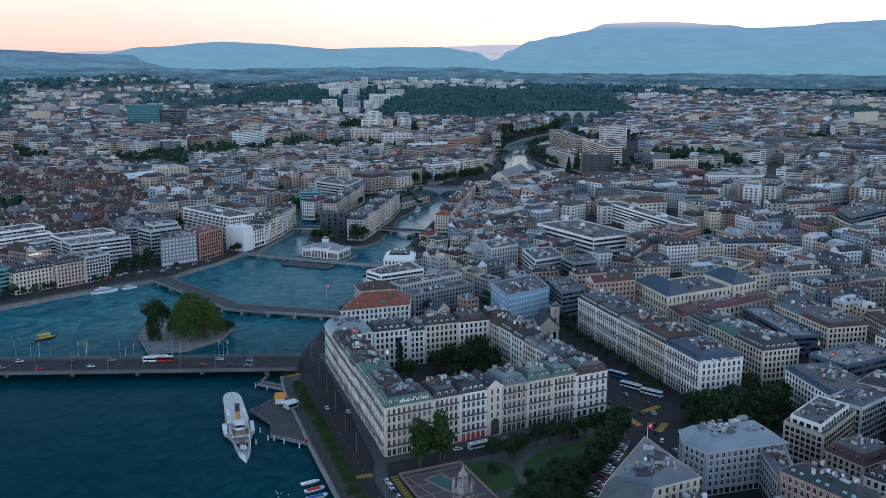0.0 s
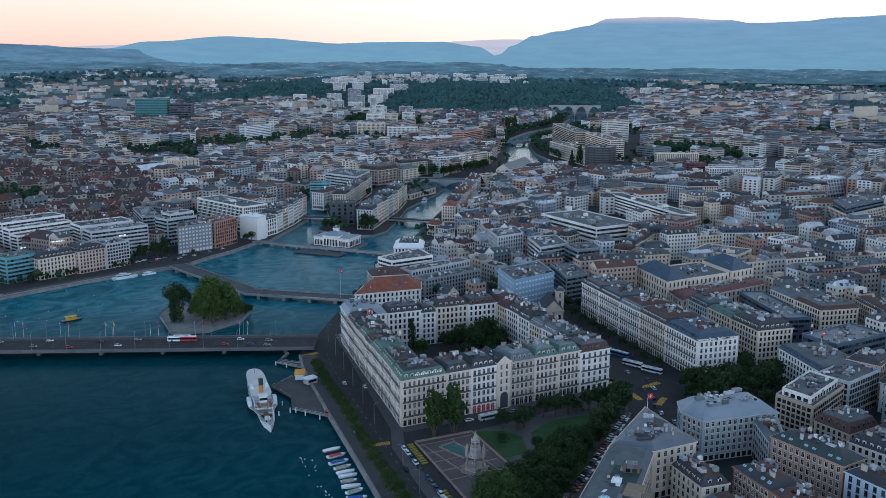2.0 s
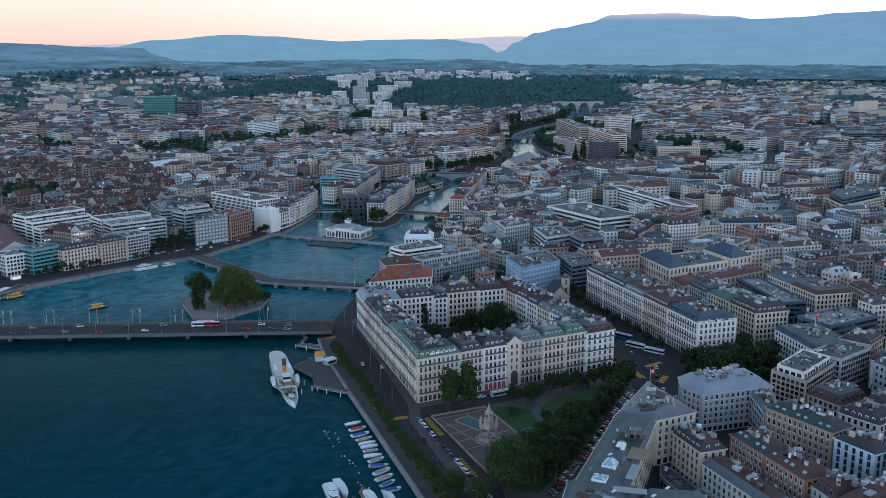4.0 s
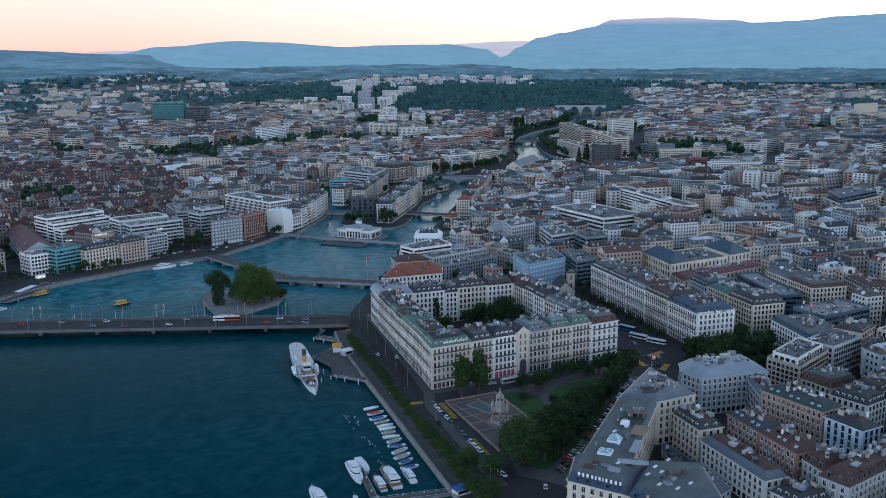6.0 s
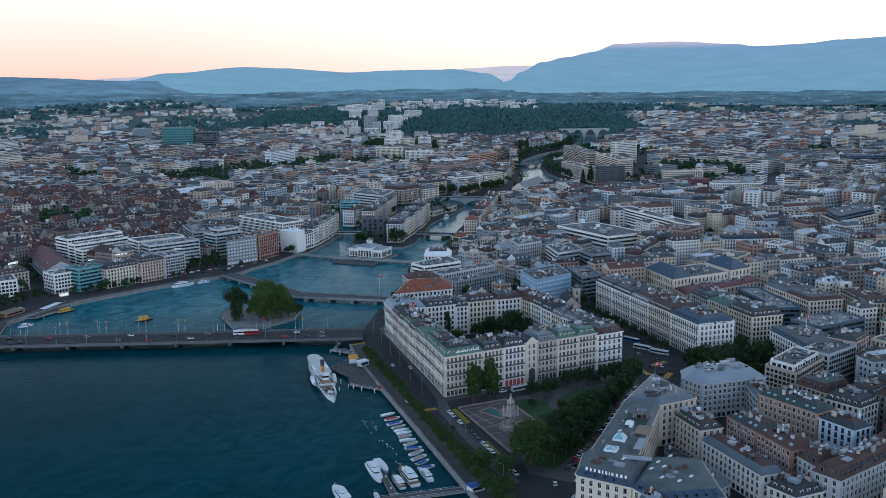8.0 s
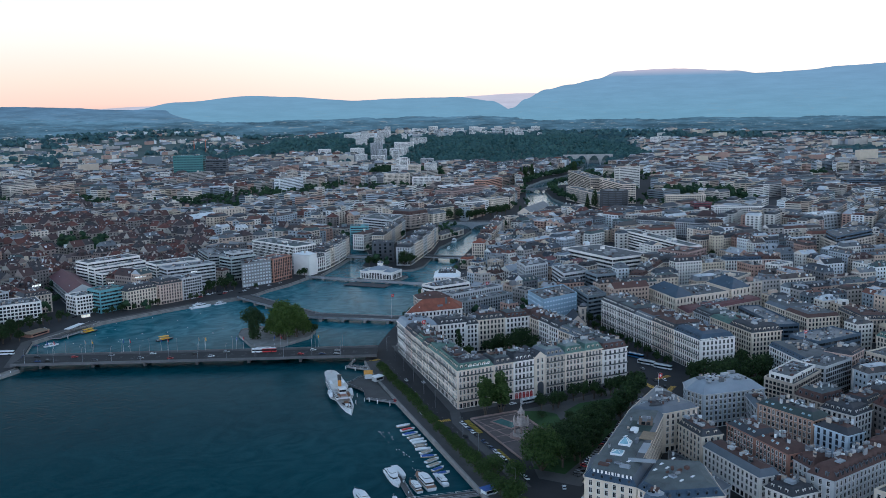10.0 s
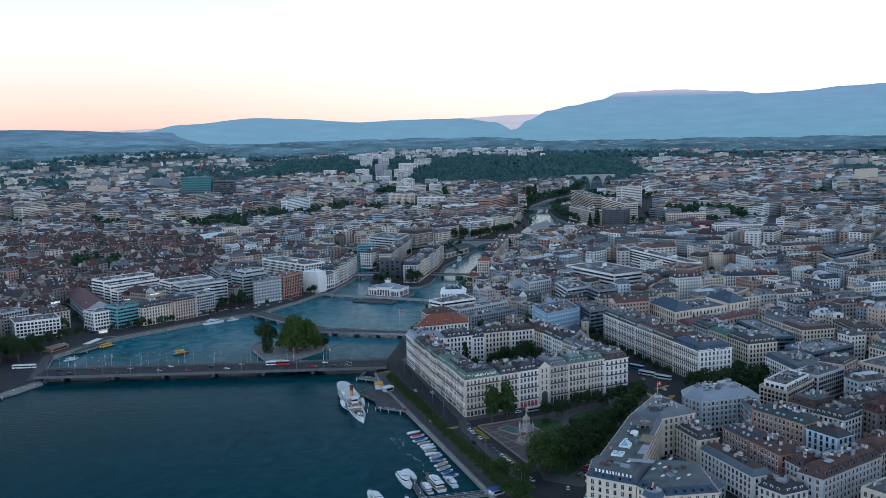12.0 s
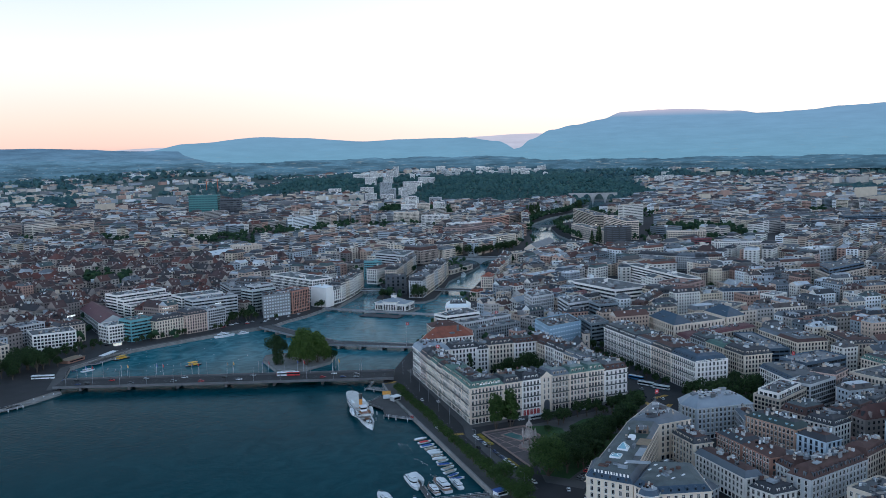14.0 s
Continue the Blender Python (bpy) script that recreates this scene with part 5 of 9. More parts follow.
house("white office with a fine window grid round a court", quad((42, 608), (69, 526), 30), 25, 7, WHITE, ROOFDECK, "flat", 1, fronts=[0, 1], group=G4, bay=2.4, wide=1.6, tall=0.72, lod=1, roof_boxes=6)
house("long hall with dark red gabled roof", [(-178, 446), (-152, 450), (-161, 556), (-187, 552)], 13, 3, GREYW, REDMETAL, "gable", 7, fronts=[0, 3], group=G4, lod=1)
house("stone house with lit ground floor", quad((-217, 424), (-193, 432), 20), 17, 5, BEIGE, SLATE, "mansard", 4.2, fronts=[0, 1], group=G4, shop=LITPANE, solo=False)
house("pale office with gridded front", quad((-300, 338), (-262, 352), 20), 18, 5, CREAM, GRAVEL, "flat", 1, fronts=[0], group=G4, bay=3.1, wide=1.9, solo=False)
house("grey office with blue glazing", quad((-262, 428), (-228, 448), 18), 19, 6, GREYW, ZINC, "flat", 1, fronts=[0, 3], group=G4, bay=2.6, wide=1.9, solo=False)
house("teal glass office by the river", quad((190, 668), (212, 658), 18), 23, 7, TEALW, GRAVEL, "flat", 1, group=G4, lod=1, ribbon=True)
house("white post-modern house with red-brown roof", quad((188, 616), (232, 648), 16), 19, 5, WHITE, BROWNT, "hip", 3, group=G4, lod=1, fronts=None)
house("large grey office with long ribbon windows", [(231, 725), (252, 671), (290, 720), (268, 768)], 26, 7, GREYW, ROOFDECK, "flat", 1, group=G4, lod=1, ribbon=True, roof_boxes=8)
house("brown-roofed barrack with domed corner", quad((308, 800), (322, 766), 40), 19, 5, mat("brown_stone", (0.36, 0.28, 0.23), grain=7, amount=0.15), BROWNT, "mansard", 7, group=G4, lod=1)
house("pale annex with grey metal roof", quad((350, 808), (364, 774), 30), 17, 5, CREAM, ZINC, "mansard", 4, group=G4, lod=1)
house("yellow-cream house with rows of dark windows", quad((386, 824), (432, 836), 18), 19, 6, mat("yellow_cream_plaster", (0.66, 0.53, 0.36), grain=8, amount=0.12), SLATE, "mansard", 4, group=G4, lod=1)
house("white curved office with dark window bands", quad((458, 856), (512, 866), 22), 20, 6, WHITE, GRAVEL, "flat", 1, group=G4, lod=1, bay=2.8, wide=2.0, tall=0.55, roof_boxes=6)
house("cream office beside the curved one", quad((520, 872), (566, 892), 20), 20, 6, CREAM, GRAVEL, "flat", 1, group=G4, lod=1, bay=2.8, wide=1.9, roof_boxes=5)
house("long brown-pink brick slab with dark flat roof", quad((511, 992), (619, 1050), 40), 24, 7, mat("rosy_brick", (0.40, 0.27, 0.23), grain=9, amount=0.12), BROWNT, "flat", 1, group=G4, lod=1, bay=2.8)
house("orange-pink office block with flat roof", quad((640, 1105), (704, 1150), 24), 30, 9, mat("orange_pink_cladding", (0.55, 0.28, 0.19), grain=9, amount=0.12), GRAVEL, "flat", 1, group=G4, lod=1, ribbon=True)
house("white industrial hall with flat roof", quad((560, 1120), (634, 1130), 26), 22, 4, WHITE, WHITEP, "flat", 1, group=G4, lod=1, ribbon=True, bay=5)
terrace((575, 900), (640, 985), 16, (24, 26, 26), (18, 20, 17), 6, (CREAM, BEIGE, GREYW), (SLATE, BROWNT, SLATE), "riverside house", G4, ("mansard", "hip"), lod=1)
house("large hall with white sloping roof", quad((37, 905), (84, 935), 34), 19, 5, GREYW, WHITEP, "gable", 5, group=G4, lod=1)
house("square cream stage tower", quad((86, 918), (120, 930), 34), 28, 6, BEIGE, CREAM, "flat", 1, group=G4, lod=1, bay=6)
house("pale foyer below the stage tower", quad((84, 896), (136, 912), 20), 17, 4, BEIGE, GRAVEL, "flat", 1, group=G4, lod=1)
GREENGLASS = mat("green_glass_cladding", (0.03, 0.16, 0.15), rough=0.3, grain=30, amount=0.15)
house("large green glass office block", quad((196, 1888), (262, 1856), 34), 60, 10, GREENGLASS, GREENGLASS, "flat", 1, group="towers of the far town", lod=1, ribbon=True, bay=8, pane=mat("dark_green_glass", (0.016, 0.085, 0.085), rough=0.25, grain=20, amount=0.3), category="tower block")
house("dark glass office block", quad((266, 1846), (312, 1826), 34), 50, 9, DARKW, DARKW, "flat", 1, group="towers of the far town", lod=1, ribbon=True, bay=8, category="tower block")
for words, a, b, dp, h, wall in (("slim white tower block", (690, 1625), (708, 1616), 16, 50, WHITE), ("broad white tower block", (640, 1560), (672, 1546), 18, 34, WHITE),
                                 ("broad white tower block", (684, 1560), (712, 1548), 18, 34, CREAM), ("white tower block of flats", (762, 1632), (790, 1619), 18, 32, WHITE),
                                 ("long white slab of flats", (585, 1325), (640, 1298), 16, 24, WHITE), ("pale slab of flats with balconies", (560, 1420), (612, 1396), 16, 26, CREAM)):
    house(words, quad(a, b, dp), h, int(h / 3.1), wall, GRAVEL, "flat", 1, group="towers of the far town", lod=1, category="tower block", bay=2.6, wide=1.5)

# ---------------------------------------------------------------- river island and sluice house
G5 = "houses of the river island"
terrace((192, 482), (262, 571), 17, (20, 22, 24, 22, 24), (20, 22, 21, 23, 21), 6, (GREYW, STONE, CREAM, GREYW, STONE), (SLATE, ZINC, SLATE), "island house", G5, fronts=(0,), height=4.6, lod=1)
terrace((264, 574), (300, 628), 17, (22, 20, 22), (23, 22, 20), 6, (STONE, GREYW, CREAM), (SLATE, ZINC, SLATE), "island house", G5, fronts=(0,), height=4.6, lod=1)
house("dark stone gate building on the island", [(163, 528), (187, 519), (194, 534), (170, 543)], 22, 5, DARKW, GRAVEL, "flat", 1, group=G5, lod=1, bay=6, wide=2.4)
house("grey stone wing beside the island gate", [(196, 524), (208, 519), (216, 540), (203, 545)], 18, 5, CONC, GRAVEL, "flat", 1, group=G5, lod=1, bay=3)
terrace((205, 590), (290, 712), 15, (22, 22, 22, 22, 22, 22), 20, 6, (CREAM, STONE, GREYW), (SLATE, ZINC), "island house", G5, lod=1, height=4.4)


terrace((416, 680), (276, 490), 15, (20, 18, 22, 19, 21, 20, 18, 22, 20, 20), (17, 19, 16, 18, 17), 5, (CREAM, GREYW, WHITE, STONE, BEIGE, CREAM), (SLATE, BROWNT, ZINC, SLATE, TILE), "riverside house", G5, ("mansard", "hip", "mansard", "gable"), lod=1, height=4.4)
terrace((632, 788), (432, 690), 16, (22, 20, 24, 22, 20, 22, 24, 22, 22), (13, 15, 12, 16, 14), 4, (WHITE, CREAM, WHITE, STONE, BEIGE), (SLATE, GRAVEL, ZINC, SLATE), "riverside house", G5, ("flat", "hip", "flat", "mansard"), lod=1, height=3.6)


terrace((742, 1130), (835, 1290), 15, (26, 26, 26, 26, 26, 26), (18, 20, 17, 21), 6, (CREAM, WHITE, STONE), (SLATE, GRAVEL), "riverside house", G5, ("mansard", "flat"), lod=1, height=4.4)


def sluice_house():
    """A low white neoclassical waterworks in the river, with a small lantern on its roof."""
    a, d = Vector((113, 440)), Vector((23, -28)).normalized()
    n = Vector((-d.y, d.x))
    def at(x, y):
        p = a + d * x + n * y
        return (p.x, p.y)
    base = MB()
    base.prism([at(-4, -5), at(42, -5), at(42, 30), at(-4, 30)], -3, 2.4, QUAY, PAVING)
    base.prism([at(-3, -32), at(45, -32), at(45, -15), at(-3, -15)], 0.5, 1.0, DARKW, PAVING, True)
    for k in range(7):
        base.tube((*at(-1 + 7.4 * k, -31), -3), (*at(-1 + 7.4 * k, -31), 1.6), 0.3, 0.3, DARKW, 6)
    tagged(new("sluice_platform", base.mesh("sluice_platform")), "stone platform of the sluice in the river", "platform", kind="structure")
    kw = dict(base=2.4, wall=WHITE, roof=LIGHTZINC, chimneys=0, dormers=False, group=G5, category="waterworks", z_low=2.3)
    main = house("white neoclassical waterworks with arched windows", [at(0, 0), at(38, 0), at(38, 23), at(0, 23)], 8.2, 1, style="hip", height=3.0, fronts=[], **kw)
    centre = house("raised centre of the white waterworks", [at(10.5, -1.2), at(27.5, -1.2), at(27.5, 20), at(10.5, 20)], 10.0, 1, style="hip", height=4.0, fronts=[], **kw)
    house("small white roof lantern of the waterworks", [at(16.8, 8), at(21.2, 8), at(21.2, 12.4), at(16.8, 12.4)], 16.0, 1, style="hip", height=1.4, fronts=[], **kw)
    lights = MB()
    lights.ring([(x, -0.10, z) for x, z in arch(2.0, 4.6, 8)], [(x, -0.22, z) for x, z in arch(2.0, 4.6, 8)], FRAME)
    lights.ring([(x, -0.22, z) for x, z in arch(2.0, 4.6, 8)], [(x, -0.22, z) for x, z in arch(1.4, 4.2, 8)], FRAME)
    lights.poly([(x, -0.12, z) for x, z in arch(1.4, 4.2, 8)], PANE)
    me = lights.mesh("arched_window")
    turn = math.degrees(math.atan2(d.y, d.x))
    def pane_at(owner, x, y, facing):
        p = Vector((*at(x, y), 5.2)) - owner.matrix_basis.translation
        part("arched_window", me, owner, at=pose(p.x, p.y, p.z, 0, 0, turn + facing))
    for x in (2.2, 5.3, 8.4, 29.6, 32.7, 35.8):
        pane_at(main, x, 0, 0)
    for x in (12.4, 15.7, 19, 22.3, 25.6):
        pane_at(centre, x, -1.2, 0)
    for y in (3, 7.2, 11.5, 15.8, 20):
        pane_at(main, 38, y, 90)
        pane_at(main, 0, y, -90)


sluice_house()

PARKS = ([(876, 850), (966, 760), (1020, 800), (1040, 900), (930, 930)], [(-161, 776), (-106, 745), (-101, 844), (-148, 881)], [(657, 1736), (778, 1565), (861, 1730), (730, 1875)])      # small parks between the houses
OPEN += [list(p) for p in PARKS]
OPEN += [
    [(-262, 326), (-214, 346), (-172, 402), (-182, 426), (-244, 398), (-276, 346)],
    [(226, -12), (300, -12), (305, 70), (250, 80)],
    [(214, -30), (300, -44), (296, -90), (210, -80)],
    [(185, -46), (242, -46), (242, -12), (205, -12)],
    [(-90, 426), (-48, 426), (-48, 448), (-90, 441)],
    [(-50, 442), (-15, 442), (-15, 472), (-50, 474)],
    [(76, -120), (114, -118), (113, -190), (70, -190)],
    [(640, 745), (715, 715), (765, 790), (690, 812)],
    [(-60, -120), (-25, -163), (46, -104), (90, -76), (90, -120), (176, -95), (176, -13), (201, 130), (150, 150), (126, 0), (-5, 0)],
    [(126, 0), (150, 150), (201, 130), (177, -13)],
    [(0, 0), (126, 0), (146, 160), (38, 186)],
    [(-80, -300), (-30, -165), (-10, -200), (20, -215), (30, -300)],
    [(60, -118), (40, -210), (20, -205), (0, -160)],
    [(-700, 0), (-240, 250), (-205, 345), (-300, 330)],
    [(28, 170), (60, 190), (55, 235), (60, 250), (20, 200)],
    [(30, -240), (120, -205), (135, -190), (20, -215)],
]

# ---------------------------------------------------------------- trees
TREES = {}


def leaf_crown(kind, seed, radius, low, high, lobes, leaves, size, material, shape="dome"):
    """A crown of single leaf tufts on many lobes, uneven and open."""
    rnd = random.Random(seed)
    mb = MB()
    centres = []
    for k in range(lobes):
        if shape == "column":
            t = (k + 0.5) / lobes
            centres.append((Vector((rnd.uniform(-0.35, 0.35) * radius, rnd.uniform(-0.35, 0.35) * radius, low + (high - low) * t)), radius * (0.85 - 0.5 * t * t)))
        elif shape == "ball":
            a, e = k * 2.4, math.acos(1 - 1.7 * (k + 0.5) / lobes)
            mid = (low + high) / 2
            centres.append((Vector((radius * 0.5 * math.sin(e) * math.cos(a), radius * 0.5 * math.sin(e) * math.sin(a), mid + (high - low) * 0.25 * math.cos(e))), radius * rnd.uniform(0.42, 0.52)))
        elif shape == "cone":
            t = (k + 0.5) / lobes
            a = k * 2.4
            r = radius * (1 - t) * 0.6
            centres.append((Vector((r * math.cos(a), r * math.sin(a), low + (high - low) * t)), radius * (0.62 - 0.5 * t)))
        else:
            a, e = rnd.uniform(0, 2 * math.pi), math.acos(rnd.uniform(-0.55, 1))
            r = rnd.uniform(0.45, 0.78)
            mid = (low + high) / 2
            centres.append((Vector((radius * r * math.sin(e) * math.cos(a), radius * r * math.sin(e) * math.sin(a), mid + (high - low) / 2 * r * math.cos(e))), radius * rnd.uniform(0.26, 0.42)))
    s = mb.slot(material)
    for k in range(leaves):
        c, r = centres[k % len(centres)]
        d = Vector((rnd.gauss(0, 1), rnd.gauss(0, 1), rnd.gauss(0.25, 1))).normalized()
        p = c + d * (r * rnd.uniform(0.6, 1.05))
        n = (d + Vector((rnd.gauss(0, 0.5), rnd.gauss(0, 0.5), rnd.gauss(0.3, 0.5)))).normalized()
        u = n.orthogonal().normalized()
        w = n.cross(u)
        t = rnd.uniform(0, math.pi)
        u, w = u * math.cos(t) + w * math.sin(t), w * math.cos(t) - u * math.sin(t)
        z = size * rnd.uniform(0.6, 1.25)
        i = len(mb.v)
        mb.v += [tuple(p - u * z * 0.5), tuple(p + w * z * 0.38 + n * z * 0.12), tuple(p + u * z * 0.55), tuple(p - w * z * 0.4 + n * z * 0.1)]
        mb.f.append((i, i + 1, i + 2, i + 3))
        mb.m.append(s)
    trunk = MB()
    tr = radius * 0.07 + 0.12
    trunk.tube((0, 0, -0.3), (0.1, 0, low + (high - low) * 0.25), tr, tr * 0.7, BARK, 8)
    trunk.tube((0.1, 0, low + (high - low) * 0.25), (0, 0.1, low + (high - low) * 0.8), tr * 0.7, tr * 0.2, BARK, 6)
    for k in range(5 if shape in ("dome", "ball") else 0):
        a = k * 1.26 + rnd.random()
        trunk.tube((0.1, 0, low * 0.8 + 0.12 * k), (math.cos(a) * radius * 0.6, math.sin(a) * radius * 0.6, low + (high - low) * rnd.uniform(0.35, 0.6)), tr * 0.45, tr * 0.12, BARK, 5)
    TREES.setdefault(kind, []).append((trunk.mesh("trunk"), mb.mesh("crown")))


for sd in range(3):
    leaf_crown("plane", 10 + sd, 5.0, 1.6, 8.0, 18, 1300, 0.7, LEAF, "ball")
    leaf_crown("big", 20 + sd, 9.0, 4.0, 20.0, 40, 1700, 1.28, LEAFD)
    leaf_crown("street", 30 + sd, 4.0, 2.2, 9.0, 16, 540, 0.92, LEAFD)
leaf_crown("isle", 40, 10.4, -2.0, 27.0, 84, 4600, 1.5, LEAFW)
leaf_crown("isle", 41, 9.6, -2.0, 25.5, 78, 4200, 1.5, LEAFW)
leaf_crown("bright", 45, 8.0, 3.0, 17.0, 34, 2000, 1.2, LEAF)
leaf_crown("poplar", 50, 3.0, 1.2, 19.0, 12, 800, 1.1, LEAFD, "column")
leaf_crown("oval", 52, 4.3, -2.4, 19.0, 44, 3000, 0.95, LEAF)
leaf_crown("chestnut", 53, 11.0, -1.0, 21.0, 64, 5200, 1.05, LEAF)
leaf_crown("bush", 55, 3.4, 0.2, 4.2, 14, 520, 0.65, LEAFD)
leaf_crown("fir", 60, 4.6, 2.0, 21.0, 26, 900, 1.2, LEAFD, "cone")
TREE_WORDS = {"plane": "clipped green plane tree on the promenade", "big": "large dark green park tree with a dense crown", "street": "dark green street tree", "isle": "tall light green tree on the small island",
              "bright": "broad bright green chestnut tree", "poplar": "slim dark columnar tree", "chestnut": "huge broad green chestnut by the terrace", "oval": "tall oval green tree before the hotel", "bush": "low dark green bush", "fir": "tall dark green conifer tree"}
tree_count = 0


def plant(kind, x, y, scale=1.0, z=None, group="trees"):
    global tree_count
    tree_count += 1
    rnd = random.Random(tree_count * 7 + 1)
    trunk, crown = TREES[kind][tree_count % len(TREES[kind])]
    it = thing("bush" if kind == "bush" else "tree", TREE_WORDS[kind], "bush" if kind == "bush" else "tree", (x, y, gz(x, y) if z is None else z), rnd.uniform(0, 360), group)
    it.scale = (scale * rnd.uniform(0.92, 1.08), scale * rnd.uniform(0.92, 1.08), scale * rnd.uniform(0.9, 1.1))
    part("trunk", trunk, it)
    part("crown", crown, it)


def along(points, gap, offset=0.0):
    """Evenly spaced places on a bent line, moved to its right side by offset."""
    out, rest = [], 0.0
    for a, b in zip(points, points[1:]):
        a, b = Vector(a), Vector(b)
        d = (b - a).normalized()
        k = rest
        while k < (b - a).length:
            p = a + d * k + Vector((d.y, -d.x)) * offset
            out.append((p.x, p.y, math.degrees(math.atan2(d.y, d.x))))
            k += gap
        rest = k - (b - a).length
    return out


QUAY_LINE = [(-100, -600), (-70, -300), (-47, -112), (-33.6, -22), (-26.4, 28), (-18.5, 80), (-14.3, 105), (-8.5, 128)]


def strip(name, points, inner, outer, z0, z1, material, label, category="pavement"):
    """A raised strip beside a bent line, on its right side."""
    mb = MB()
    left, right = [], []
    for k, p in enumerate(points):
        a, b = Vector(points[max(k - 1, 0)]), Vector(points[min(k + 1, len(points) - 1)])
        d = (b - a).normalized()
        n = Vector((d.y, -d.x))
        left.append(Vector(p) + n * inner)
        right.append(Vector(p) + n * outer)
    for k in range(len(points) - 1):
        mb.prism([tuple(left[k]), tuple(right[k]), tuple(right[k + 1]), tuple(left[k + 1])], z0, z1, material)
    return structure(name, mb, label, category)


strip("pavement_promenade", QUAY_LINE, 0.7, 10.5, 1.6, 2.36, PAVING, "grey paved lakeside promenade under plane trees")
strip("quay_parapet", QUAY_LINE, -0.25, 1.0, 1.4, 3.1, QUAY, "low pale stone quay parapet", "parapet")
strip("pavement_hotel_side", [(-29, -118), (-14.5, -20), (-6, 0), (26, 160)], 0.5, 6.5, 1.7, 2.36, PAVING, "grey pavement in front of the hotels")
strip("pavement_left_bank", [(-232, 242), (-217, 316), (-183, 346), (-158, 363), (-100, 385), (-60, 397), (-15, 407), (8, 428), (35, 446), (66, 475), (82, 479), (121, 529), (146, 563), (164, 590)], -8.5, -0.7, 1.6, 2.4, PAVING, "grey paved promenade of the far quay")
strip("quay_parapet_left", [ (-217, 316), (-183, 346), (-158, 363), (-100, 385), (-60, 397), (-15, 407), (8, 428), (35, 446), (66, 475), (82, 479), (121, 529), (146, 563), (164, 590)], -0.65, 0.15, 1.4, 3.0, QUAY, "low pale stone quay parapet", "parapet")
for x, y, _ in along([(-90, -520), (-60, -300), (-39.5, -112), (-26, -19), (-17.8, 28), (-10.4, 84), (-5.5, 110)], 11.2, 0):
    plant("plane", x, y, random.uniform(0.88, 1.08) * (1.06 if y < -60 else 0.86), group="plane trees of the promenade")
for x, y in ((-31, -98), (-26, -110), (-37, -128)):
    plant("plane", x, y, 1.25, group="plane trees of the promenade")

# road lines on the quay road and crossings
lines = MB()
for off, gap, length in ((17.0, 9, 2.4),):
    for x, y, a in along(QUAY_LINE[1:], gap, off):
        lines.box(x, y, 2.21, length, 0.18, 0.008, ROADPAINT, radians(a))
for x, y, a in along([(118, -3), (8, -3)], 5, 8):
    lines.box(x, y, 2.21, 2.4, 0.15, 0.008, ROADPAINT, radians(a))
structure("lane_markings", lines, "white dashed lane lines on the asphalt", "road marking")["kind"] = "stuff"


def crossing(x, y, turn, count):
    it = thing("crosswalk", "yellow striped pedestrian crossing on the asphalt", "crosswalk", (x, y, 2.21), turn, kind="structure")
    bar = MB()
    bar.box(0, 0, 0, 0.5, 3.6, 0.01, YELLOW)
    me = bar.mesh("stripe")
    for k in range(count):
        part("stripe", me, it, at=pose(k * 1.05 - count * 0.52, 0, 0))


crossing(-19, -13, -8, 14)
crossing(5, -128, 50, 9)
crossing(-2, 128, 12, 12)
crossing(130, -18, 80, 10)
crossing(138, -30, 35, 12)
crossing(150, -8, 10, 12)
crossing(131, 4, 82, 8)


# ---------------------------------------------------------------- park and monument
def slab(name, pts, z0, z1, material, label, category):
    mb = MB()
    mb.prism(pts, z0, z1, material)
    return structure(name, mb, label, category)


slab("lawn_north", [(29, -21), (42.5, -26), (47, -36), (40, -53), (25, -53)], 1.8, 2.3, GRASS, "mown green lawn of the small park", "lawn")
slab("lawn_east", [(53, -34.5), (70, -26), (98, -28), (103, -36), (86, -49), (64, -54), (47, -54)], 1.8, 2.3, GRASS, "mown green lawn of the small park", "lawn")
slab("lawn_south", [(24, -66), (50, -57), (72, -62), (48, -84), (0, -114), (-10, -100)], 1.8, 2.3, GRASS, "shaded lawn under park trees", "lawn")
slab("pavement_park", [(28, -20), (122, -12), (116, -30), (88, -64), (46, -98), (-2, -130), (-14, -112), (-6, -92)], 1.7, 2.23, PAVING, "grey gravel paths of the park", "pavement")
slab("pavement_block_front", [(-0.6, -6), (126, -6), (126, -0.1), (-0.6, -0.1)], 1.7, 2.33, PAVING, "grey pavement in front of the hotel block", "pavement")
slab("pavement_terrace", [(-2, -20), (28, -21), (24, -66), (-9, -88)], 1.7, 2.5, mat("pink_stone_paving", (0.105, 0.082, 0.076), grain=5, amount=0.3), "pinkish stone terrace round the monument", "terrace")


def basin():
    it = thing("water_basin", "rectangular stone water basin with green water", "basin", (12, -37, 2.5), -75)
    rim = MB()
    for x, y, sx, sy in ((0, -4.2, 17, 0.8), (0, 4.2, 17, 0.8), (-8.1, 0, 0.8, 7.6), (8.1, 0, 0.8, 7.6)):
        rim.box(x, y, 0, sx, sy, 0.6, PINKSTONE)
    part("rim", rim.mesh("rim"), it)
    w = MB()
    w.poly([(-7.8, -3.9, 0.35), (7.8, -3.9, 0.35), (7.8, 3.9, 0.35), (-7.8, 3.9, 0.35)], POOL)
    part("water_surface", w.mesh("water_surface"), it, "still green water")


basin()


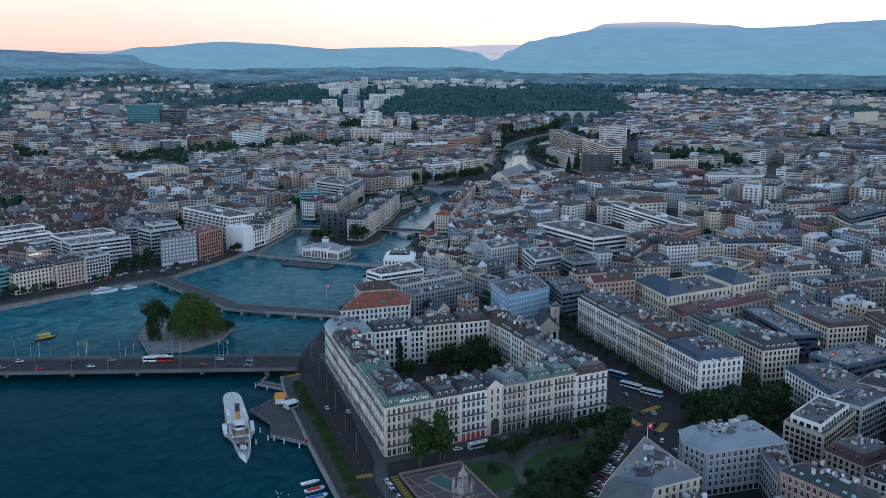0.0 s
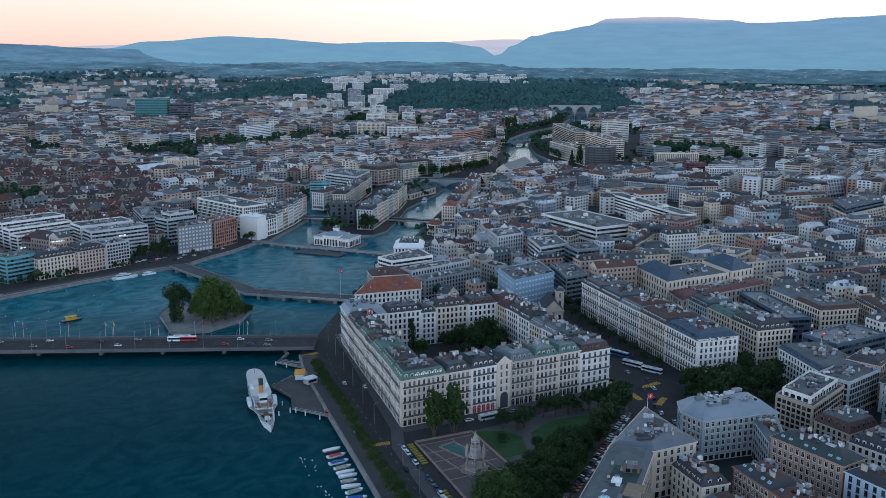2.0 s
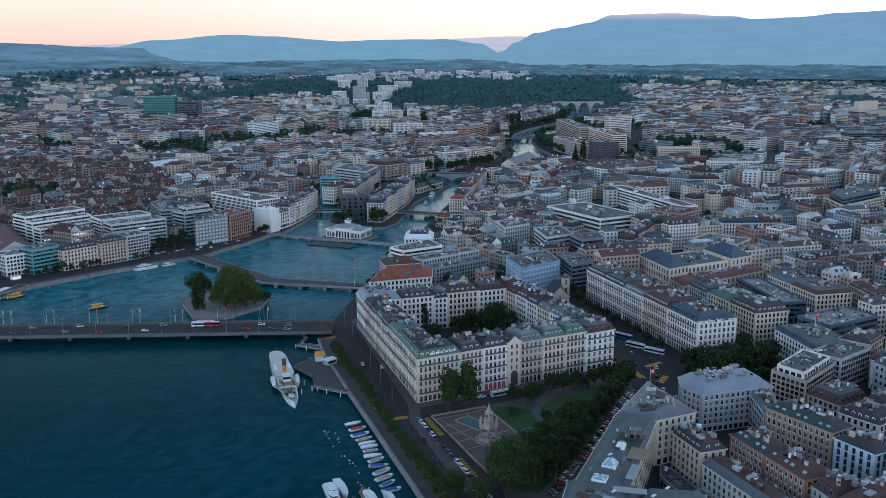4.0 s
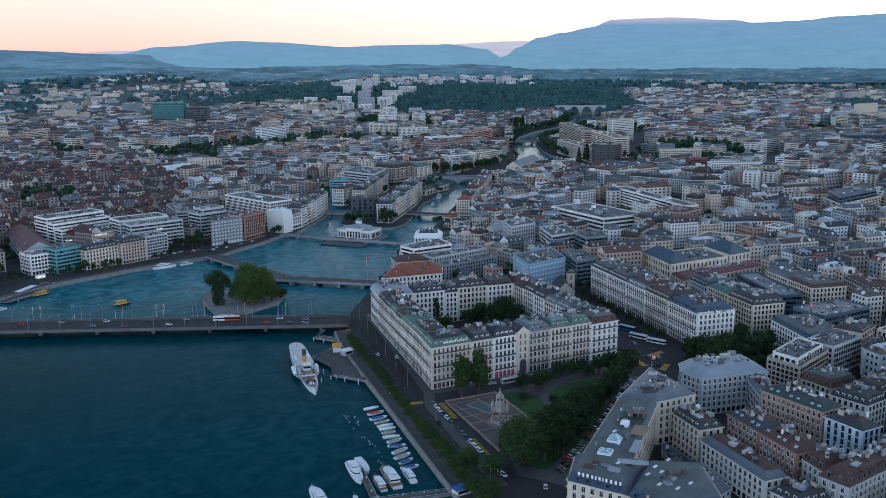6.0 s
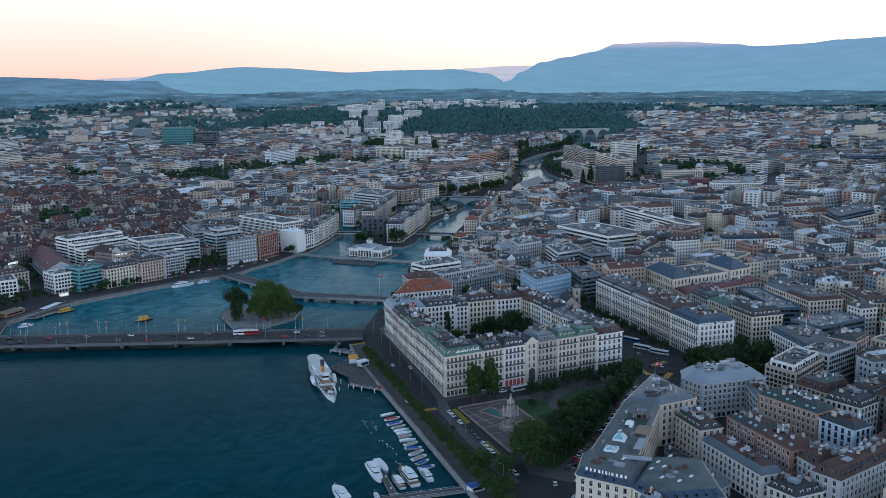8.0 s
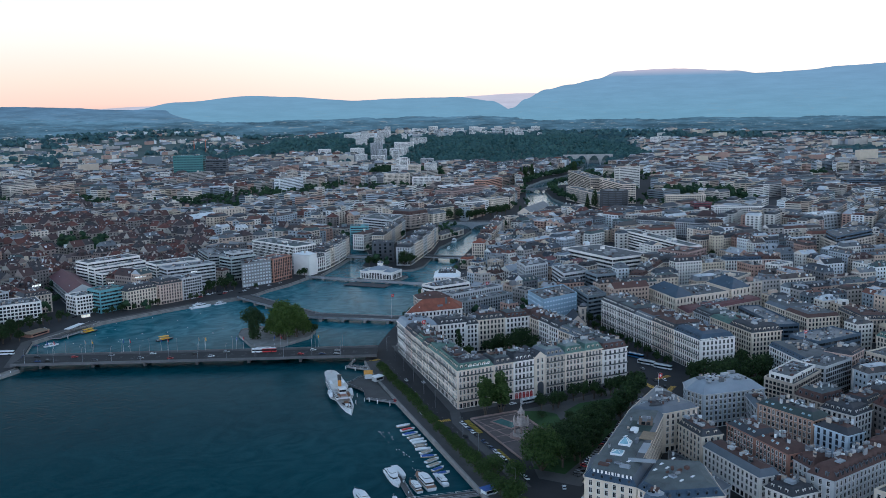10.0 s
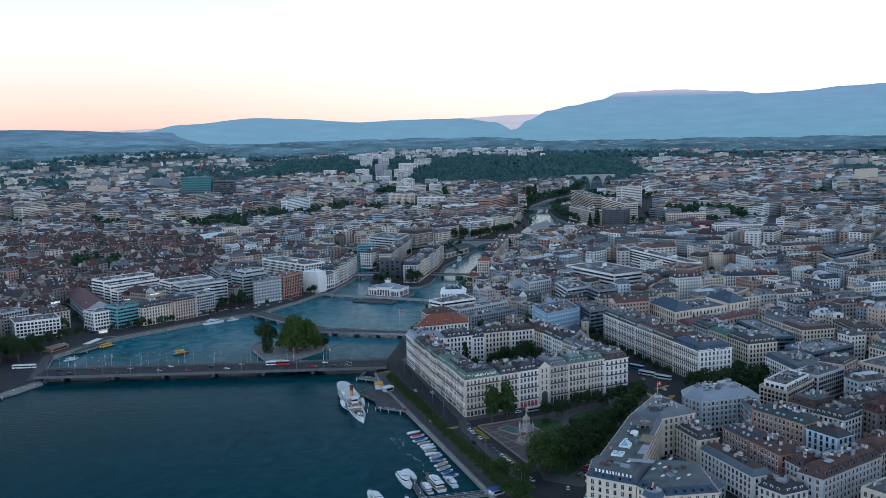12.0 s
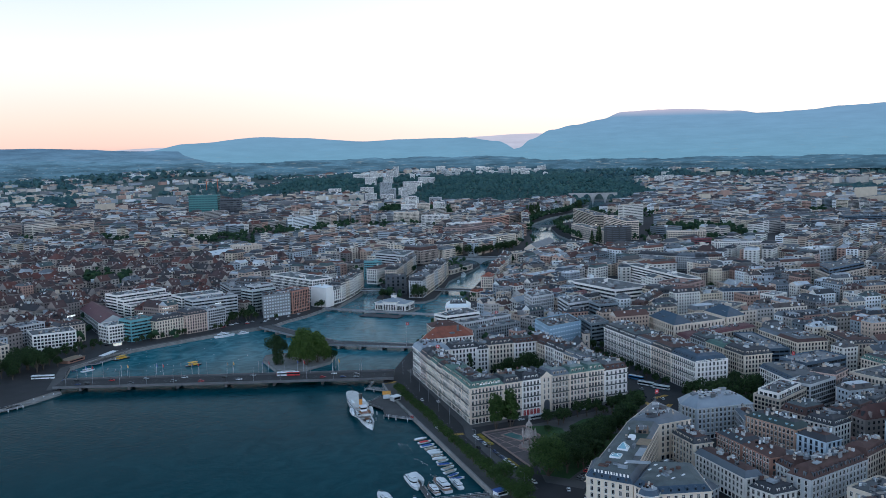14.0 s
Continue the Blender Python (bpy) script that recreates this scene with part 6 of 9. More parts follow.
def terrace_bands():
    """Pale stone bands that divide the dark terrace floor."""
    mb = MB()
    for k in range(7):
        y = -24 - k * 9.5
        x0, x1 = -2.2 - 0.10 * (-20 - y) + 1.0, 27.5 + 0.09 * (y + 21) - 1.0
        if y > -66:
            mb.box((x0 + x1) / 2, y, 2.5, x1 - x0, 0.7, 0.012, PINKSTONE)
    for x in (4, 19):
        mb.box(x - 2, -44, 2.5, 0.7, 42, 0.014, PINKSTONE, radians(5))
    structure("terrace_bands", mb, "pale stone bands in the terrace paving", "paving")["kind"] = "stuff"


terrace_bands()


def terrace_walls():
    for k, (a, b) in enumerate((((-2, -20), (-9, -88)), ((28, -21), (24, -66)), ((-2, -20), (28, -21)))):
        mb = MB()
        a, b = Vector(a), Vector(b)
        c = (a + b) / 2
        mb.box(c.x, c.y, 2.4, (b - a).length, 0.6, 1.0, PINKSTONE, math.atan2(b.y - a.y, b.x - a.x))
        structure(f"balustrade_{k + 1}", mb, "pinkish stone balustrade of the terrace", "balustrade")
    me = MB()
    me.box(0, 0, 0, 3.0, 1.5, 0.35, mat("marigold_bed", (0.30, 0.22, 0.03), rough=0.9, grain=0.6, amount=0.5))
    bed = me.mesh("flower_bed")
    for base, count in (((-5, -21), 9), ((-13, -70), 8)):
        for k in range(count):
            ob = new("flower_bed", bed)
            ob.matrix_basis = pose(base[0] - 0.35 * k, base[1] - 2.6 * k, 2.3, 0, 0, 5)
            tagged(ob, "yellow and dark patterned flower bed on the pavement", "flower bed", "flower beds")


terrace_walls()


def monument():
    """A pale gothic tomb: stepped base, six columns, open canopy, pinnacles and a spire."""
    it = thing("monument", "pale gothic stone monument with pinnacles and a spire", "monument", (9, -58, 2.5))
    def hexa(r):
        return [(r * math.cos(math.pi / 3 * k), r * math.sin(math.pi / 3 * k)) for k in range(6)]
    base = MB()
    for r, z, h in ((7.2, 0, 0.5), (6.4, 0.5, 0.5), (5.4, 1.0, 1.6), (4.9, 2.6, 0.4)):
        base.prism(hexa(r), z, z + h, PINKSTONE if z < 1 else MONU)
    part("base", base.mesh("base"), it)
    col, pin = MB(), MB()
    col.tube((0, 0, 0), (0, 0, 5.2), 0.42, 0.36, PINKSTONE, 8)
    col.box(0, 0, 5.2, 1.1, 1.1, 0.5, MONU)
    pin.box(0, 0, 0, 1.1, 1.1, 2.2, MONU)
    pin.box(0, 0, 2.2, 1.2, 1.2, 3.0, MONU, taper=0.05)
    cm, pm = col.mesh("column"), pin.mesh("pinnacle")
    for k in range(6):
        a = math.pi / 3 * k
        part("column", cm, it, at=pose(4.1 * math.cos(a), 4.1 * math.sin(a), 3.0, 0, 0, 60 * k))
        part("pinnacle", pm, it, at=pose(4.3 * math.cos(a), 4.3 * math.sin(a), 8.6, 0, 0, 60 * k))
    tomb = MB()
    tomb.box(0, 0, 3.0, 2.6, 1.5, 1.6, MONU)
    tomb.box(0, 0, 4.6, 2.8, 1.7, 0.3, MONU, taper=0.9)
    part("sarcophagus", tomb.mesh("sarcophagus"), it)
    can = MB()
    can.prism(hexa(4.8), 8.3, 9.1, MONU)
    for k in range(6):
        a, b = hexa(4.3)[k], hexa(4.3)[(k + 1) % 6]
        can.poly([(*a, 9.1), (*b, 9.1), ((a[0] + b[0]) / 2 * 0.96, (a[1] + b[1]) / 2 * 0.96, 12.6)], MONU)
    can.ring([(*p, 9.1) for p in hexa(3.2)], [(*p, 13.0) for p in hexa(2.4)], MONU, MONU)
    part("canopy", can.mesh("canopy"), it)
    lan = MB()
    for k in range(6):
        x, y = hexa(1.9)[k]
        lan.tube((x, y, 13), (x, y, 16), 0.24, 0.2, MONU, 6)
        lan.box(x, y, 16, 0.6, 0.6, 1.8, MONU, taper=0.1)
    lan.prism(hexa(2.2), 15.8, 16.4, MONU)
    part("lantern", lan.mesh("lantern"), it)
    top = MB()
    top.ring([(*p, 16.4) for p in hexa(1.7)], [(*p, 20.5) for p in hexa(0.25)], MONU, MONU)
    top.box(0, 0, 20.5, 0.5, 0.5, 1.2, METAL)
    part("spire", top.mesh("spire"), it)
    it.scale = (0.98, 0.98, 0.84)


monument()
for x, y, k, s in ((9.5, -17, "oval", 1.3), (20, -17, "oval", 1.36),
                   (-7, -104, "chestnut", 1.14), (4, -106, "big", 0.85), (8, -94, "big", 0.9), (18, -96, "big", 0.9), (26, -88, "big", 0.85), (36, -80, "bright", 0.85), (44, -72, "big", 0.85), (54, -68, "big", 0.78),
                   (22, -80, "big", 0.6), (12, -84, "big", 0.55), (33, -72, "big", 0.55), (40, -64, "big", 0.5), (34, -90, "big", 0.7), (14, -102, "big", 0.7), (50, -62, "big", 0.62), (62, -64, "big", 0.65), (28, -74, "big", 0.62), (20, -88, "big", 0.8),
                   (44, -54, "street", 0.8), (50, -56, "street", 0.75), (57, -54, "bush", 1.4), (61, -49, "street", 0.8), (68, -61, "big", 0.62), (76, -57, "street", 1.7), (85, -51, "street", 1.75), (90, -48, "street", 1.6), (72, -64, "street", 1.5), (70, -53, "bush", 1.3), (80, -49, "bush", 1.2),
                   (97, -43, "street", 1.7), (104, -37, "street", 1.65), (110, -31, "street", 1.6), (116, -25, "street", 1.5), (58, -70, "big", 0.66), (48, -79, "big", 0.7), (38, -87, "big", 0.72), (26, -97, "big", 0.75), (14, -107, "big", 0.7), (36, -37, "bush", 0.9), (62, -44, "bush", 0.8),
                   (44, -24, "street", 1.15), (49, -29, "street", 1.2), (54, -27, "street", 1.25), (58, -22, "street", 1.1), (70, -20, "street", 1.2), (76, -22, "street", 1.3), (83, -23, "street", 1.2), (90, -21, "bush", 1.3),
                   (95, -24, "street", 1.25), (102, -23, "street", 1.3), (108, -22, "street", 1.2), (114, -18, "street", 1.1), (64, -17, "bush", 1.2), (88, -16, "street", 0.9), (47, -17, "bush", 1.1)):
    plant(k, x, y, s, group="trees of the park")
for x, y, s in ((150, -40, 1.3), (156, -30, 1.4), (146, -50, 1.3), (164, -24, 1.3), (158, -44, 1.5), (172, -36, 1.4), (180, -26, 1.3), (190, -24, 1.4), (199, -26, 1.3), (208, -20, 1.4), (214, -12, 1.2), (186, -40, 1.5), (200, -40, 1.4), (196, -54, 1.4), (178, -52, 1.5), (168, -58, 1.4),
                (154, -52, 1.9), (166, -46, 1.9), (176, -42, 2.0), (188, -50, 1.9), (198, -46, 1.8), (208, -40, 1.7), (162, -34, 1.7), (150, -60, 1.2), (140, -68, 1.2), (150, -76, 1.2), (206, -60, 1.2), (208, -76, 1.2), (176, -66, 1.3)):
    plant("street", x, y, s * 1.05, group="trees of the square")
for k in range(9):
    plant("street", 186 - k * 2.2, 118 - k * 13.5, 0.95, group="street trees of the long row")
for x, y, s in ((84, 94, 1.0), (96, 90, 1.1), (104, 96, 1.05), (88, 82, 0.9), (76, 96, 0.8), (106, 84, 0.9), (98, 74, 0.9), (66, 46, 0.6), (58, 40, 0.6), (72, 66, 0.8), (88, 64, 0.75), (102, 62, 0.7)):
    plant("big", x, y, s * 0.85, group="trees of the courtyard")
plant("poplar", 57, 106, 1.0, group="trees of the courtyard")
plant("bright", 56, 90, 0.72, group="trees of the courtyard")


# ---------------------------------------------------------------- the small island by the bridge
ISLET = [(-67, 214), (-45, 207), (-18, 221), (-6, 241), (-24, 264), (-46, 277), (-59, 275), (-66, 258)]
mb = MB()
mb.prism(ISLET, -3, 1.7, QUAY, QUAY)
mb.ring([(*p, 1.7) for p in ISLET], [(*p, 2.4) for p in ISLET], QUAY)
structure("islet", mb, "small walled island of pale stone in the lake outlet", "island")
for x, y, k, s in ((-38, 223, "isle", 0.95), (-27, 227, "isle", 1.0), (-40, 236, "isle", 1.0), (-25, 240, "isle", 0.9), (-33, 246, "isle", 1.04), (-33, 231, "isle", 1.06), (-20, 230, "isle", 0.72),
                   (-53, 269, "big", 0.98), (-48, 265, "big", 0.8), (-59.6, 240, "poplar", 1.05), (-57, 235, "poplar", 1.1), (-61, 236, "poplar", 0.95), (-11, 236, "bush", 1.8), (-12, 244, "bush", 1.6), (-44, 252, "bush", 1.4)):
    plant(k, x, y, s, 1.7, group="trees of the islet")
for x, y in ((-2, 436), (-160, 396), (-152, 390), (-146, 394), (-138, 397), (-126, 398), (-118, 401), (-110, 405), (-104, 406), (-72, 414), (-66, 416), (-58, 424), (-184, 392), (-192, 384), (-200, 378), (-208, 372), (-216, 368), (-226, 366), (-236, 370), (-212, 382), (-222, 380), (-232, 382)):
    plant("street", x, y, 0.75, group="street trees of the far quay")
for x, y, s in ((-46, 446, 1.0), (-39, 453, 1.2), (-31, 449, 1.1), (-25, 458, 1.3), (-43, 462, 1.2), (-21, 447, 1.0), (-30, 464, 1.3), (-50, 440, 0.9)):
    plant("street", x, y, s, group="street trees of the far quay")
for x, y, s in ((-240, 352, 1.3), (-231, 347, 1.2), (-225, 354, 1.2), (-230, 364, 1.2), (-216, 374, 1.2), (-205, 378, 1.1), (-238, 340, 1.3), (-246, 360, 1.3), (-190, 390, 1.0)):
    plant("street", x, y, s, group="trees of the lakeside garden")
for x, y, s in ((-256, 318, 1.1), (-249, 327, 1.2), (-243, 312, 1.0), (-262, 308, 1.0), (-258, 336, 1.1), (-238, 322, 0.9), (-232, 336, 0.85), (-250, 330, 0.9), (-262, 318, 0.95), (-246, 346, 0.8), (-270, 306, 0.9), (-282, 290, 0.9), (-262, 296, 0.7), (-300, 262, 0.9), (-286, 252, 0.7), (-310, 280, 0.9), (-275, 262, 0.6), (-330, 240, 0.9), (-320, 300, 0.8), (-226, 326, 0.6)):
    plant("big", x, y, s * 0.86, group="trees of the lakeside garden")
for x, y, k, s in ((196, 141, "big", 0.5), (204, 136, "big", 0.45), (192, 150, "street", 1.3), (300, 205, "bright", 0.9), (310, 212, "bright", 0.8), (628, 400, "bright", 0.9), (640, 394, "bright", 0.8), (664, 388, "bright", 1.1), (680, 384, "bright", 1.0), (636, 410, "big", 0.8), (500, 326, "street", 1.3), (510, 320, "street", 1.3), (518, 316, "street", 1.3), (490, 331, "street", 1.2), (528, 311, "street", 1.2)):
    plant(k, x, y, s, group="trees of the town")
OPEN.append([(612, 372), (705, 372), (705, 425), (612, 425)])
OPEN.append([(480, 318), (530, 300), (536, 316), (490, 338)])


# ---------------------------------------------------------------- boats
def hull(mb, length, beam, height, material, deck, fine=0.38, stern=0.8, draught=0.4):
    """A boat's hull along +x with a pointed bow."""
    n = 10
    rings = []
    for k in range(n + 1):
        t = k / n
        w = beam / 2 * (stern + (1 - stern) * min(t / 0.3, 1)) if t < 1 - fine else beam / 2 * math.sqrt(max(1 - ((t - 1 + fine) / fine) ** 2, 0.0))
        w = max(w, 0.02)
        x = -length / 2 + length * t
        sheer = height * (1 + 0.35 * max(t - 0.55, 0) ** 2 * 4)
        rings.append((x, w, sheer))
    s, sd = mb.slot(material), mb.slot(deck)
    k0 = len(mb.v)
    for x, w, h in rings:
        mb.v += [(x, -w * 0.8, -draught), (x, -w, h), (x, w, h), (x, w * 0.8, -draught)]
    for k in range(n):
        i, j = k0 + 4 * k, k0 + 4 * k + 4
        for f, mt in (((i, j, j + 1, i + 1), s), ((i + 1, j + 1, j + 2, i + 2), sd), ((i + 2, j + 2, j + 3, i + 3), s)):
            mb.f.append(f)
            mb.m.append(mt)
    mb.f.append((k0, k0 + 1, k0 + 2, k0 + 3))
    mb.m.append(s)


def superstructure(pts, z0, z1, rim, glazed=True):
    mb = MB()
    mb.prism(pts, z0, z1, WHITEP)
    if glazed:
        h = z1 - z0
        inner = offs(pts, -0.03)
        mb.ring([(*p, z0 + h * 0.42) for p in inner], [(*p, z0 + h * 0.78) for p in inner], PANE)
    if rim:
        mb.prism(offs(pts, -rim), z1, z1 + 0.14, WHITEP)
    return mb


DECK = mat("pale_deck_planks", (0.40, 0.38, 0.35), rough=0.7, grain=2, amount=0.2)


ORANGEP = mat("orange_funnel_paint", (0.62, 0.24, 0.035), rough=0.45, grain=3, amount=0.15)


def paddle_steamer():
    it = thing("paddle_steamer", "white belle epoque paddle steamer with a black-topped orange funnel", "ship", (-50.5, 66, 0), -100)
    h = MB()
    hull(h, 77, 9.0, 2.2, WHITEP, DECK, fine=0.42, stern=0.62)
    part("hull", h.mesh("hull"), it)
    guard = [(-37, -2.6), (-28, -4.6), (-8, -5.6), (-3, -7.4), (8, -7.4), (13, -5.4), (18, -4.2), (18, 4.2), (13, 5.4), (8, 7.4), (-3, 7.4), (-8, 5.6), (-28, 4.6), (-37, 2.6)]
    md = MB()
    md.prism(guard, 2.2, 2.5, WHITEP, DECK)
    part("sponson_deck", md.mesh("sponson_deck"), it)
    part("main_deck", superstructure([(-34, -2.6), (-26, -4.2), (13, -4.4), (13, 4.4), (-26, 4.2), (-34, 2.6)], 2.5, 4.9, 0.5).mesh("main_deck"), it)
    upper = [(-37.6, -1.2), (-36.6, -2.6), (-34, -3.9), (-28, -4.8), (2, -5.3), (6, -4.4), (6, 4.4), (2, 5.3), (-28, 4.8), (-34, 3.9), (-36.6, 2.6), (-37.6, 1.2)]
    up = superstructure([(-20, -2.6), (0, -2.6), (0, 2.6), (-20, 2.6)], 5.04, 7.1, 0)
    part("saloon", up.mesh("saloon"), it)
    roof = MB()
    roof.prism(upper, 7.3, 7.5, WHITEP, mat("awning_canvas", (0.62, 0.60, 0.56), rough=0.9, grain=3, amount=0.18))
    for px in (-34, -28, -22, -16, -10, -4, 2):
        for py in (-1, 1):
            yy = py * (2.6 if px < -30 else 4.6)
            roof.tube((px, yy, 4.9), (px, yy, 7.3), 0.07, 0.07, WHITEP, 5)
    part("awning_deck", roof.mesh("awning_deck"), it, "long white awning over the upper deck")
    wh = superstructure([(7, -2.0), (11, -2.0), (11, 2.0), (7, 2.0)], 5.04, 8.6, 0.5)
    part("wheelhouse", wh.mesh("wheelhouse"), it)
    for side in (-1, 1):
        pb = MB()
        n = 9
        pts = [(2.5 + 4.6 * math.cos(math.pi * k / (n - 1)), 2.4 + 3.4 * math.sin(math.pi * k / (n - 1))) for k in range(n)]
        y0, y1 = (5.6, 7.5) if side > 0 else (-7.5, -5.6)
        pb.ring([(x, y0, z) for x, z in pts], [(x, y1, z) for x, z in pts], WHITEP, WHITEP, True)
        part("paddle_box", pb.mesh("paddle_box"), it)
    fu = MB()
    fu.tube((1, 0, 4.9), (0.5, 0, 11.2), 1.2, 1.15, ORANGEP, 14)
    funnel = part("funnel", fu.mesh("funnel"), it, "tall orange funnel")
    fu = MB()
    fu.tube((0.5, 0, 11.2), (0.1, 0, 14.6), 1.19, 1.17, BLACKP, 14)
    fu.tube((0.12, 0, 14.3), (0.1, 0, 14.7), 1.4, 1.4, BLACKP, 14)
    part("funnel_top", fu.mesh("funnel_top"), funnel, "black funnel top")
    for x, z in ((29, 14), (-30, 12)):
        m = MB()
        m.tube((x, 0, 2.3), (x - 0.6, 0, z), 0.16, 0.08, WOOD, 6)
        part("mast", m.mesh("mast"), it)
    for y in (-4.2, 4.2):
        m = MB()
        m.box(-8, y * 0.95, 7.5, 6.0, 1.4, 0.8, WHITEP, taper=0.85)
        part("lifeboat", m.mesh("lifeboat"), it)
    fore = MB()
    fore.prism([(6.2, -4.6), (14, -4.7), (18.5, -3.2), (18.5, 3.2), (14, 4.7), (6.2, 4.6)], 5.05, 5.25, WHITEP, DECK)
    for k in range(9):
        a, b = (6.2 + 1.5 * k, 4.6 if k < 5 else 4.6 - 0.34 * (k - 5)), (6.2 + 1.5 * (k + 1), 4.6 if k < 4 else 4.6 - 0.34 * (k - 4))
        for s in (-1, 1):
            fore.tube((a[0], s * a[1], 5.2), (a[0], s * a[1], 6.2), 0.05, 0.05, WHITEP, 4)
            fore.tube((a[0], s * a[1], 6.15), (min(b[0], 18.5), s * b[1], 6.15), 0.06, 0.06, WHITEP, 4)
    part("fore_upper_deck", fore.mesh("fore_upper_deck"), it, "railed white deck before the wheelhouse")
    carpet = MB()
    carpet.box(14.2, 0, 5.25, 4.2, 3.4, 0.12, BRICK)
    part("hatch_cover", carpet.mesh("hatch_cover"), it, "rust-brown hatch cover")
    for bx in (12.6, 15.0, 17.0):
        for s in (-1, 1):
            seat = MB()
            seat.box(bx, s * 3.0, 5.25, 0.5, 1.6, 0.45, WOOD)
            seat.box(bx - 0.22, s * 3.0, 5.7, 0.08, 1.6, 0.5, WOOD)
            part("bench", seat.mesh("bench"), it)
    for bx, hw in ((22.6, 2.5), (24.6, 2.1), (30.0, 1.2)):
        winch = MB()
        for s in (-1, 1):
            winch.box(bx, s * hw * 0.8, 2.25, 0.7, hw * 0.55, 0.9, BLACKP)
        part("deck_box", winch.mesh("deck_box"), it, "dark boxes on the foredeck")
    rail = MB()
    hull(rail, 77.2, 9.1, 3.0, WHITEP, WOOD, fine=0.42, stern=0.62, draught=-2.3)
    rail.f, rail.m = [f for f, m in zip(rail.f, rail.m) if m == 0], [0] * sum(1 for m in rail.m if m == 0)
    part("bulwark", rail.mesh("bulwark"), it)
    for x, l, w, material in ((27, 4, 2.6, WHITEP), (20.5, 2.4, 2.4, WOOD)):
        hatch = MB()
        hatch.box(x, 0, 2.5, l, w, 0.8, material)
        part("hatch", hatch.mesh("hatch"), it)


paddle_steamer()


def motor_yacht(x, y, turn, length, deck=WOOD, hull_paint=WHITEP, words="white motor yacht with dark cabin windows"):
    b = length * 0.25
    it = thing("motor_yacht", words, "boat", (x, y, 0), turn, "yachts at the jetty")
    h = MB()
    hull(h, length, b, length * 0.075, hull_paint, deck, fine=0.5, stern=0.9)
    part("hull", h.mesh("hull"), it)
    L = length
    z = L * 0.075
    cab = superstructure([(-L * 0.36, -b * 0.38), (L * 0.10, -b * 0.38), (L * 0.22, -b * 0.2), (L * 0.22, b * 0.2), (L * 0.10, b * 0.38), (-L * 0.36, b * 0.38)], z, z + L * 0.085, 0.25)
    part("cabin", cab.mesh("cabin"), it)
    fly = superstructure([(-L * 0.22, -b * 0.3), (L * 0.02, -b * 0.3), (L * 0.06, -b * 0.15), (L * 0.06, b * 0.15), (L * 0.02, b * 0.3), (-L * 0.22, b * 0.3)], z + L * 0.085 + 0.14, z + L * 0.13, 0.1)
    part("flybridge", fly.mesh("flybridge"), it)
    m = MB()
    m.tube((-L * 0.1, 0, z + L * 0.13), (-L * 0.16, 0, z + L * 0.22), 0.09, 0.05, WHITEP, 6)
    m.box(-L * 0.14, 0, z + L * 0.17, 0.3, b * 0.4, 0.12, WHITEP)
    part("radar_mast", m.mesh("radar_mast"), it)
    r = MB()
    r.tube((L * 0.3, -b * 0.3, z + 1.3), (L * 0.47, 0, z + 1.6), 0.04, 0.04, METAL, 4)
    r.tube((L * 0.3, b * 0.3, z + 1.3), (L * 0.47, 0, z + 1.6), 0.04, 0.04, METAL, 4)
    for t in (0.3, 0.38, 0.46):
        r.tube((L * t, 0.01, z), (L * t, 0.01, z + 1.4), 0.03, 0.03, METAL, 4)
    part("bow_rail", r.mesh("bow_rail"), it)


motor_yacht(-98, -90, 86, 22, WHITEP, words="white passenger launch with radar mast")
motor_yacht(-75, -74, -98, 21, WHITEP)
motor_yacht(-69.5, -88, 84, 15, WOOD, words="white motor yacht with varnished stern deck")
motor_yacht(-63, -85, 84, 22, WOOD, words="long white motor yacht with varnished stern deck")
motor_yacht(-55, -87, 84, 15, WHITEP)
motor_yacht(-84, -97, 80, 8, WHITEP, words="small white motor boat")
h = MB()
hull(h, 17, 4.6, 1.2, WHITEP, WHITEP, fine=0.55, stern=0.7)
h.prism([(-7, -1.6), (3, -1.7), (7, -0.4), (7, 0.4), (3, 1.7), (-7, 1.6)], 1.2, 1.6, WHITEP)
boat = thing("covered_boat", "slim white boat under a white cover", "boat", (-69, -68, 0), -96, "yachts at the jetty")
part("hull", h.mesh("hull"), boat)

COVERS = (WHITEP, RED, BLUEP, TANP, WHITEP, WHITEP, TANP, WHITEP, TANP, BLUEP, TANP, TANP, BLUEP, BLUEP)
WORDS = {"white_paint": "white", "red_paint": "red", "blue_canvas": "blue", "tan_canvas": "tan"}
for k, (x, y) in enumerate(((-38, -5), (-38.5, -12), (-40, -19), (-40.5, -25), (-41, -30), (-41.5, -34), (-43, -39), (-44, -44), (-44.5, -49), (-46, -55), (-47, -61), (-48.5, -67), (-49.5, -73), (-50.5, -79))):
    cov = COVERS[k % len(COVERS)]
    b = thing("small_boat", f"small moored boat with {WORDS[cov.name]} cover", "boat", (x, y, 0), random.uniform(-26, 16) + 6, "small boats along the quay")
    h = MB()
    L = random.uniform(6.8, 9.6)
    hull(h, L, L * 0.34, 0.75, WHITEP if k % 3 else TANP, WHITEP, fine=0.5)
    part("hull", h.mesh("hull"), b)
    c = MB()
    w = L * 0.14
    c.ring([(-L * 0.42, -w, 0.75), (L * 0.3, -w, 0.8), (L * 0.3, w, 0.8), (-L * 0.42, w, 0.75)], [(-L * 0.36, -w * 0.25, 1.35), (L * 0.16, -w * 0.2, 1.4), (L * 0.16, w * 0.2, 1.4), (-L * 0.36, w * 0.25, 1.35)], cov, cov)
    part("cover", c.mesh("cover"), b)
buoy = MB()
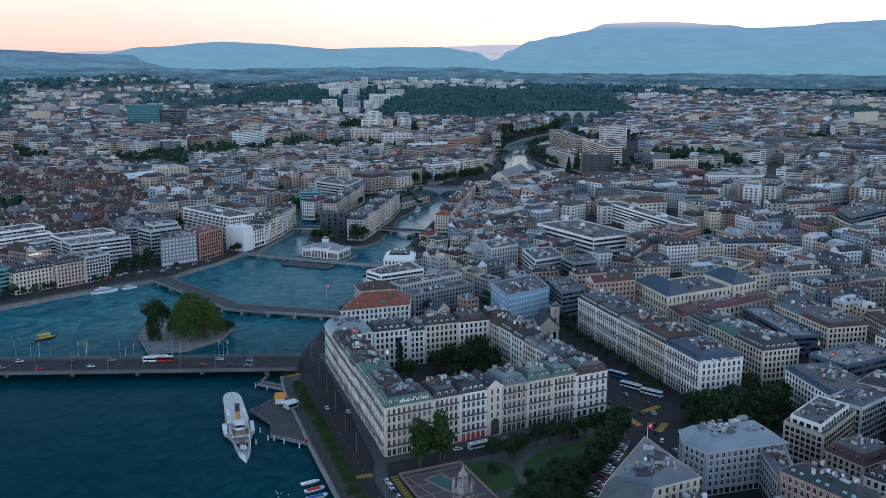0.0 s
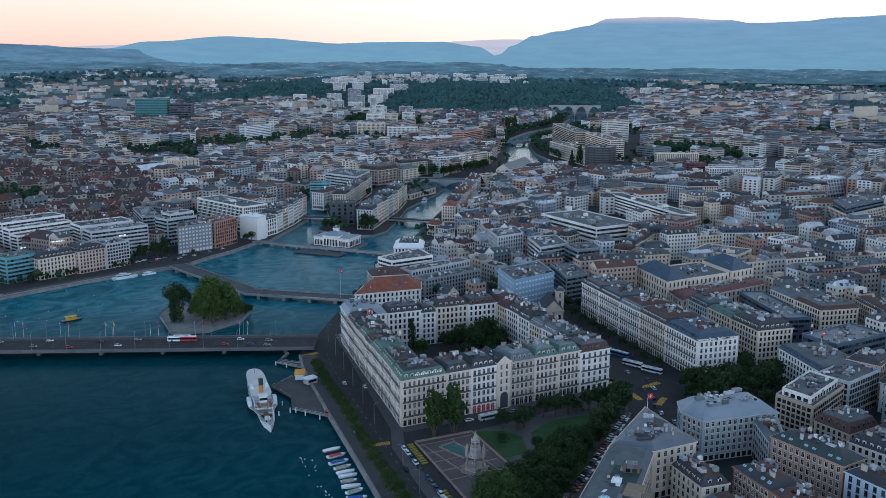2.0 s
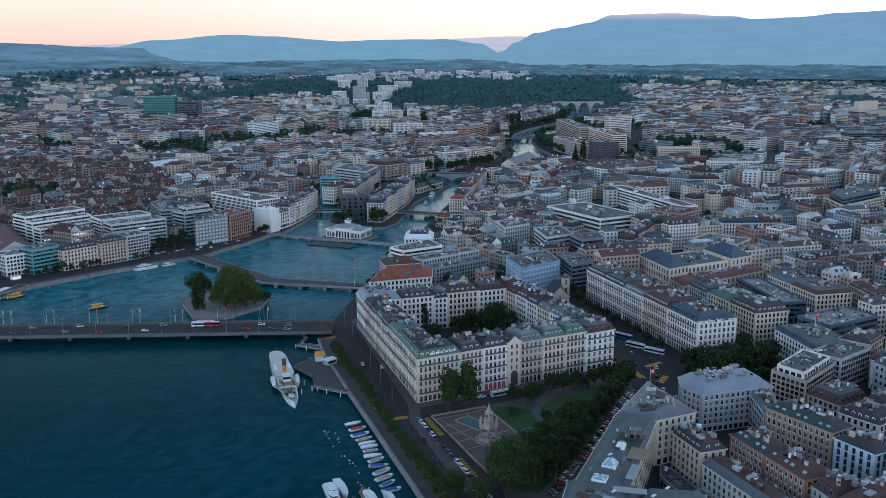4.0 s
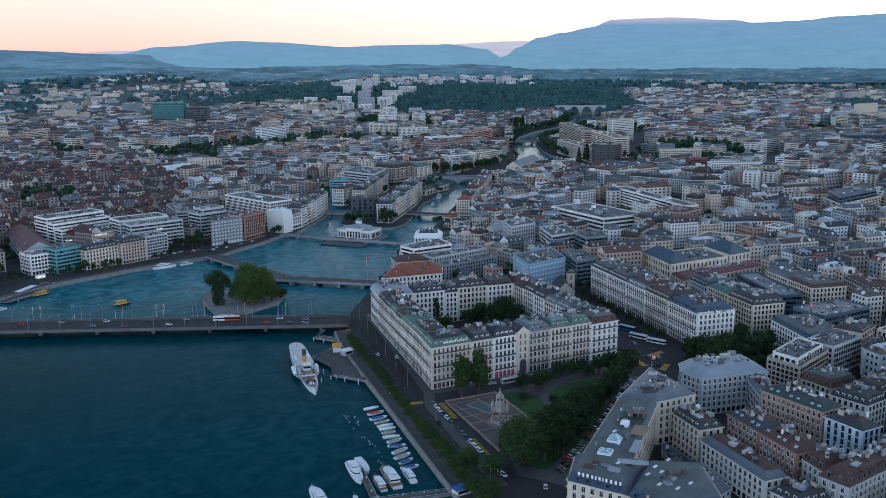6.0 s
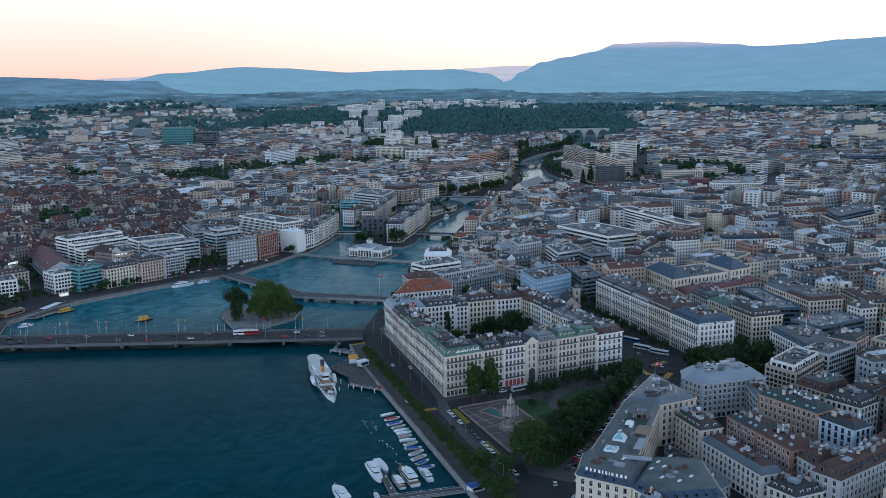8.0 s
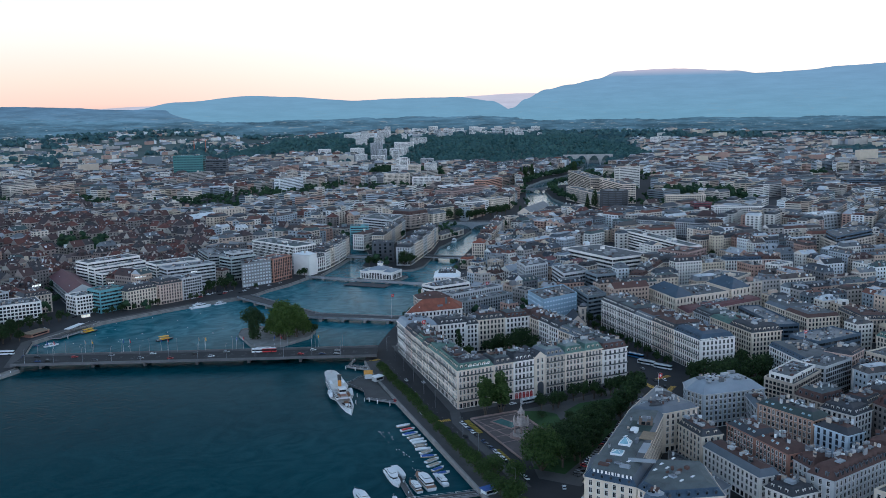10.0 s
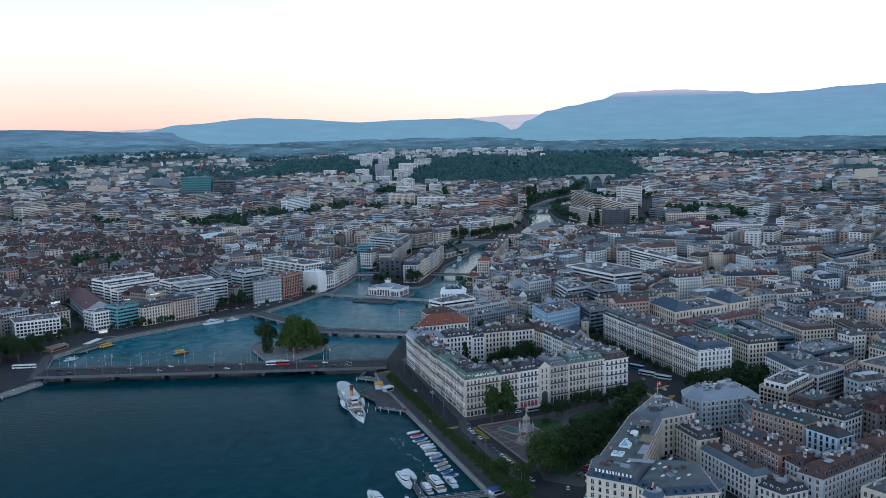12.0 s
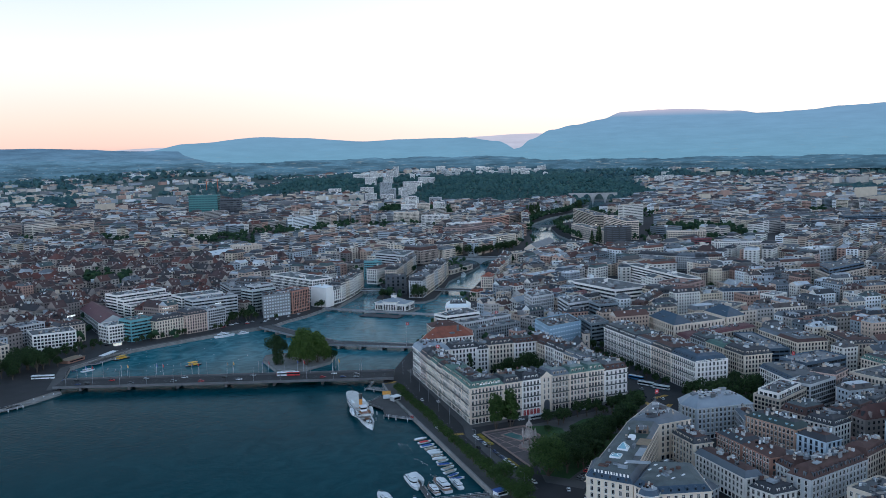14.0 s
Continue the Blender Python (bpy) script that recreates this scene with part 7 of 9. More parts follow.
for k in range(8):
    a = k / 8 * 2 * math.pi
    buoy.tube((0, 0, -0.2 + 0.0), (0, 0, 0.35), 0.32, 0.2, WHITEP, 8)
    break
bm = buoy.mesh("mooring_buoy")
rnd = random.Random(4)
for k in range(26):
    y = rnd.uniform(-95, 0)
    ob = new("mooring_buoy", bm)
    ob.matrix_basis = pose(-48 - (0 - y) * 0.13 - rnd.uniform(0, 6), y, 0)
    tagged(ob, "small white mooring buoy on the water", "buoy", "mooring buoys")
for k in range(24):
    ob = new("mooring_buoy", bm)
    ob.matrix_basis = pose(rnd.uniform(-190, -70), rnd.uniform(270, 390), 0)
    tagged(ob, "small white mooring buoy on the water", "buoy", "mooring buoys")


def ferry(x, y, turn, length=14):
    it = thing("water_taxi", "small yellow water taxi with a canopy", "boat", (x, y, 0), turn, "yellow water taxis")
    h = MB()
    hull(h, length, 4.4, 1.1, BLACKP, CONC, fine=0.35, stern=0.9)
    part("hull", h.mesh("hull"), it)
    c = MB()
    c.prism([(-length * 0.3, -1.7), (length * 0.25, -1.7), (length * 0.25, 1.7), (-length * 0.3, 1.7)], 1.1, 2.0, YELLOW)
    part("cabin", c.mesh("cabin"), it)
    r = MB()
    r.prism([(-length * 0.34, -1.9), (length * 0.22, -1.9), (length * 0.22, 1.9), (-length * 0.34, 1.9)], 3.3, 3.5, YELLOW)
    for px in (-length * 0.3, length * 0.2):
        for py in (-1.7, 1.7):
            r.tube((px, py, 2), (px, py, 3.3), 0.06, 0.06, METAL, 5)
    part("canopy", r.mesh("canopy"), it)


ferry(-121, 278, 14)
ferry(-172, 338, 30, 16)
motor_yacht(-68, 390, 12, 21, WHITEP, words="long white excursion boat moored at the quay")
motor_yacht(-48, 395, 12, 12, WHITEP)
motor_yacht(-204, 305, 20, 12, WHITEP)
motor_yacht(330, 640, 55, 24, WHITEP, words="white river excursion boat")
motor_yacht(296, 590, 55, 14, WHITEP)


def jetty(name, pts, z, label, posts):
    mb = MB()
    mb.prism(pts, z - 0.5, z, CONC, PAVING, True)
    it = tagged(new(name, mb.mesh(name)), label, "jetty", kind="structure")
    pm = MB()
    pm.tube((0, 0, -3), (0, 0, z + 0.9), 0.28, 0.28, WHITEP, 8)
    me = pm.mesh("post")
    for a, b in zip(pts[:-1], pts[1:]):
        a, b = Vector(a), Vector(b)
        c, n = (a + b) / 2, (b - a).normalized()
        rail = MB()
        rail.box(c.x - n.y * 0.3, c.y + n.x * 0.3, z + 0.95, (b - a).length - 0.8, 0.07, 0.07, WHITEP, math.atan2(n.y, n.x))
        rail.box(c.x - n.y * 0.3, c.y + n.x * 0.3, z - 0.02, (b - a).length - 0.8, 0.05, 0.5, METAL, math.atan2(n.y, n.x))
        part("railing", rail.mesh("railing"), it)
    for x, y in posts:
        part("post", me, it, at=pose(x, y, 0))


jetty("steamer_jetty", [(-39.3, 49.5), (-26.2, 31.8), (-17.6, 78), (-14.8, 98), (-22.6, 97), (-33.2, 89.2), (-38.9, 86.6), (-34.5, 65)], 1.6, "dark angular landing stage for steamers", ((-40.4, 49), (-41, 60), (-38, 47), (-47, 47), (-30, 33), (-35, 41)))
jetty("small_jetty", [(-24, 124.5), (-13.4, 109), (-11, 116), (-20, 127), (-11.6, 137), (-14.4, 138)], 1.6, "narrow grey landing stage below the bridge", ((-24.4, 124), (-20, 117)))
jetty("yacht_jetty", [(-86, -106), (-48, -114), (-47, -109), (-85, -101)], 1.5, "concrete yacht jetty", ((-85, -100), (-76, -102), (-66, -105), (-57, -107)))
jetty("yacht_jetty_finger", [(-79, -102), (-76, -102.5), (-70, -70), (-72.5, -69.5)], 1.3, "narrow jetty between yachts", ((-70.5, -70), (-73, -82), (-76, -95)))
jetty("left_jetty", [(-280, 196), (-258, 208), (-261, 213), (-283, 201)], 1.5, "small grey landing stage with white posts", ((-258, 207), (-262, 204), (-250, 222), (-243, 226), (-236, 231), (-268, 200)))
jetty("quay_stage", [(-196, 321), (-176, 338), (-160, 366), (-168, 372), (-186, 345), (-204, 326)], 1.8, "pale landing stage with white roof", ((-190, 324), (-178, 335)))
hut = thing("white_canopy", "long white canopy on a landing stage", "canopy", (-183, 344, 2.4), 52)
c = MB()
c.prism([(-11, -2.6), (11, -2.6), (11, 2.6), (-11, 2.6)], 3.0, 3.3, WHITEP)
part("canopy_roof", c.mesh("canopy_roof"), hut)
for px in (-9, 0, 9):
    c = MB()
    c.tube((px, 0, -0.6), (px, 0, 3.0), 0.12, 0.12, METAL, 6)
    part("post", c.mesh("post"), hut)


def kiosk(x, y, turn, sx, sy, h, wall, roof, label):
    it = thing("kiosk", label, "kiosk", (x, y, gz(x, y)), turn)
    a, b = MB(), MB()
    a.box(0, 0, 0, sx, sy, h, wall)
    a.box(0, -sy / 2, h * 0.35, sx * 0.8, 0.1, h * 0.45, PANE)
    part("body", a.mesh("body"), it)
    b.box(0, 0, h, sx + 1, sy + 1, 0.35, roof)
    part("roof", b.mesh("roof"), it)


kiosk(-20.6, 91, 68, 8, 5, 3.2, WHITEP, ORANGE, "yellow-roofed ticket kiosk on the landing stage")
kiosk(-18.2, 80.5, 15, 6.5, 4.5, 3.0, GREYW, WHITEP, "white-roofed waiting shelter on the quay")
kiosk(-44, -116, 5, 7, 4, 2.8, WHITEP, BLUEP, "small blue and white kiosk by the yacht jetty")
kiosk(-213, 343, 42, 20, 10, 2.6, BRICK, TIMBER, "low brown timber cafe terrace by the lake")
cafe = thing("cafe_pavilion", "small glazed cafe with warm lit windows on the quay", "cafe", (-169, 392, 2.2), 22)
mb = MB()
mb.box(0, 0, 0, 7, 4, 0.5, GREYW)
mb.box(0, 0, 2.8, 7.8, 4.8, 0.35, GREYW)
for px in (-3.4, 0, 3.4):
    for py in (-1.9, 1.9):
        mb.tube((px, py, 0.4), (px, py, 2.9), 0.12, 0.12, METAL, 6)
part("frame", mb.mesh("frame"), cafe)
mb = MB()
mb.box(0, 0, 0.5, 6.6, 3.6, 2.3, LITPANE)
part("lit_glazing", mb.mesh("lit_glazing"), cafe, "warm lit glazing")
slab("breakwater", [(-274, 202), (-251, 214), (-230, 233), (-231.5, 246), (-254, 229), (-276, 208)], -2, 1.5, QUAY, "pale rough stone breakwater beside the bridge foot", "breakwater")


# ---------------------------------------------------------------- vehicles
CARS = {}


def car_meshes(paint):
    if paint.name not in CARS:
        b, g, w = MB(), MB(), MB()
        L, W = 4.4, 1.8
        side = [(-2.2, 0.35), (2.2, 0.35), (2.2, 0.75), (1.2, 0.92), (-1.95, 0.95), (-2.2, 0.8)]
        b.ring([(x, -W / 2, z) for x, z in side], [(x, W / 2, z) for x, z in side], paint, paint, True)
        top = [(-1.6, -0.62), (0.45, -0.62), (0.45, 0.62), (-1.6, 0.62)]
        low = [(-2.0, -0.82), (1.15, -0.82), (1.15, 0.82), (-2.0, 0.82)]
        g.ring([(x, y, 0.93) for x, y in low], [(x, y, 1.42) for x, y in top], PANE)
        g.poly([(x, y, 1.42) for x, y in top], PANE)
        b.prism([(x * 1.0, y * 1.0) for x, y in top], 1.425, 1.47, paint)
        w.tube((0, -0.1, 0), (0, 0.1, 0), 0.33, 0.33, TYRE, 10)
        CARS[paint.name] = (b.mesh("body"), g.mesh("windows"), w.mesh("wheel"))
    return CARS[paint.name]


PAINTS = [WHITEP, WHITEP, mat("silver_car_paint", (0.4, 0.41, 0.42), rough=0.3, metal=0.5), mat("dark_car_paint", (0.03, 0.032, 0.036), rough=0.25), mat("grey_car_paint", (0.14, 0.145, 0.15), rough=0.3, metal=0.4),
          RED, mat("blue_car_paint", (0.03, 0.06, 0.15), rough=0.3), mat("black_car_paint", (0.012, 0.012, 0.013), rough=0.2)]
PAINT_WORDS = {"white_paint": "white", "silver_car_paint": "silver", "dark_car_paint": "dark grey", "grey_car_paint": "grey", "red_paint": "red", "blue_car_paint": "dark blue", "black_car_paint": "black"}
car_rnd = random.Random(9)


def car(x, y, turn, z=2.2, paint=None, where="parked at the kerb"):
    paint = paint or car_rnd.choice(PAINTS)
    b, g, w = car_meshes(paint)
    it = thing("car", f"{PAINT_WORDS[paint.name]} car {where}", "car", (x, y, z), turn, "cars")
    part("body", b, it)
    part("window_glass", g, it)
    for px in (-1.35, 1.35):
        for py in (-0.82, 0.82):
            part("wheel", w, it, at=pose(px, py, 0.33))


def bus(x, y, turn, z, length, paint, label, stripe=None):
    it = thing("bus", label, "bus", (x, y, z), turn, "buses")
    b = MB()
    b.box(0, 0, 0.35, length, 2.55, 2.75, paint)
    b.box(0, 0, 3.1, length * 0.97, 2.35, 0.15, WHITEP)
    if stripe:
        b.box(-length * 0.28, 0, 0.34, length * 0.43, 2.57, 2.77, stripe)
    part("body", b.mesh("body"), it)
    g = MB()
    g.ring([(-length * 0.48, -1.29, 1.4), (length * 0.502, -1.29, 1.4), (length * 0.502, 1.29, 1.4), (-length * 0.48, 1.29, 1.4)], [(-length * 0.48, -1.29, 2.5), (length * 0.502, -1.29, 2.5), (length * 0.502, 1.29, 2.5), (-length * 0.48, 1.29, 2.5)], PANE)
    part("window_glass", g.mesh("window_glass"), it)
    w = MB()
    w.tube((0, -0.15, 0), (0, 0.15, 0), 0.5, 0.5, TYRE, 12)
    me = w.mesh("wheel")
    for px in (-length * 0.34, length * 0.32):
        for py in (-1.15, 1.15):
            part("wheel", me, it, at=pose(px, py, 0.5))
    for px in (-length * 0.2, length * 0.15):
        r = MB()
        r.box(px, 0, 3.25, 2.2, 1.6, 0.3, GREYW)
        part("roof_unit", r.mesh("roof_unit"), it)


bang = math.degrees(math.atan2(BRIDGE_D.y, BRIDGE_D.x))


def on_bridge(s, off):
    p = BRIDGE_A + BRIDGE_D * s + BRIDGE_N * off
    return p.x, p.y


x, y = on_bridge(178, 18)
bus(x, y, bang, 4.9, 18, RED, "articulated red and white city bus on the bridge", WHITEP)
x, y = on_bridge(195, 20.5)
bus(x - 16, y + 7, bang, 4.9, 11, WHITEP, "white city bus on the bridge")
bus(-240, 285, -22, 2.4, 18, WHITEP, "white articulated bus on the far quay road")
bus(165, 40, -72, 2.2, 12, mat("coach_blue_paint", (0.03, 0.16, 0.36), rough=0.35), "blue touring coach parked in the square")
bus(160, 22, -68, 2.2, 12.5, WHITEP, "white touring coach parked in the square")
bus(163, 8, -66, 2.2, 12.5, WHITEP, "white touring coach parked in the square")
bus(44, -10, 2, 2.2, 11, GREYW, "grey touring coach parked before the hotel block")
for s, off in ((24, 8), (40, 17), (58, 6), (66, 19), (90, 9), (96, 20.5), (112, 6.5), (128, 17), (141, 9), (206, 9), (214, 19.5), (222, 8), (232, 16), (12, 19), (17, 7), (150, 20.5), (232, 7)):
    x, y = on_bridge(s, off)
    car(x, y, bang, 4.9, where="on the bridge")
for k, (x, y, a) in enumerate(along([(-9.5, -24), (-20, -112)], 5.4)):
    if k % 9 != 5:
        car(x, y, a + car_rnd.uniform(-2, 2))
for x, y, a in ((-22, 4, 82), (-18, -44, 80), (-33, -90, 80), (-26, 34, 78), (-2, 70, 80), (-10, -128, 60), (20, -122, 45), (26, -118, 45), (6, 60, 78)):
    car(x, y, a, where="driving along the quay road")
for k, (x, y, a) in enumerate(along([(110, -37), (57, -79), (2, -119.5)], 3.1)):
    if k % 9 != 4:
        car(x, y, a + 68 + car_rnd.uniform(-3, 3), where="parked beside the park")
for k, (x, y, a) in enumerate(along([(90, -66), (48, -97), (-16, -148)], 5.4)):
    if k % 6 not in (2, 3):
        car(x, y, a, where="parked before the hotel")
for x, y, a in ((138, -4, 80), (146, -14, 70), (134, 8, 85), (150, 14, 75), (142, 24, 80), (136, -26, 60), (130, -34, 50), (126, -44, 50), (124, -56, 60), (120, -62, 60), (152, -2, 75), (148, 50, 80), (156, 62, 80), (160, 80, 80), (170, -14, 5), (182, -20, 0), (140, -12, 75), (118, -48, 40),
                (70, -7.8, 0), (60, -7.8, 0), (84, -7.8, 0), (96, -7.6, 0), (104, -7.6, 0), (26, -7.8, 0), (34, -7.8, 0)):
    car(x, y, a, where="in the street by the square")
for x, y, a in ((-178, 396, 40), (-166, 402, 40), (-150, 405, 18), (-132, 411, 14), (-118, 415, 14), (-96, 419, 14), (-84, 422, 14), (-60, 428, 14), (-40, 430, 14), (-20, 428, 30), (0, 440, 38), (16, 450, 38), (30, 458, 36), (-215, 300, -22), (-225, 268, -20), (-205, 360, 60), (-44, 440, 20), (-38, 443, 20), (-32, 440, 24), (-26, 442, 28), (-50, 436, 14), (-14, 436, 32), (-8, 445, 36), (-34, 434, 18), (-56, 434, 14), (8, 452, 38)):
    car(x, y, a, where="on the far quay road")


# ---------------------------------------------------------------- lamps, flags and signs
def lamp_mesh(h):
    mb = MB()
    mb.tube((0, 0, 0), (0, 0, h), 0.14, 0.08, METAL, 6)
    mb.tube((0, 0, h), (0, 1.6, h + 0.5), 0.06, 0.05, METAL, 5)
    head = MB()
    head.box(0, 1.8, h + 0.42, 0.3, 0.9, 0.14, CONC)
    return mb.mesh("pole"), head.mesh("lamp_head")


LAMP = lamp_mesh(10.5)


def street_lamp(x, y, turn, z):
    it = thing("street_lamp", "slim grey street lamp with one arm", "street lamp", (x, y, z), turn, "street lamps")
    pole = part("pole", LAMP[0], it)
    part("lamp_head", LAMP[1], pole)


for k in range(12):
    x, y = on_bridge(10 + 20.5 * k, 1.2)
    street_lamp(x, y, bang, 4.9)
    x, y = on_bridge(10 + 20.5 * k, 25.8)
    street_lamp(x, y, bang + 180, 4.9)
for x, y, a in along([(-31, -118), (-14, -16)], 26):
    street_lamp(x, y, a, 2.2)
for x, y, a in along([(-10, 10), (18, 150)], 28):
    street_lamp(x, y, a + 180, 2.3)
FLAGS = (BLUEP, RED, TANP, YELLOW, BLUEP, RED)


def flag_pole(x, y, z, h, cloth, turn):
    it = thing("flag_pole", "tall white flag pole with a hanging flag", "flag pole", (x, y, z), turn, "flag poles of the bridge")
    p = MB()
    p.tube((0, 0, 0), (0, 0, h), 0.11, 0.05, WHITEP, 6)
    pole = part("pole", p.mesh("pole"), it)
    f = MB()
    n = 6
    for k in range(n):
        x0, x1 = 0.06 + k * 0.13, 0.06 + (k + 1) * 0.13
        y0, y1 = 0.16 * math.sin(k * 1.3), 0.16 * math.sin((k + 1) * 1.3)
        f.poly([(x0, y0, h - 2.6 - k * 0.12), (x1, y1, h - 2.6 - (k + 1) * 0.12), (x1, y1, h - 0.3 - (k + 1) * 0.2), (x0, y0, h - 0.3 - k * 0.2)], cloth)
    part("flag", f.mesh("flag"), pole)


k = 0
for s in (16, 44, 72, 100, 128, 156, 184, 212):
    for d in (0, 5):
        x, y = on_bridge(s + d, 28.2)
        flag_pole(x, y, 3.2, 12, FLAGS[k % 6], bang)
        k += 1


def roof_flag(x, y, z, h=7.0):
    it = thing("roof_flag", "red flag with a white cross on a roof pole", "flag", (x, y, z))
    p = MB()
    p.tube((0, 0, -1.5), (0, 0, h), 0.1, 0.06, WHITEP, 6)
    pole = part("pole", p.mesh("pole"), it)
    f = MB()
    f.box(1.4, 0, h - 2.6, 2.5, 0.06, 2.5, RED)
    f.box(1.4, 0, h - 2.0, 0.5, 0.1, 1.4, WHITEP)
    f.box(1.4, 0, h - 1.55, 1.4, 0.1, 0.5, WHITEP)
    part("flag", f.mesh("flag"), pole)


roof_flag(84, -82, 27, 6)
roof_flag(26, 103, 28.5, 5)
roof_flag(140, 214, 22, 10)
roof_flag(62, 240, 3, 22)
roof_flag(232, -50, 24, 9)


def roof_sign(x, y, z, turn, widths, size, label, pitch=1.0, face=SIGNPALE):
    """Raised letters on a roof, as plain bars."""
    it = thing("roof_sign", label, "sign", (x, y, z), turn, "roof signs")
    at = -sum(widths) * size * pitch * 0.5
    for w in widths:
        if w > 0.3:
            mb = MB()
            mb.box(at + w * size * pitch * 0.5, 0, 0, w * size * 0.72, 0.18, size, face)
            part("letter_bar", mb.mesh("letter_bar"), it)
        at += w * size * pitch
    r = MB()
    r.box(0, 0.25, -0.15, sum(widths) * size, 0.1, 0.12, METAL)
    part("sign_rail", r.mesh("sign_rail"), it)


roof_sign(-15.6, -172.4, 25.6, -59, (0.9, 0.8, 0.9, 0.9, 0.5, 0.9, 0.4, 0.9, 0.9, 0.9, 0.8), 1.35, "row of pale raised letters on a hotel roof", 1.55)
roof_sign(15, 0.5, 27.2, 0, (0.8, 0.8, 0.7, 0.8, 0.7, 0.3, 0.8, 0.7, 0.3, 0.7, 0.8, 0.3, 0.8, 0.8, 0.4, 0.8), 1.1, "row of pale raised letters on a hotel mansard", 1.3)
roof_sign(-140, 440, 22.4, 18, (0.8, 0.8, 0.8, 0.8, 0.8), 1.0, "short lit roof sign on a quay office", 1.4, BRIGHTSIGN)
roof_sign(-112, 447.5, 24.0, 12, (0.8, 0.8, 0.7, 0.8, 0.8, 0.4, 0.8, 0.8, 0.8, 0.7), 1.1, "lit white roof sign on a quay house", 1.35, BRIGHTSIGN)
roof_sign(-58, 459, 22.4, 20, (0.8, 0.8, 0.8, 0.8, 0.8, 0.8), 1.1, "lit white roof sign on a quay office", 1.35, BRIGHTSIGN)
roof_sign(-205, 432, 27.2, 36, (0.8, 0.8, 0.8, 0.8, 0.8, 0.8, 0.8), 1.5, "large lit roof sign on a stone house", 1.2, BRIGHTSIGN)


# ---------------------------------------------------------------- far bridges and the river hall
def arch_bridge(name, a, b, width, z, spans, label, material=STONE):
    a, b = Vector(a), Vector(b)
    d = (b - a).normalized()
    n = Vector((-d.y, d.x))
    span = (b - a).length / spans
    mb = MB()
    for k in range(spans):
        for j in range(12):
            t0, t1 = (j / 12) * 2 - 1, ((j + 1) / 12) * 2 - 1
            h0, h1 = (z - 1.6) * math.sqrt(max(1 - (t0 * 1.06) ** 2, 0)), (z - 1.6) * math.sqrt(max(1 - (t1 * 1.06) ** 2, 0))
            p0, p1 = a + d * span * (k + j / 12), a + d * span * (k + (j + 1) / 12)
            for off in (0, width):
                q0, q1 = p0 + n * off, p1 + n * off
                mb.poly([(q0.x, q0.y, h0), (q1.x, q1.y, h1), (q1.x, q1.y, z), (q0.x, q0.y, z)], material)
            r0, r1 = p0 + n * width, p1 + n * width
            mb.poly([(p0.x, p0.y, h0), (p1.x, p1.y, h1), (r1.x, r1.y, h1), (r0.x, r0.y, h0)], material)
    mb.prism([tuple(a), tuple(b), tuple(b + n * width), tuple(a + n * width)], z, z + 0.5, material, ASPHALT)
    for off in (0.2, width - 0.2):
        c = (a + b) / 2 + n * off
        mb.box(c.x, c.y, z + 0.5, (b - a).length, 0.4, 1.0, material, math.atan2(d.y, d.x))
    tagged(new(name, mb.mesh(name)), label, "bridge", kind="structure")


arch_bridge("bridge_arched", (372, 770), (452, 712), 18, 9.5, 2, "stone arched road bridge over the river", CONC)
arch_bridge("bridge_viaduct", (1312, 1832), (1440, 1762), 8, 35, 4, "tall grey stone viaduct on round arches over the river gorge", GREYSTONE)
arch_bridge("bridge_lower_river", (786, 1207), (850, 1190), 10, 7, 3, "low pale road bridge over the river bend", CONC)
house("long stone turbine hall standing in the river", quad((518.5, 784.5), (533, 768), 112), 13, 2, STONE, ZINC, "gable", 8, lod=1, group="houses of the river island", category="hall", base=1.5, z_low=-3, bay=5, wide=2.4, chimneys=0)
house("low dark market hall on the river island", quad((309, 636), (364, 676), 15), 6.5, 1, CREAM, SLATE, "hip", 3.4, lod=1, group="houses of the river island", category="hall", bay=4, chimneys=0)
for x, y, k, s in ((664, 800, "fir", 1.3), (696, 822, "fir", 1.5), (704, 838, "fir", 1.3), (1086, 1450, "poplar", 1.6), (1096, 1466, "poplar", 1.7), (1108, 1474, "poplar", 1.6), (862, 1325, "poplar", 1.7), (872, 1335, "poplar", 1.75), (882, 1344, "poplar", 1.7), (892, 1355, "poplar", 1.8), (903, 1365, "poplar", 1.7), (914, 1374, "poplar", 1.75), (926, 1386, "poplar", 1.7), (868, 1345, "poplar", 1.6), (888, 1364, "poplar", 1.7),
                   (1064, 1520, "poplar", 1.6), (440, 800, "big", 0.8), (455, 806, "big", 0.8), (470, 812, "big", 0.8), (486, 814, "big", 0.9), (500, 818, "big", 0.9), (514, 826, "big", 0.8), (528, 838, "big", 0.9), (425, 806, "big", 0.9), (410, 812, "big", 0.8),
                   (310, 662, "big", 0.7), (302, 652, "big", 0.7), (148, 500, "big", 0.62), (156, 492, "big", 0.5), (186, 486, "big", 0.85), (190, 478, "big", 0.7), (180, 478, "big", 0.6), (64, 480, "big", 0.45), (58, 478, "big", 0.4)):
    plant(k, x, y, s, group="trees of the town")
TOWERS = ((1322, 3188, 24, 40, 24), (1090, 2880, 52, 24, 22), (1150, 2860, 46, 30, 22), (1180, 2900, 40, 26, 18), (1030, 2900, 60, 22, 16), (1480, 3240, 60, 26, 18), (1560, 3250, 40, 34, 20), (1650, 3240, 70, 22, 16), (1740, 3210, 40, 30, 18), (1840, 3190, 80, 20, 16), (1930, 3180, 46, 24, 16), (1400, 3160, 50, 22, 16))
block_rnd = random.Random(31)
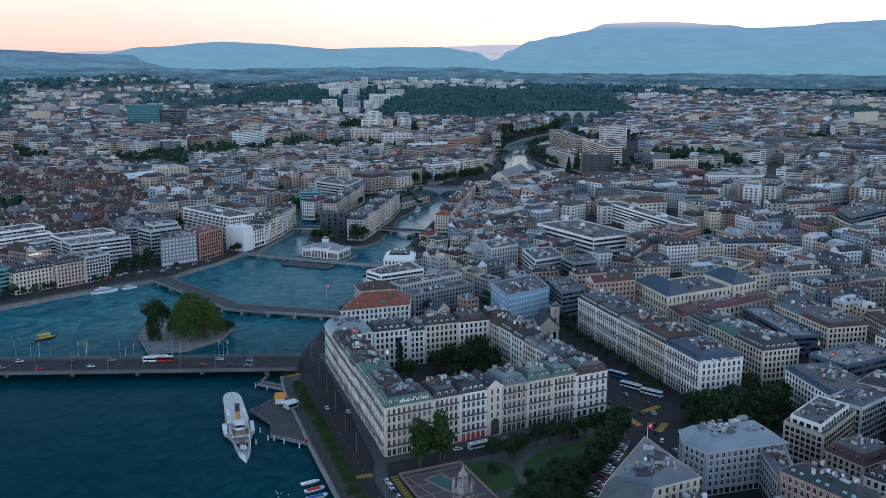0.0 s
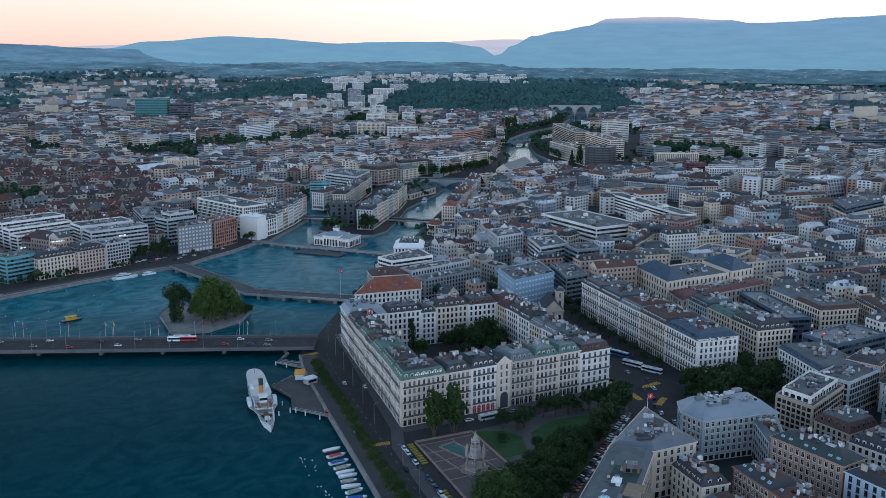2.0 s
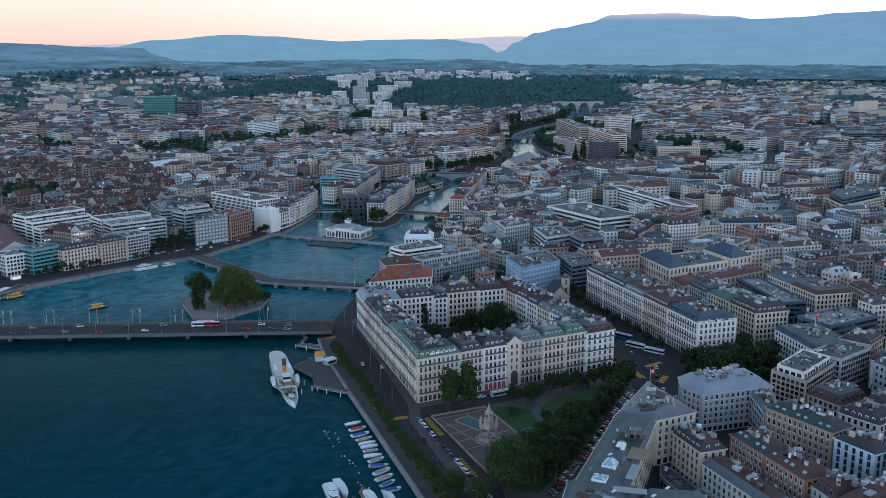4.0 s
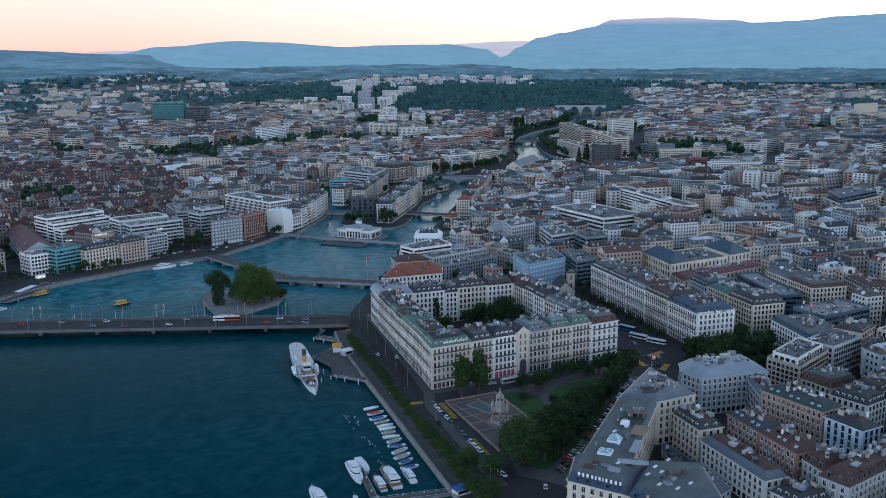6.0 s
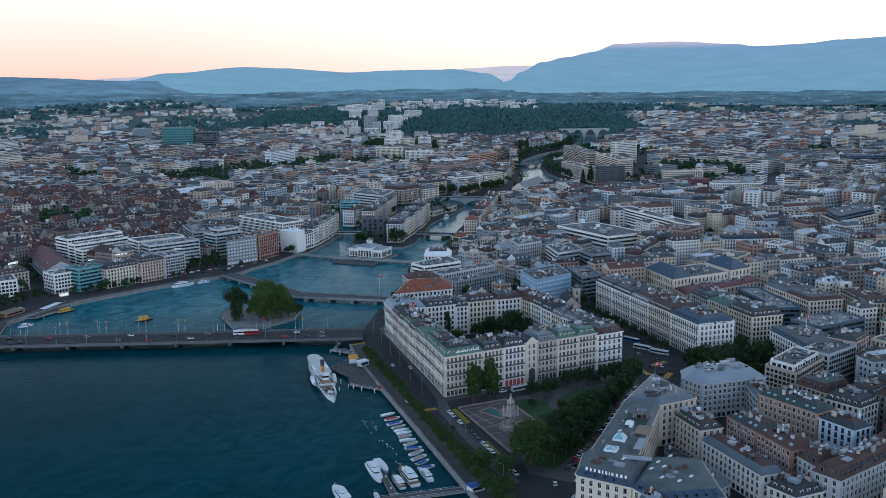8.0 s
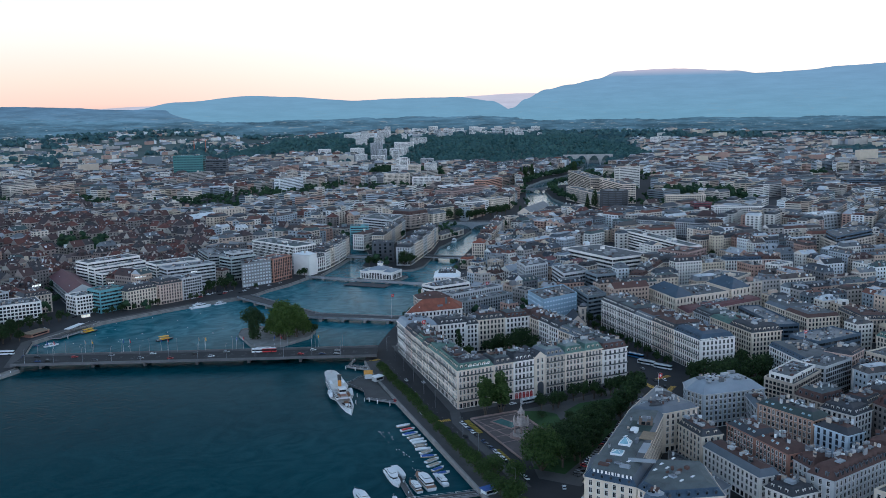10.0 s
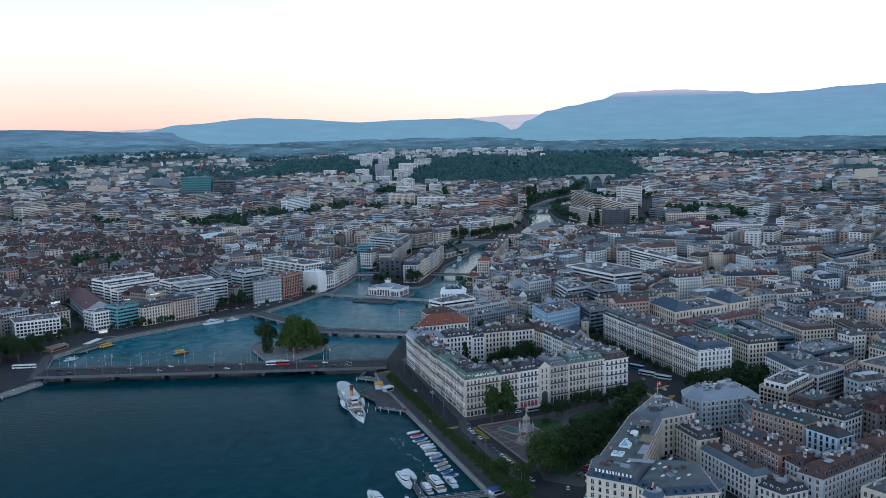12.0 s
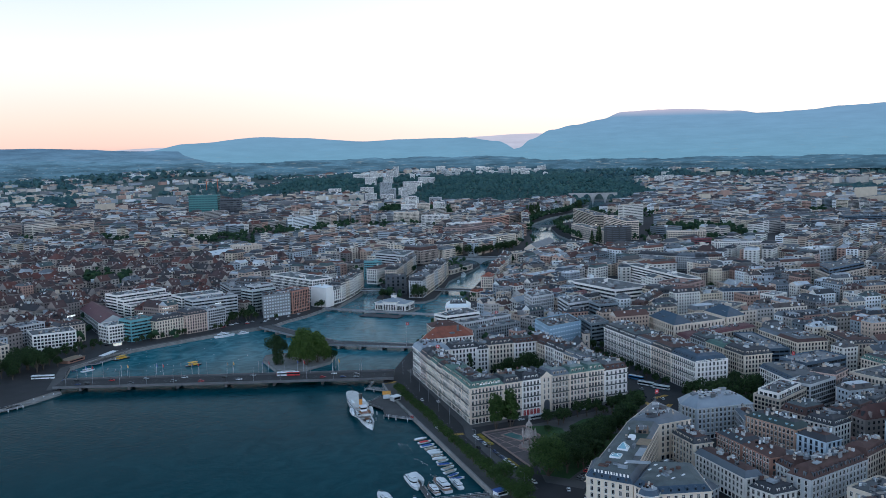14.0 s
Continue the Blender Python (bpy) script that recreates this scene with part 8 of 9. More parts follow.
for k in range(34):                       # the pale estate along the crest of the wood
    away = block_rnd.uniform(120, 760)
    TOWERS += ((round(1130 + 17 * k + 0.45 * away), round(2600 - 4.6 * k + 0.89 * away), block_rnd.uniform(14, 46), block_rnd.uniform(12, 30), 14),)
TOWERS += ((955, 2590, 40, 24, 16), (1010, 2556, 36, 26, 16), (840, 2345, 44, 26, 18), (890, 2296, 38, 44, 20), (1034, 2436, 66, 20, 18), (700, 1668, 34, 44, 20), (862, 1866, 36, 30, 18), (858, 2050, 18, 46, 16))
for x, y, w, h, dp in TOWERS:
    a = (x, y)
    b = (x + w * 0.88, y - w * 0.47)
    house("pale high block of flats on the plateau", quad(a, b, dp), h, max(int(h / 3), 3), (WHITE, OFFWHITE, WHITE, GREYW, WHITE)[int(x + w) % 5], GRAVEL, "flat", 1, lod=1, bay=2.4, wide=1.5, group="towers of the far town", category="tower block")


# ---------------------------------------------------------------- roof of the near hotel
def skylight(x, y, z, turn, size, height, label):
    """A glazed pyramid on a white kerb."""
    it = thing("skylight", label, "skylight", (x, y, z), turn, "glass skylights of the hotel roof")
    kerb = MB()
    kerb.box(0, 0, 0, size, size, 0.9, WHITEP)
    part("kerb", kerb.mesh("kerb"), it)
    glass = MB()
    glass.box(0, 0, 0.9, size * 0.92, size * 0.92, height, mat("skylight_glass", (0.25, 0.42, 0.47), rough=0.15, grain=2, amount=0.2, bump=0) if "skylight_glass" not in MATS else MATS["skylight_glass"], taper=0.25)
    part("glass", glass.mesh("glass"), it)
    bars = MB()
    s = size * 0.46
    for a, b in ((-1, -1), (1, -1), (1, 1), (-1, 1)):
        bars.tube((a * s, b * s, 0.92), (a * s * 0.25, b * s * 0.25, 0.92 + height), 0.12, 0.12, WHITEP, 5)
    part("glazing_bar", bars.mesh("glazing_bar"), it, "white glazing bars")


def roof_patch(x, y, z, turn, sx, sy, material, label):
    ob = MB()
    ob.box(0, 0, 0, sx, sy, 0.12, material)
    ob = new("roof_membrane", ob.mesh("roof_membrane"))
    ob.matrix_basis = pose(x, y, z, 0, 0, turn)
    tagged(ob, label, "roof covering", "roof membranes")


skylight(9.9, -148.3, 27.15, 40, 5.4, 2.2, "glass pyramid skylight on the hotel roof")
skylight(-0.6, -156.1, 27.15, 40, 5.4, 0.7, "square glazed skylight on the hotel roof")
roof_patch(3.4, -168.4, 27.26, 50, 4.2, 12, LIGHTZINC, "pale patch of metal sheet on the hotel roof")
roof_patch(13.6, -157.6, 27.6, 40, 13, 3.6, LIGHTZINC, "raised grey sheet metal roof on the hotel")
roof_patch(30.8, -133.4, 27.22, 40, 15, 10.5, mat("dark_green_roofing", (0.035, 0.06, 0.05), grain=3), "dark green roofing on the hotel wing")
roof_patch(25.6, -145.0, 27.30, 40, 11, 6.5, TIMBER, "timber roof terrace on the hotel wing")
# flat dark slab laid on top in place of the sunken valley
slab("roof_valley", [(56, -108.6), (62, -111.4), (70, -106.4), (80, -99), (78.4, -91.6)], 26.7, 27.02, SLATE, "dark valley between the two roof slopes of the hotel wing", "roof covering")
tent = thing("roof_tent", "small white gabled tent on the roof terrace", "tent", (23.5, -137.7, 27.3), 40)
mb = MB()
mb.box(0, 0, 0, 4.0, 3.2, 1.6, WHITEP)
part("tent_wall", mb.mesh("tent_wall"), tent)
mb = MB()
mb.box(0, 0, 1.6, 4.4, 3.6, 0.9, WHITEP, taper=0.15)
part("tent_roof", mb.mesh("tent_roof"), tent)
def roof_light(x, y, z, turn, pitch, sx=1.3, sy=0.9):
    """A glazed roof light in a pale frame, lying on the slope."""
    it = thing("roof_light", "small glazed roof light in a pale frame", "roof light", (x, y, z), turn, "roof lights of the near houses")
    it.matrix_basis = pose(x, y, z, pitch, 0, turn)
    rim = MB()
    rim.box(0, 0, -0.25, sx + 0.3, sy + 0.3, 0.4, FRAME)
    part("frame", rim.mesh("frame"), it)
    pane = MB()
    pane.box(0, 0, 0.15, sx, sy, 0.04, MATS["skylight_glass"])
    part("glass", pane.mesh("glass"), it)


def lights_along(a, b, count, z, pitch, skip=()):
    turn = math.degrees(math.atan2(b[1] - a[1], b[0] - a[0]))
    for k in range(count):
        if k not in skip:
            t = (k + 0.5) / count
            roof_light(a[0] + (b[0] - a[0]) * t, a[1] + (b[1] - a[1]) * t, z, turn, pitch)


lights_along((107, -93.5), (139, -99.6), 9, 24.3, 48, (0, 4))
lights_along((117, -128), (119.6, -158), 8, 24.6, 46, (2, 5))
lights_along((83.6, -140), (80.6, -159), 5, 23.4, 45, (2,))
lights_along((80.4, -162), (77.2, -183), 6, 23.4, 45, (1, 4))
lights_along((118.5, -163), (119, -180), 4, 23.4, 48)
lights_along((62.4, -147), (57.6, -185), 9, 17.3, 60, (3, 7))
for x, y in ((1.6, -179.4), (8.4, -175.5), (7.6, -180.2), (0.0, -188.0), (16.9, -173.1), (-2.0, -166.2), (3.7, -193.8), (10.7, -192.7), (16.0, -140.4)):
    roof_patch(x, y, 27.27, 24, 2.6, 1.1, WHITEP, "flat white roof hatch on the hotel roof")


house("small brown roof house on the hotel wing", [(33.4, -128.6), (31.4, -131.2), (36.4, -135.2), (38.4, -132.6)], 2.6, 1, mat("brown_render", (0.16, 0.11, 0.08), grain=4), SLATE, "flat", 1, fronts=[], group="roof houses", category="roof house", chimneys=0, base=27.3, z_low=27.2)
house("octagonal hotel turret with blue-grey dome", [(-13.5 + 4.6 * math.cos(radians(22.5 + 45 * k)), -198.0 + 4.6 * math.sin(radians(22.5 + 45 * k))) for k in range(8)], 22.5, 6, CREAM, BLUER, "mansard", 3.2, group=G2, lod=1, category="hotel", chimneys=0, dormers=False, inset=0.8, deck=LIGHTZINC)

# roof of the corner hotel
roof_patch(13, 9, 31.32, 3, 9, 4.5, mat("solar_glass", (0.06, 0.09, 0.12), rough=0.2, grain=1.5, amount=0.3), "blue-grey solar glass panels on the hotel roof")
roof_patch(20, 9.5, 31.32, 3, 4, 4, mat("rusty_sheet", (0.15, 0.085, 0.06), grain=1.5, amount=0.4), "rusty brown roof covering on the hotel")
roof_patch(9.6, 13.6, 31.36, 3, 10, 3.2, PALEDECK, "pale green sheet roofing on the hotel")
roof_patch(30.5, 9, 31.1, 0, 8, 5, MATS["rusty_sheet"], "rusty brown roof covering on the hotel wing")
roof_patch(46, 9, 31.1, 0, 10, 5, PALEDECK, "pale green sheet roofing on the hotel wing")
roof_patch(10, 30, 30.9, 82, 8, 4, TIMBER, "timber roof terrace behind the hotel mansard")
roof_patch(15, 60, 29.9, 82, 8, 4, MATS["rusty_sheet"], "rusty brown roof covering on the quayside house")
roof_patch(19, 86, 29.6, 82, 9, 4, MATS["dark_green_roofing"], "dark green roofing on the quayside house")

for x, y, w, h, dp in ((782, 2153, 34, 30, 18), (817, 2114, 40, 28, 18), (861, 2155, 22, 40, 18), (940, 2259, 44, 26, 18), (992, 2303, 30, 34, 18), (1121, 2497, 60, 22, 18), (1036, 2740, 26, 34, 18), (745, 2384, 40, 24, 18)):
    house("pale block of flats among the hillside woods", quad((x, y), (x + w * 0.88, y - w * 0.47), dp), h, max(int(h / 3), 3), (WHITE, OFFWHITE, WHITE, GREYW, WHITE)[int(x + w) % 5], GRAVEL, "flat", 1, lod=1, bay=2.4, wide=1.5, group="towers of the far town", category="tower block")

def tower_crane(x, y, height, reach, turn):
    it = thing("tower_crane", "orange-red tower crane above the far roofs", "crane", (x, y, gz(x, y)), turn, "tower cranes of the far town")
    paint = MATS["crane_paint"] if "crane_paint" in MATS else mat("crane_paint", (0.55, 0.12, 0.04), rough=0.5, grain=3)
    mast = MB()
    for a, b in ((-1, -1), (1, -1), (1, 1), (-1, 1)):
        mast.tube((a, b, 0), (a, b, height), 0.28, 0.28, paint, 4)
    for k in range(int(height / 4)):
        for a, b in (((-1, -1), (1, -1)), ((1, -1), (1, 1)), ((1, 1), (-1, 1)), ((-1, 1), (-1, -1))):
            mast.tube((*a, k * 4), (*b, k * 4 + 4), 0.18, 0.18, paint, 4)
    part("mast", mast.mesh("mast"), it)
    jib = MB()
    for y0, z0 in ((-0.8, 0), (0.8, 0), (0, 1.6)):
        jib.tube((-reach * 0.3, y0, height + z0), (reach, y0, height + z0 * 0.6), 0.26, 0.22, paint, 4)
    for k in range(int(reach / 3)):
        jib.tube((k * 3, -0.8, height), (k * 3 + 1.5, 0, height + 1.4), 0.14, 0.14, paint, 4)
    jib.tube((0, 0, height), (0, 0, height + 7), 0.4, 0.3, paint, 4)
    jib.tube((0, 0, height + 7), (reach * 0.75, 0, height + 1.2), 0.12, 0.12, paint, 4)
    jib.tube((0, 0, height + 7), (-reach * 0.28, 0, height + 0.6), 0.12, 0.12, paint, 4)
    part("jib", jib.mesh("jib"), it)
    block = MB()
    block.box(-reach * 0.26, 0, height - 2.4, 4, 1.6, 2.4, CONC)
    part("counterweight", block.mesh("counterweight"), it, "grey concrete counterweight")


tower_crane(492.7, 3047.1, 44, 40, 20)
tower_crane(548.4, 3107.3, 46, 42, 150)

# ---------------------------------------------------------------- the town behind
FAR = MB()
FAR_GLASS = MB()


def clash(ring):
    c = (sum(p[0] for p in ring) / 4, sum(p[1] for p in ring) / 4)
    tests = ring + [c] + [((p[0] + c[0]) / 2, (p[1] + c[1]) / 2) for p in ring] + [((p[0] + q[0]) / 2, (p[1] + q[1]) / 2) for p, q in zip(ring, ring[1:] + ring[:1])]
    for f in FOOTPRINTS:
        if abs(f[0][0] - c[0]) + abs(f[0][1] - c[1]) > 260:
            continue
        if any(inside(t, f) for t in tests) or any(inside(p, ring) for p in f):
            return True
    for z in OPEN:
        if any(inside(t, z) for t in tests[:5]):
            return True
    return any(in_water(*t) for t in tests)


def far_house(ring, z0, eave, style, height, roof, windows, rnd, walls=FARWALL):
    """A house of the far town, added to the one mesh of them."""
    a, b, d = Vector(ring[0]), Vector(ring[1]), Vector(ring[3])
    for i in range(int((b - a).length / 4) + 2):
        for j in range(int((d - a).length / 4) + 2):
            q = a + (b - a) * min(i * 4 / (b - a).length, 1) + (d - a) * min(j * 4 / (d - a).length, 1)
            BUILT.add((int(q.x // 5), int(q.y // 5)))
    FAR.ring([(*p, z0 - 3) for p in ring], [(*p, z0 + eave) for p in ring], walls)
    if style == "flat":
        top = offs(ring, 0.4)
        FAR.ring([(*p, z0 + eave) for p in ring], [(*p, z0 + eave) for p in top], walls)
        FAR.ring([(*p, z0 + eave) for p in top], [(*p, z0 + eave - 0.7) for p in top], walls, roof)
        if rnd.random() < 0.8:
            c = Vector(ring[0]).lerp(Vector(ring[2]), rnd.uniform(0.35, 0.65))
            FAR.box(c.x, c.y, z0 + eave - 0.7, rnd.uniform(3, 7), rnd.uniform(3, 6), rnd.uniform(2.2, 4.2), FARWALL)
    else:
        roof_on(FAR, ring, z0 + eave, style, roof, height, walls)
        for _ in range(2):
            c = Vector(ring[rnd.randrange(4)]).lerp((Vector(ring[0]) + Vector(ring[2])) / 2, rnd.uniform(0.4, 0.8))
            FAR.box(c.x, c.y, z0 + eave, rnd.uniform(0.8, 1.8), 0.9, height * 0.75 + 0.6, walls)
    if far_rnd.random() < 0.9:
        c = (Vector(ring[0]) + Vector(ring[2])) / 2
        for _ in range(5 if windows == 1 else 3 if windows == 2 else 1):
            q = c.lerp(Vector(ring[far_rnd.randrange(4)]), far_rnd.uniform(0.1, 0.7))
            FAR.box(q.x, q.y, z0 + eave + (-0.7 if style == "flat" else height * 0.35), far_rnd.uniform(0.8, 2.8), far_rnd.uniform(0.7, 1.8), far_rnd.uniform(1.2, 2.6), FARTOP)
    if windows == 1 and style in ("mansard", "hip"):
        # dormers and skylights along the slopes
        for i in range(4):
            a, b = ring[i], ring[(i + 1) % 4]
            spots, d, step = bays(a, b, 4.2, 2.0)
            for q in spots:
                if far_rnd.random() < 0.75:
                    q = q + Vector((-d.y, d.x)) * far_rnd.uniform(1.0, 1.7)
                    FAR.box(q.x, q.y, z0 + eave + 0.5, 1.4, 1.9, height * 0.42 + 0.5, far_rnd.choice((roof, walls, FARTOP)), math.atan2(d.y, d.x))
    if windows:
        floors = max(int(eave / 3.3), 2)
        st = eave / (floors + 0.3)
        for i in range(4):
            a, b = ring[i], ring[(i + 1) % 4]
            spots, d, step = bays(a, b, (3.2, 5.4, 400)[windows - 1])
            out = Vector((d.y, -d.x)) * 0.08
            e = d * (0.7, 1.35, step * 0.48)[windows - 1]
            low, high = (-0.8, 0.9) if windows < 3 else (-0.5, 0.6)       # far off, one strip of panes a storey
            for k in range(floors):
                zc = z0 + st * (k + 0.6)
                for s in spots:
                    q = s + out
                    FAR_GLASS.poly([(q.x - e.x, q.y - e.y, zc + low), (q.x + e.x, q.y + e.y, zc + low), (q.x + e.x, q.y + e.y, zc + high), (q.x - e.x, q.y - e.y, zc + high)], PANES)


MID = []
far_rnd = random.Random(77)
BUILT = set()


def in_wood(x, y):
    u, v = ahead_of(x, y)
    return 2640 + 420 * smooth(-0.03, -0.16, v / u) + 210 * smooth(0.09, 0.16, v / u) < u < 3620 and -780 < v < 680


def green(x, y):
    """Over 0.4 where the town opens into gardens."""
    return noise.noise((x * 0.0034, y * 0.0034, 9)) + 0.35 * noise.noise((x * 0.011, y * 0.011, 2))


def fill(region, angle, bw, bd, street, eaves, old=0.0, flat=0.3, depth=13.0, gap=0.0, seed=1, stretch=1.0):
    """Blocks of houses round courtyards over a region, laid out along an angle."""
    rnd = random.Random(seed)
    c, s = math.cos(radians(angle)), math.sin(radians(angle))
    xs = [p[0] * c + p[1] * s for p in region]
    ys = [-p[0] * s + p[1] * c for p in region]
    i = 0
    y = min(ys)
    while y < max(ys):
        x = min(xs) + rnd.uniform(-30, 0)
        h = bd * rnd.uniform(0.8, 1.25)
        while x < max(xs):
            w = bw * rnd.uniform(0.75, 1.3)
            block(x, y, w, h, c, s, region, depth * rnd.uniform(0.9, 1.15), eaves, old, flat, gap, rnd)
            x += w + street * rnd.uniform(0.8, 1.3)
        y += h + street * rnd.uniform(0.8, 1.3)


def block(x, y, w, h, c, s, region, depth, eaves, old, flat, gap, rnd):
    def turn(px, py):
        return (px * c - py * s, px * s + py * c)
    centre = turn(x + w / 2, y + h / 2)
    if not inside(centre, region) or rnd.random() < gap:
        return
    if (green(*centre) > 0.24 and ahead_of(*centre)[0] > (1480 if ahead_of(*centre)[1] < 0 else 1150)) or in_wood(*centre):
        return
    u0, v0 = ahead_of(*centre)
    if u0 > 2600 and v0 > 0 and rnd.random() < (0.9 if v0 < 0.19 * u0 else 0.25):      # woods and fields begin here
        return
    if v0 < 0 and v0 > -0.21 * u0:
        flat = 0.5
    kind = rnd.random()
    mean = rnd.uniform(*eaves)
    plots = []
    far_out = ahead_of(*centre)[0] > 1300
    roomy = ahead_of(*centre)[1] > 130 or (far_out and ahead_of(*centre)[0] > 1740)      # the planned quarters, with long even fronts
    if 1800 < ahead_of(*centre)[0] < 2700 and rnd.random() < 0.10:          # a long slab of flats
        mean = rnd.uniform(22, 34)
        plots.append((x, y + h * 0.3, x + w, y + h * 0.3 + 14, "flat"))
    elif kind < flat * 0.45:                       # one large modern building
        plots.append((x, y, x + w * rnd.uniform(0.6, 1), y + h * rnd.uniform(0.45, 0.9), "flat"))
    else:
        for side in range(4):
            run0, run1 = (x, x + w) if side % 2 == 0 else (y + depth, y + h - depth)
            k = run0
            while k < run1 - 6:
                step = rnd.uniform(16, 34) if roomy else rnd.uniform(10, 19)
                if run1 - k - step < 9:
                    step = run1 - k
                if side == 0:
                    r = (k, y, k + step, y + depth)
                elif side == 2:
                    r = (k, y + h - depth, k + step, y + h)
                elif side == 1:
                    r = (x + w - depth, k, x + w, k + step)
                else:
                    r = (x, k, x + depth, k + step)
                k += step
                if rnd.random() > 0.06:
                    plots.append((*r, "flat" if rnd.random() < flat else rnd.choice(("mansard", "mansard", "mansard", "hip", "gable"))))
        if w > 3.4 * depth and h > 3.4 * depth and rnd.random() < 0.5:
            plots.append((x + depth * 1.35, y + depth * 1.35, x + w - depth * 1.35, y + h - depth * 1.35, "low"))
    for x0, y0, x1, y1, style in plots:
        ring = [turn(x0, y0), turn(x1, y0), turn(x1, y1), turn(x0, y1)]
        mid = ((ring[0][0] + ring[2][0]) / 2, (ring[0][1] + ring[2][1]) / 2)
        if not inside(mid, region) or clash(ring):
            continue
        eave = mean * (rnd.uniform(0.86, 1.1) if roomy else rnd.uniform(0.72, 1.22)) * (1.45 if style == "flat" and 1600 < ahead_of(*centre)[0] < 2800 and rnd.random() < 0.12 else 1)
        if style == "low":
            style, eave = "flat", rnd.uniform(4, 8)
        far = math.hypot(mid[0] + 230, mid[1] + 450)
        u, v = ahead_of(*mid)
        narrow = -120 < v < 130 and u < 1330            # the close-built river quarter
        if narrow and style in ("mansard", "hip") and rnd.random() < 0.45:
            style = "gable"
        if narrow:
            eave *= 0.74
        z0 = gz(*mid)
        oldt = rnd.random() < (old if ahead_of(*mid)[1] < -0.25 * ahead_of(*mid)[0] - 20 and 740 < ahead_of(*mid)[0] < 1430 else old * 0.16)
        if far < 1000 and len(MID) < 215:
            MID.append(mid)
            wall = rnd.choice((SAND, DULLCREAM, WHITE, GREYSTONE, WHITE, BEIGE, OFFWHITE, DULLCREAM, ROSE, WHITE, OFFWHITE)) if style != "flat" else rnd.choice((OFFWHITE, GREYW, CONC, DULLCREAM, SAND))
            roof = rnd.choice((TILE, BROWNT, BROWNT)) if oldt else rnd.choice((SLATE, BROWNT, REDMETAL, TILE, BROWNT, ZINC, COPPER, LIGHTZINC)) if style == "gable" else rnd.choice((SLATE, SLATE, ZINC, BROWNT, SLATE, BLUER, LIGHTZINC, COPPER)) if style != "flat" else rnd.choice((GRAVEL, GRAVEL, ROOFDECK, PALEDECK, WHITEP))
            words = {"flat": "flat-roofed", "mansard": "mansard-roofed", "hip": "hip-roofed", "gable": "gabled"}[style]
            tone = wall.name.split("_")[0]
            house(f"{tone} {words} town house with rows of dark windows", ring, eave, max(int(eave / 3.5), 1), wall, roof, style,
                  rnd.uniform(3.6, 5.2) if style == "gable" else rnd.uniform(3.2, 5.0), lod=1, category="town house", name="town_house", group="houses of the town", chimneys=rnd.randrange(1, 4), seed=len(MID), ribbon=style == "flat" and rnd.random() < 0.4, roof_boxes=int((x1 - x0) * (y1 - y0) / 110) if style == "flat" else 0)
        else:
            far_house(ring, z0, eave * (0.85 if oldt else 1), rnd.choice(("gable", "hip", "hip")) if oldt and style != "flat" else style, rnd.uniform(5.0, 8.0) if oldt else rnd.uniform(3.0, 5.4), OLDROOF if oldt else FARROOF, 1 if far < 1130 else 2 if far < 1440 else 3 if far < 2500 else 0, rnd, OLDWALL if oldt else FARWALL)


RIGHT_BANK = [(95, 215), (150, 320), (268, 480), (425, 684), (560, 740), (650, 795), (722, 905), (850, 980), (1000, 1240), (1120, 1410), (1400, 1640), (1560, 1830), (2100, 2450), (3300, 1900), (2600, 300), (1500, -700), (600, -700), (100, -700), (-20, -240), (150, -60), (150, 130)]
LEFT_BANK = [(-700, 150), (-300, 260), (-215, 345), (-160, 400), (-60, 440), (30, 490), (100, 540), (150, 660), (240, 780), (330, 830), (480, 800), (560, 850), (640, 985), (735, 1120), (840, 1300), (960, 1430), (1180, 1610), (1400, 1880),
             (1180, 2160), (700, 2450), (100, 2600), (-700, 2600), (-1600, 1500)]


def from_ahead(u, v):
    """The place u metres ahead along the valley and v to the right."""
    return -230 + 0.453 * u + 0.891 * v, -450 + 0.891 * u - 0.453 * v


RIVER_QUARTER = [(205, 405), (290, 478), (432, 676), (560, 728), (610, 700), (520, 560), (470, 480), (335, 405), (330, 300), (285, 255), (215, 290), (160, 330)]
OPEN += [[(676, 776), (765, 776), (765, 852), (676, 852)], [(826, 880), (840, 872), (1170, 1243), (1160, 1252)], [(630, 700), (690, 690), (702, 730), (650, 745)]]
fill(RIVER_QUARTER, 20, 52, 30, 6, (13, 19), old=0.5, flat=0.22, depth=11.5, seed=21)
OPEN.append(RIVER_QUARTER)
ROW_QUARTER = [(-20, -260), (150, -60), (205, 140), (235, 250), (335, 300), (338, 405), (470, 480), (560, 440), (700, 380), (640, 60), (600, -700), (100, -700)]
STATION_QUARTER = [(560, 440), (700, 380), (640, 60), (1100, -400), (1750, 0), (1250, 560), (960, 760), (760, 640)]
fill(ROW_QUARTER, -9, 84, 46, 15, (17, 25), old=0.30, flat=0.22, seed=3, depth=12)
OPEN.append(ROW_QUARTER)
fill(STATION_QUARTER, 30, 96, 44, 18, (17, 27), old=0.25, flat=0.30, seed=14, depth=12.5)
OPEN.append(STATION_QUARTER)
fill(RIGHT_BANK, 8, 72, 50, 14, (17, 25), old=0.30, flat=0.25, seed=3, depth=11.5)
fill(LEFT_BANK, 33, 62, 44, 11, (15, 23), old=0.92, flat=0.22, seed=5, depth=13)
fill([from_ahead(*p) for p in ((2450, -620), (2450, -1500), (4150, -2600), (4150, -500), (3650, -720))], 24, 52, 26, 30, (7, 13), flat=0.75, gap=0.45, seed=7)
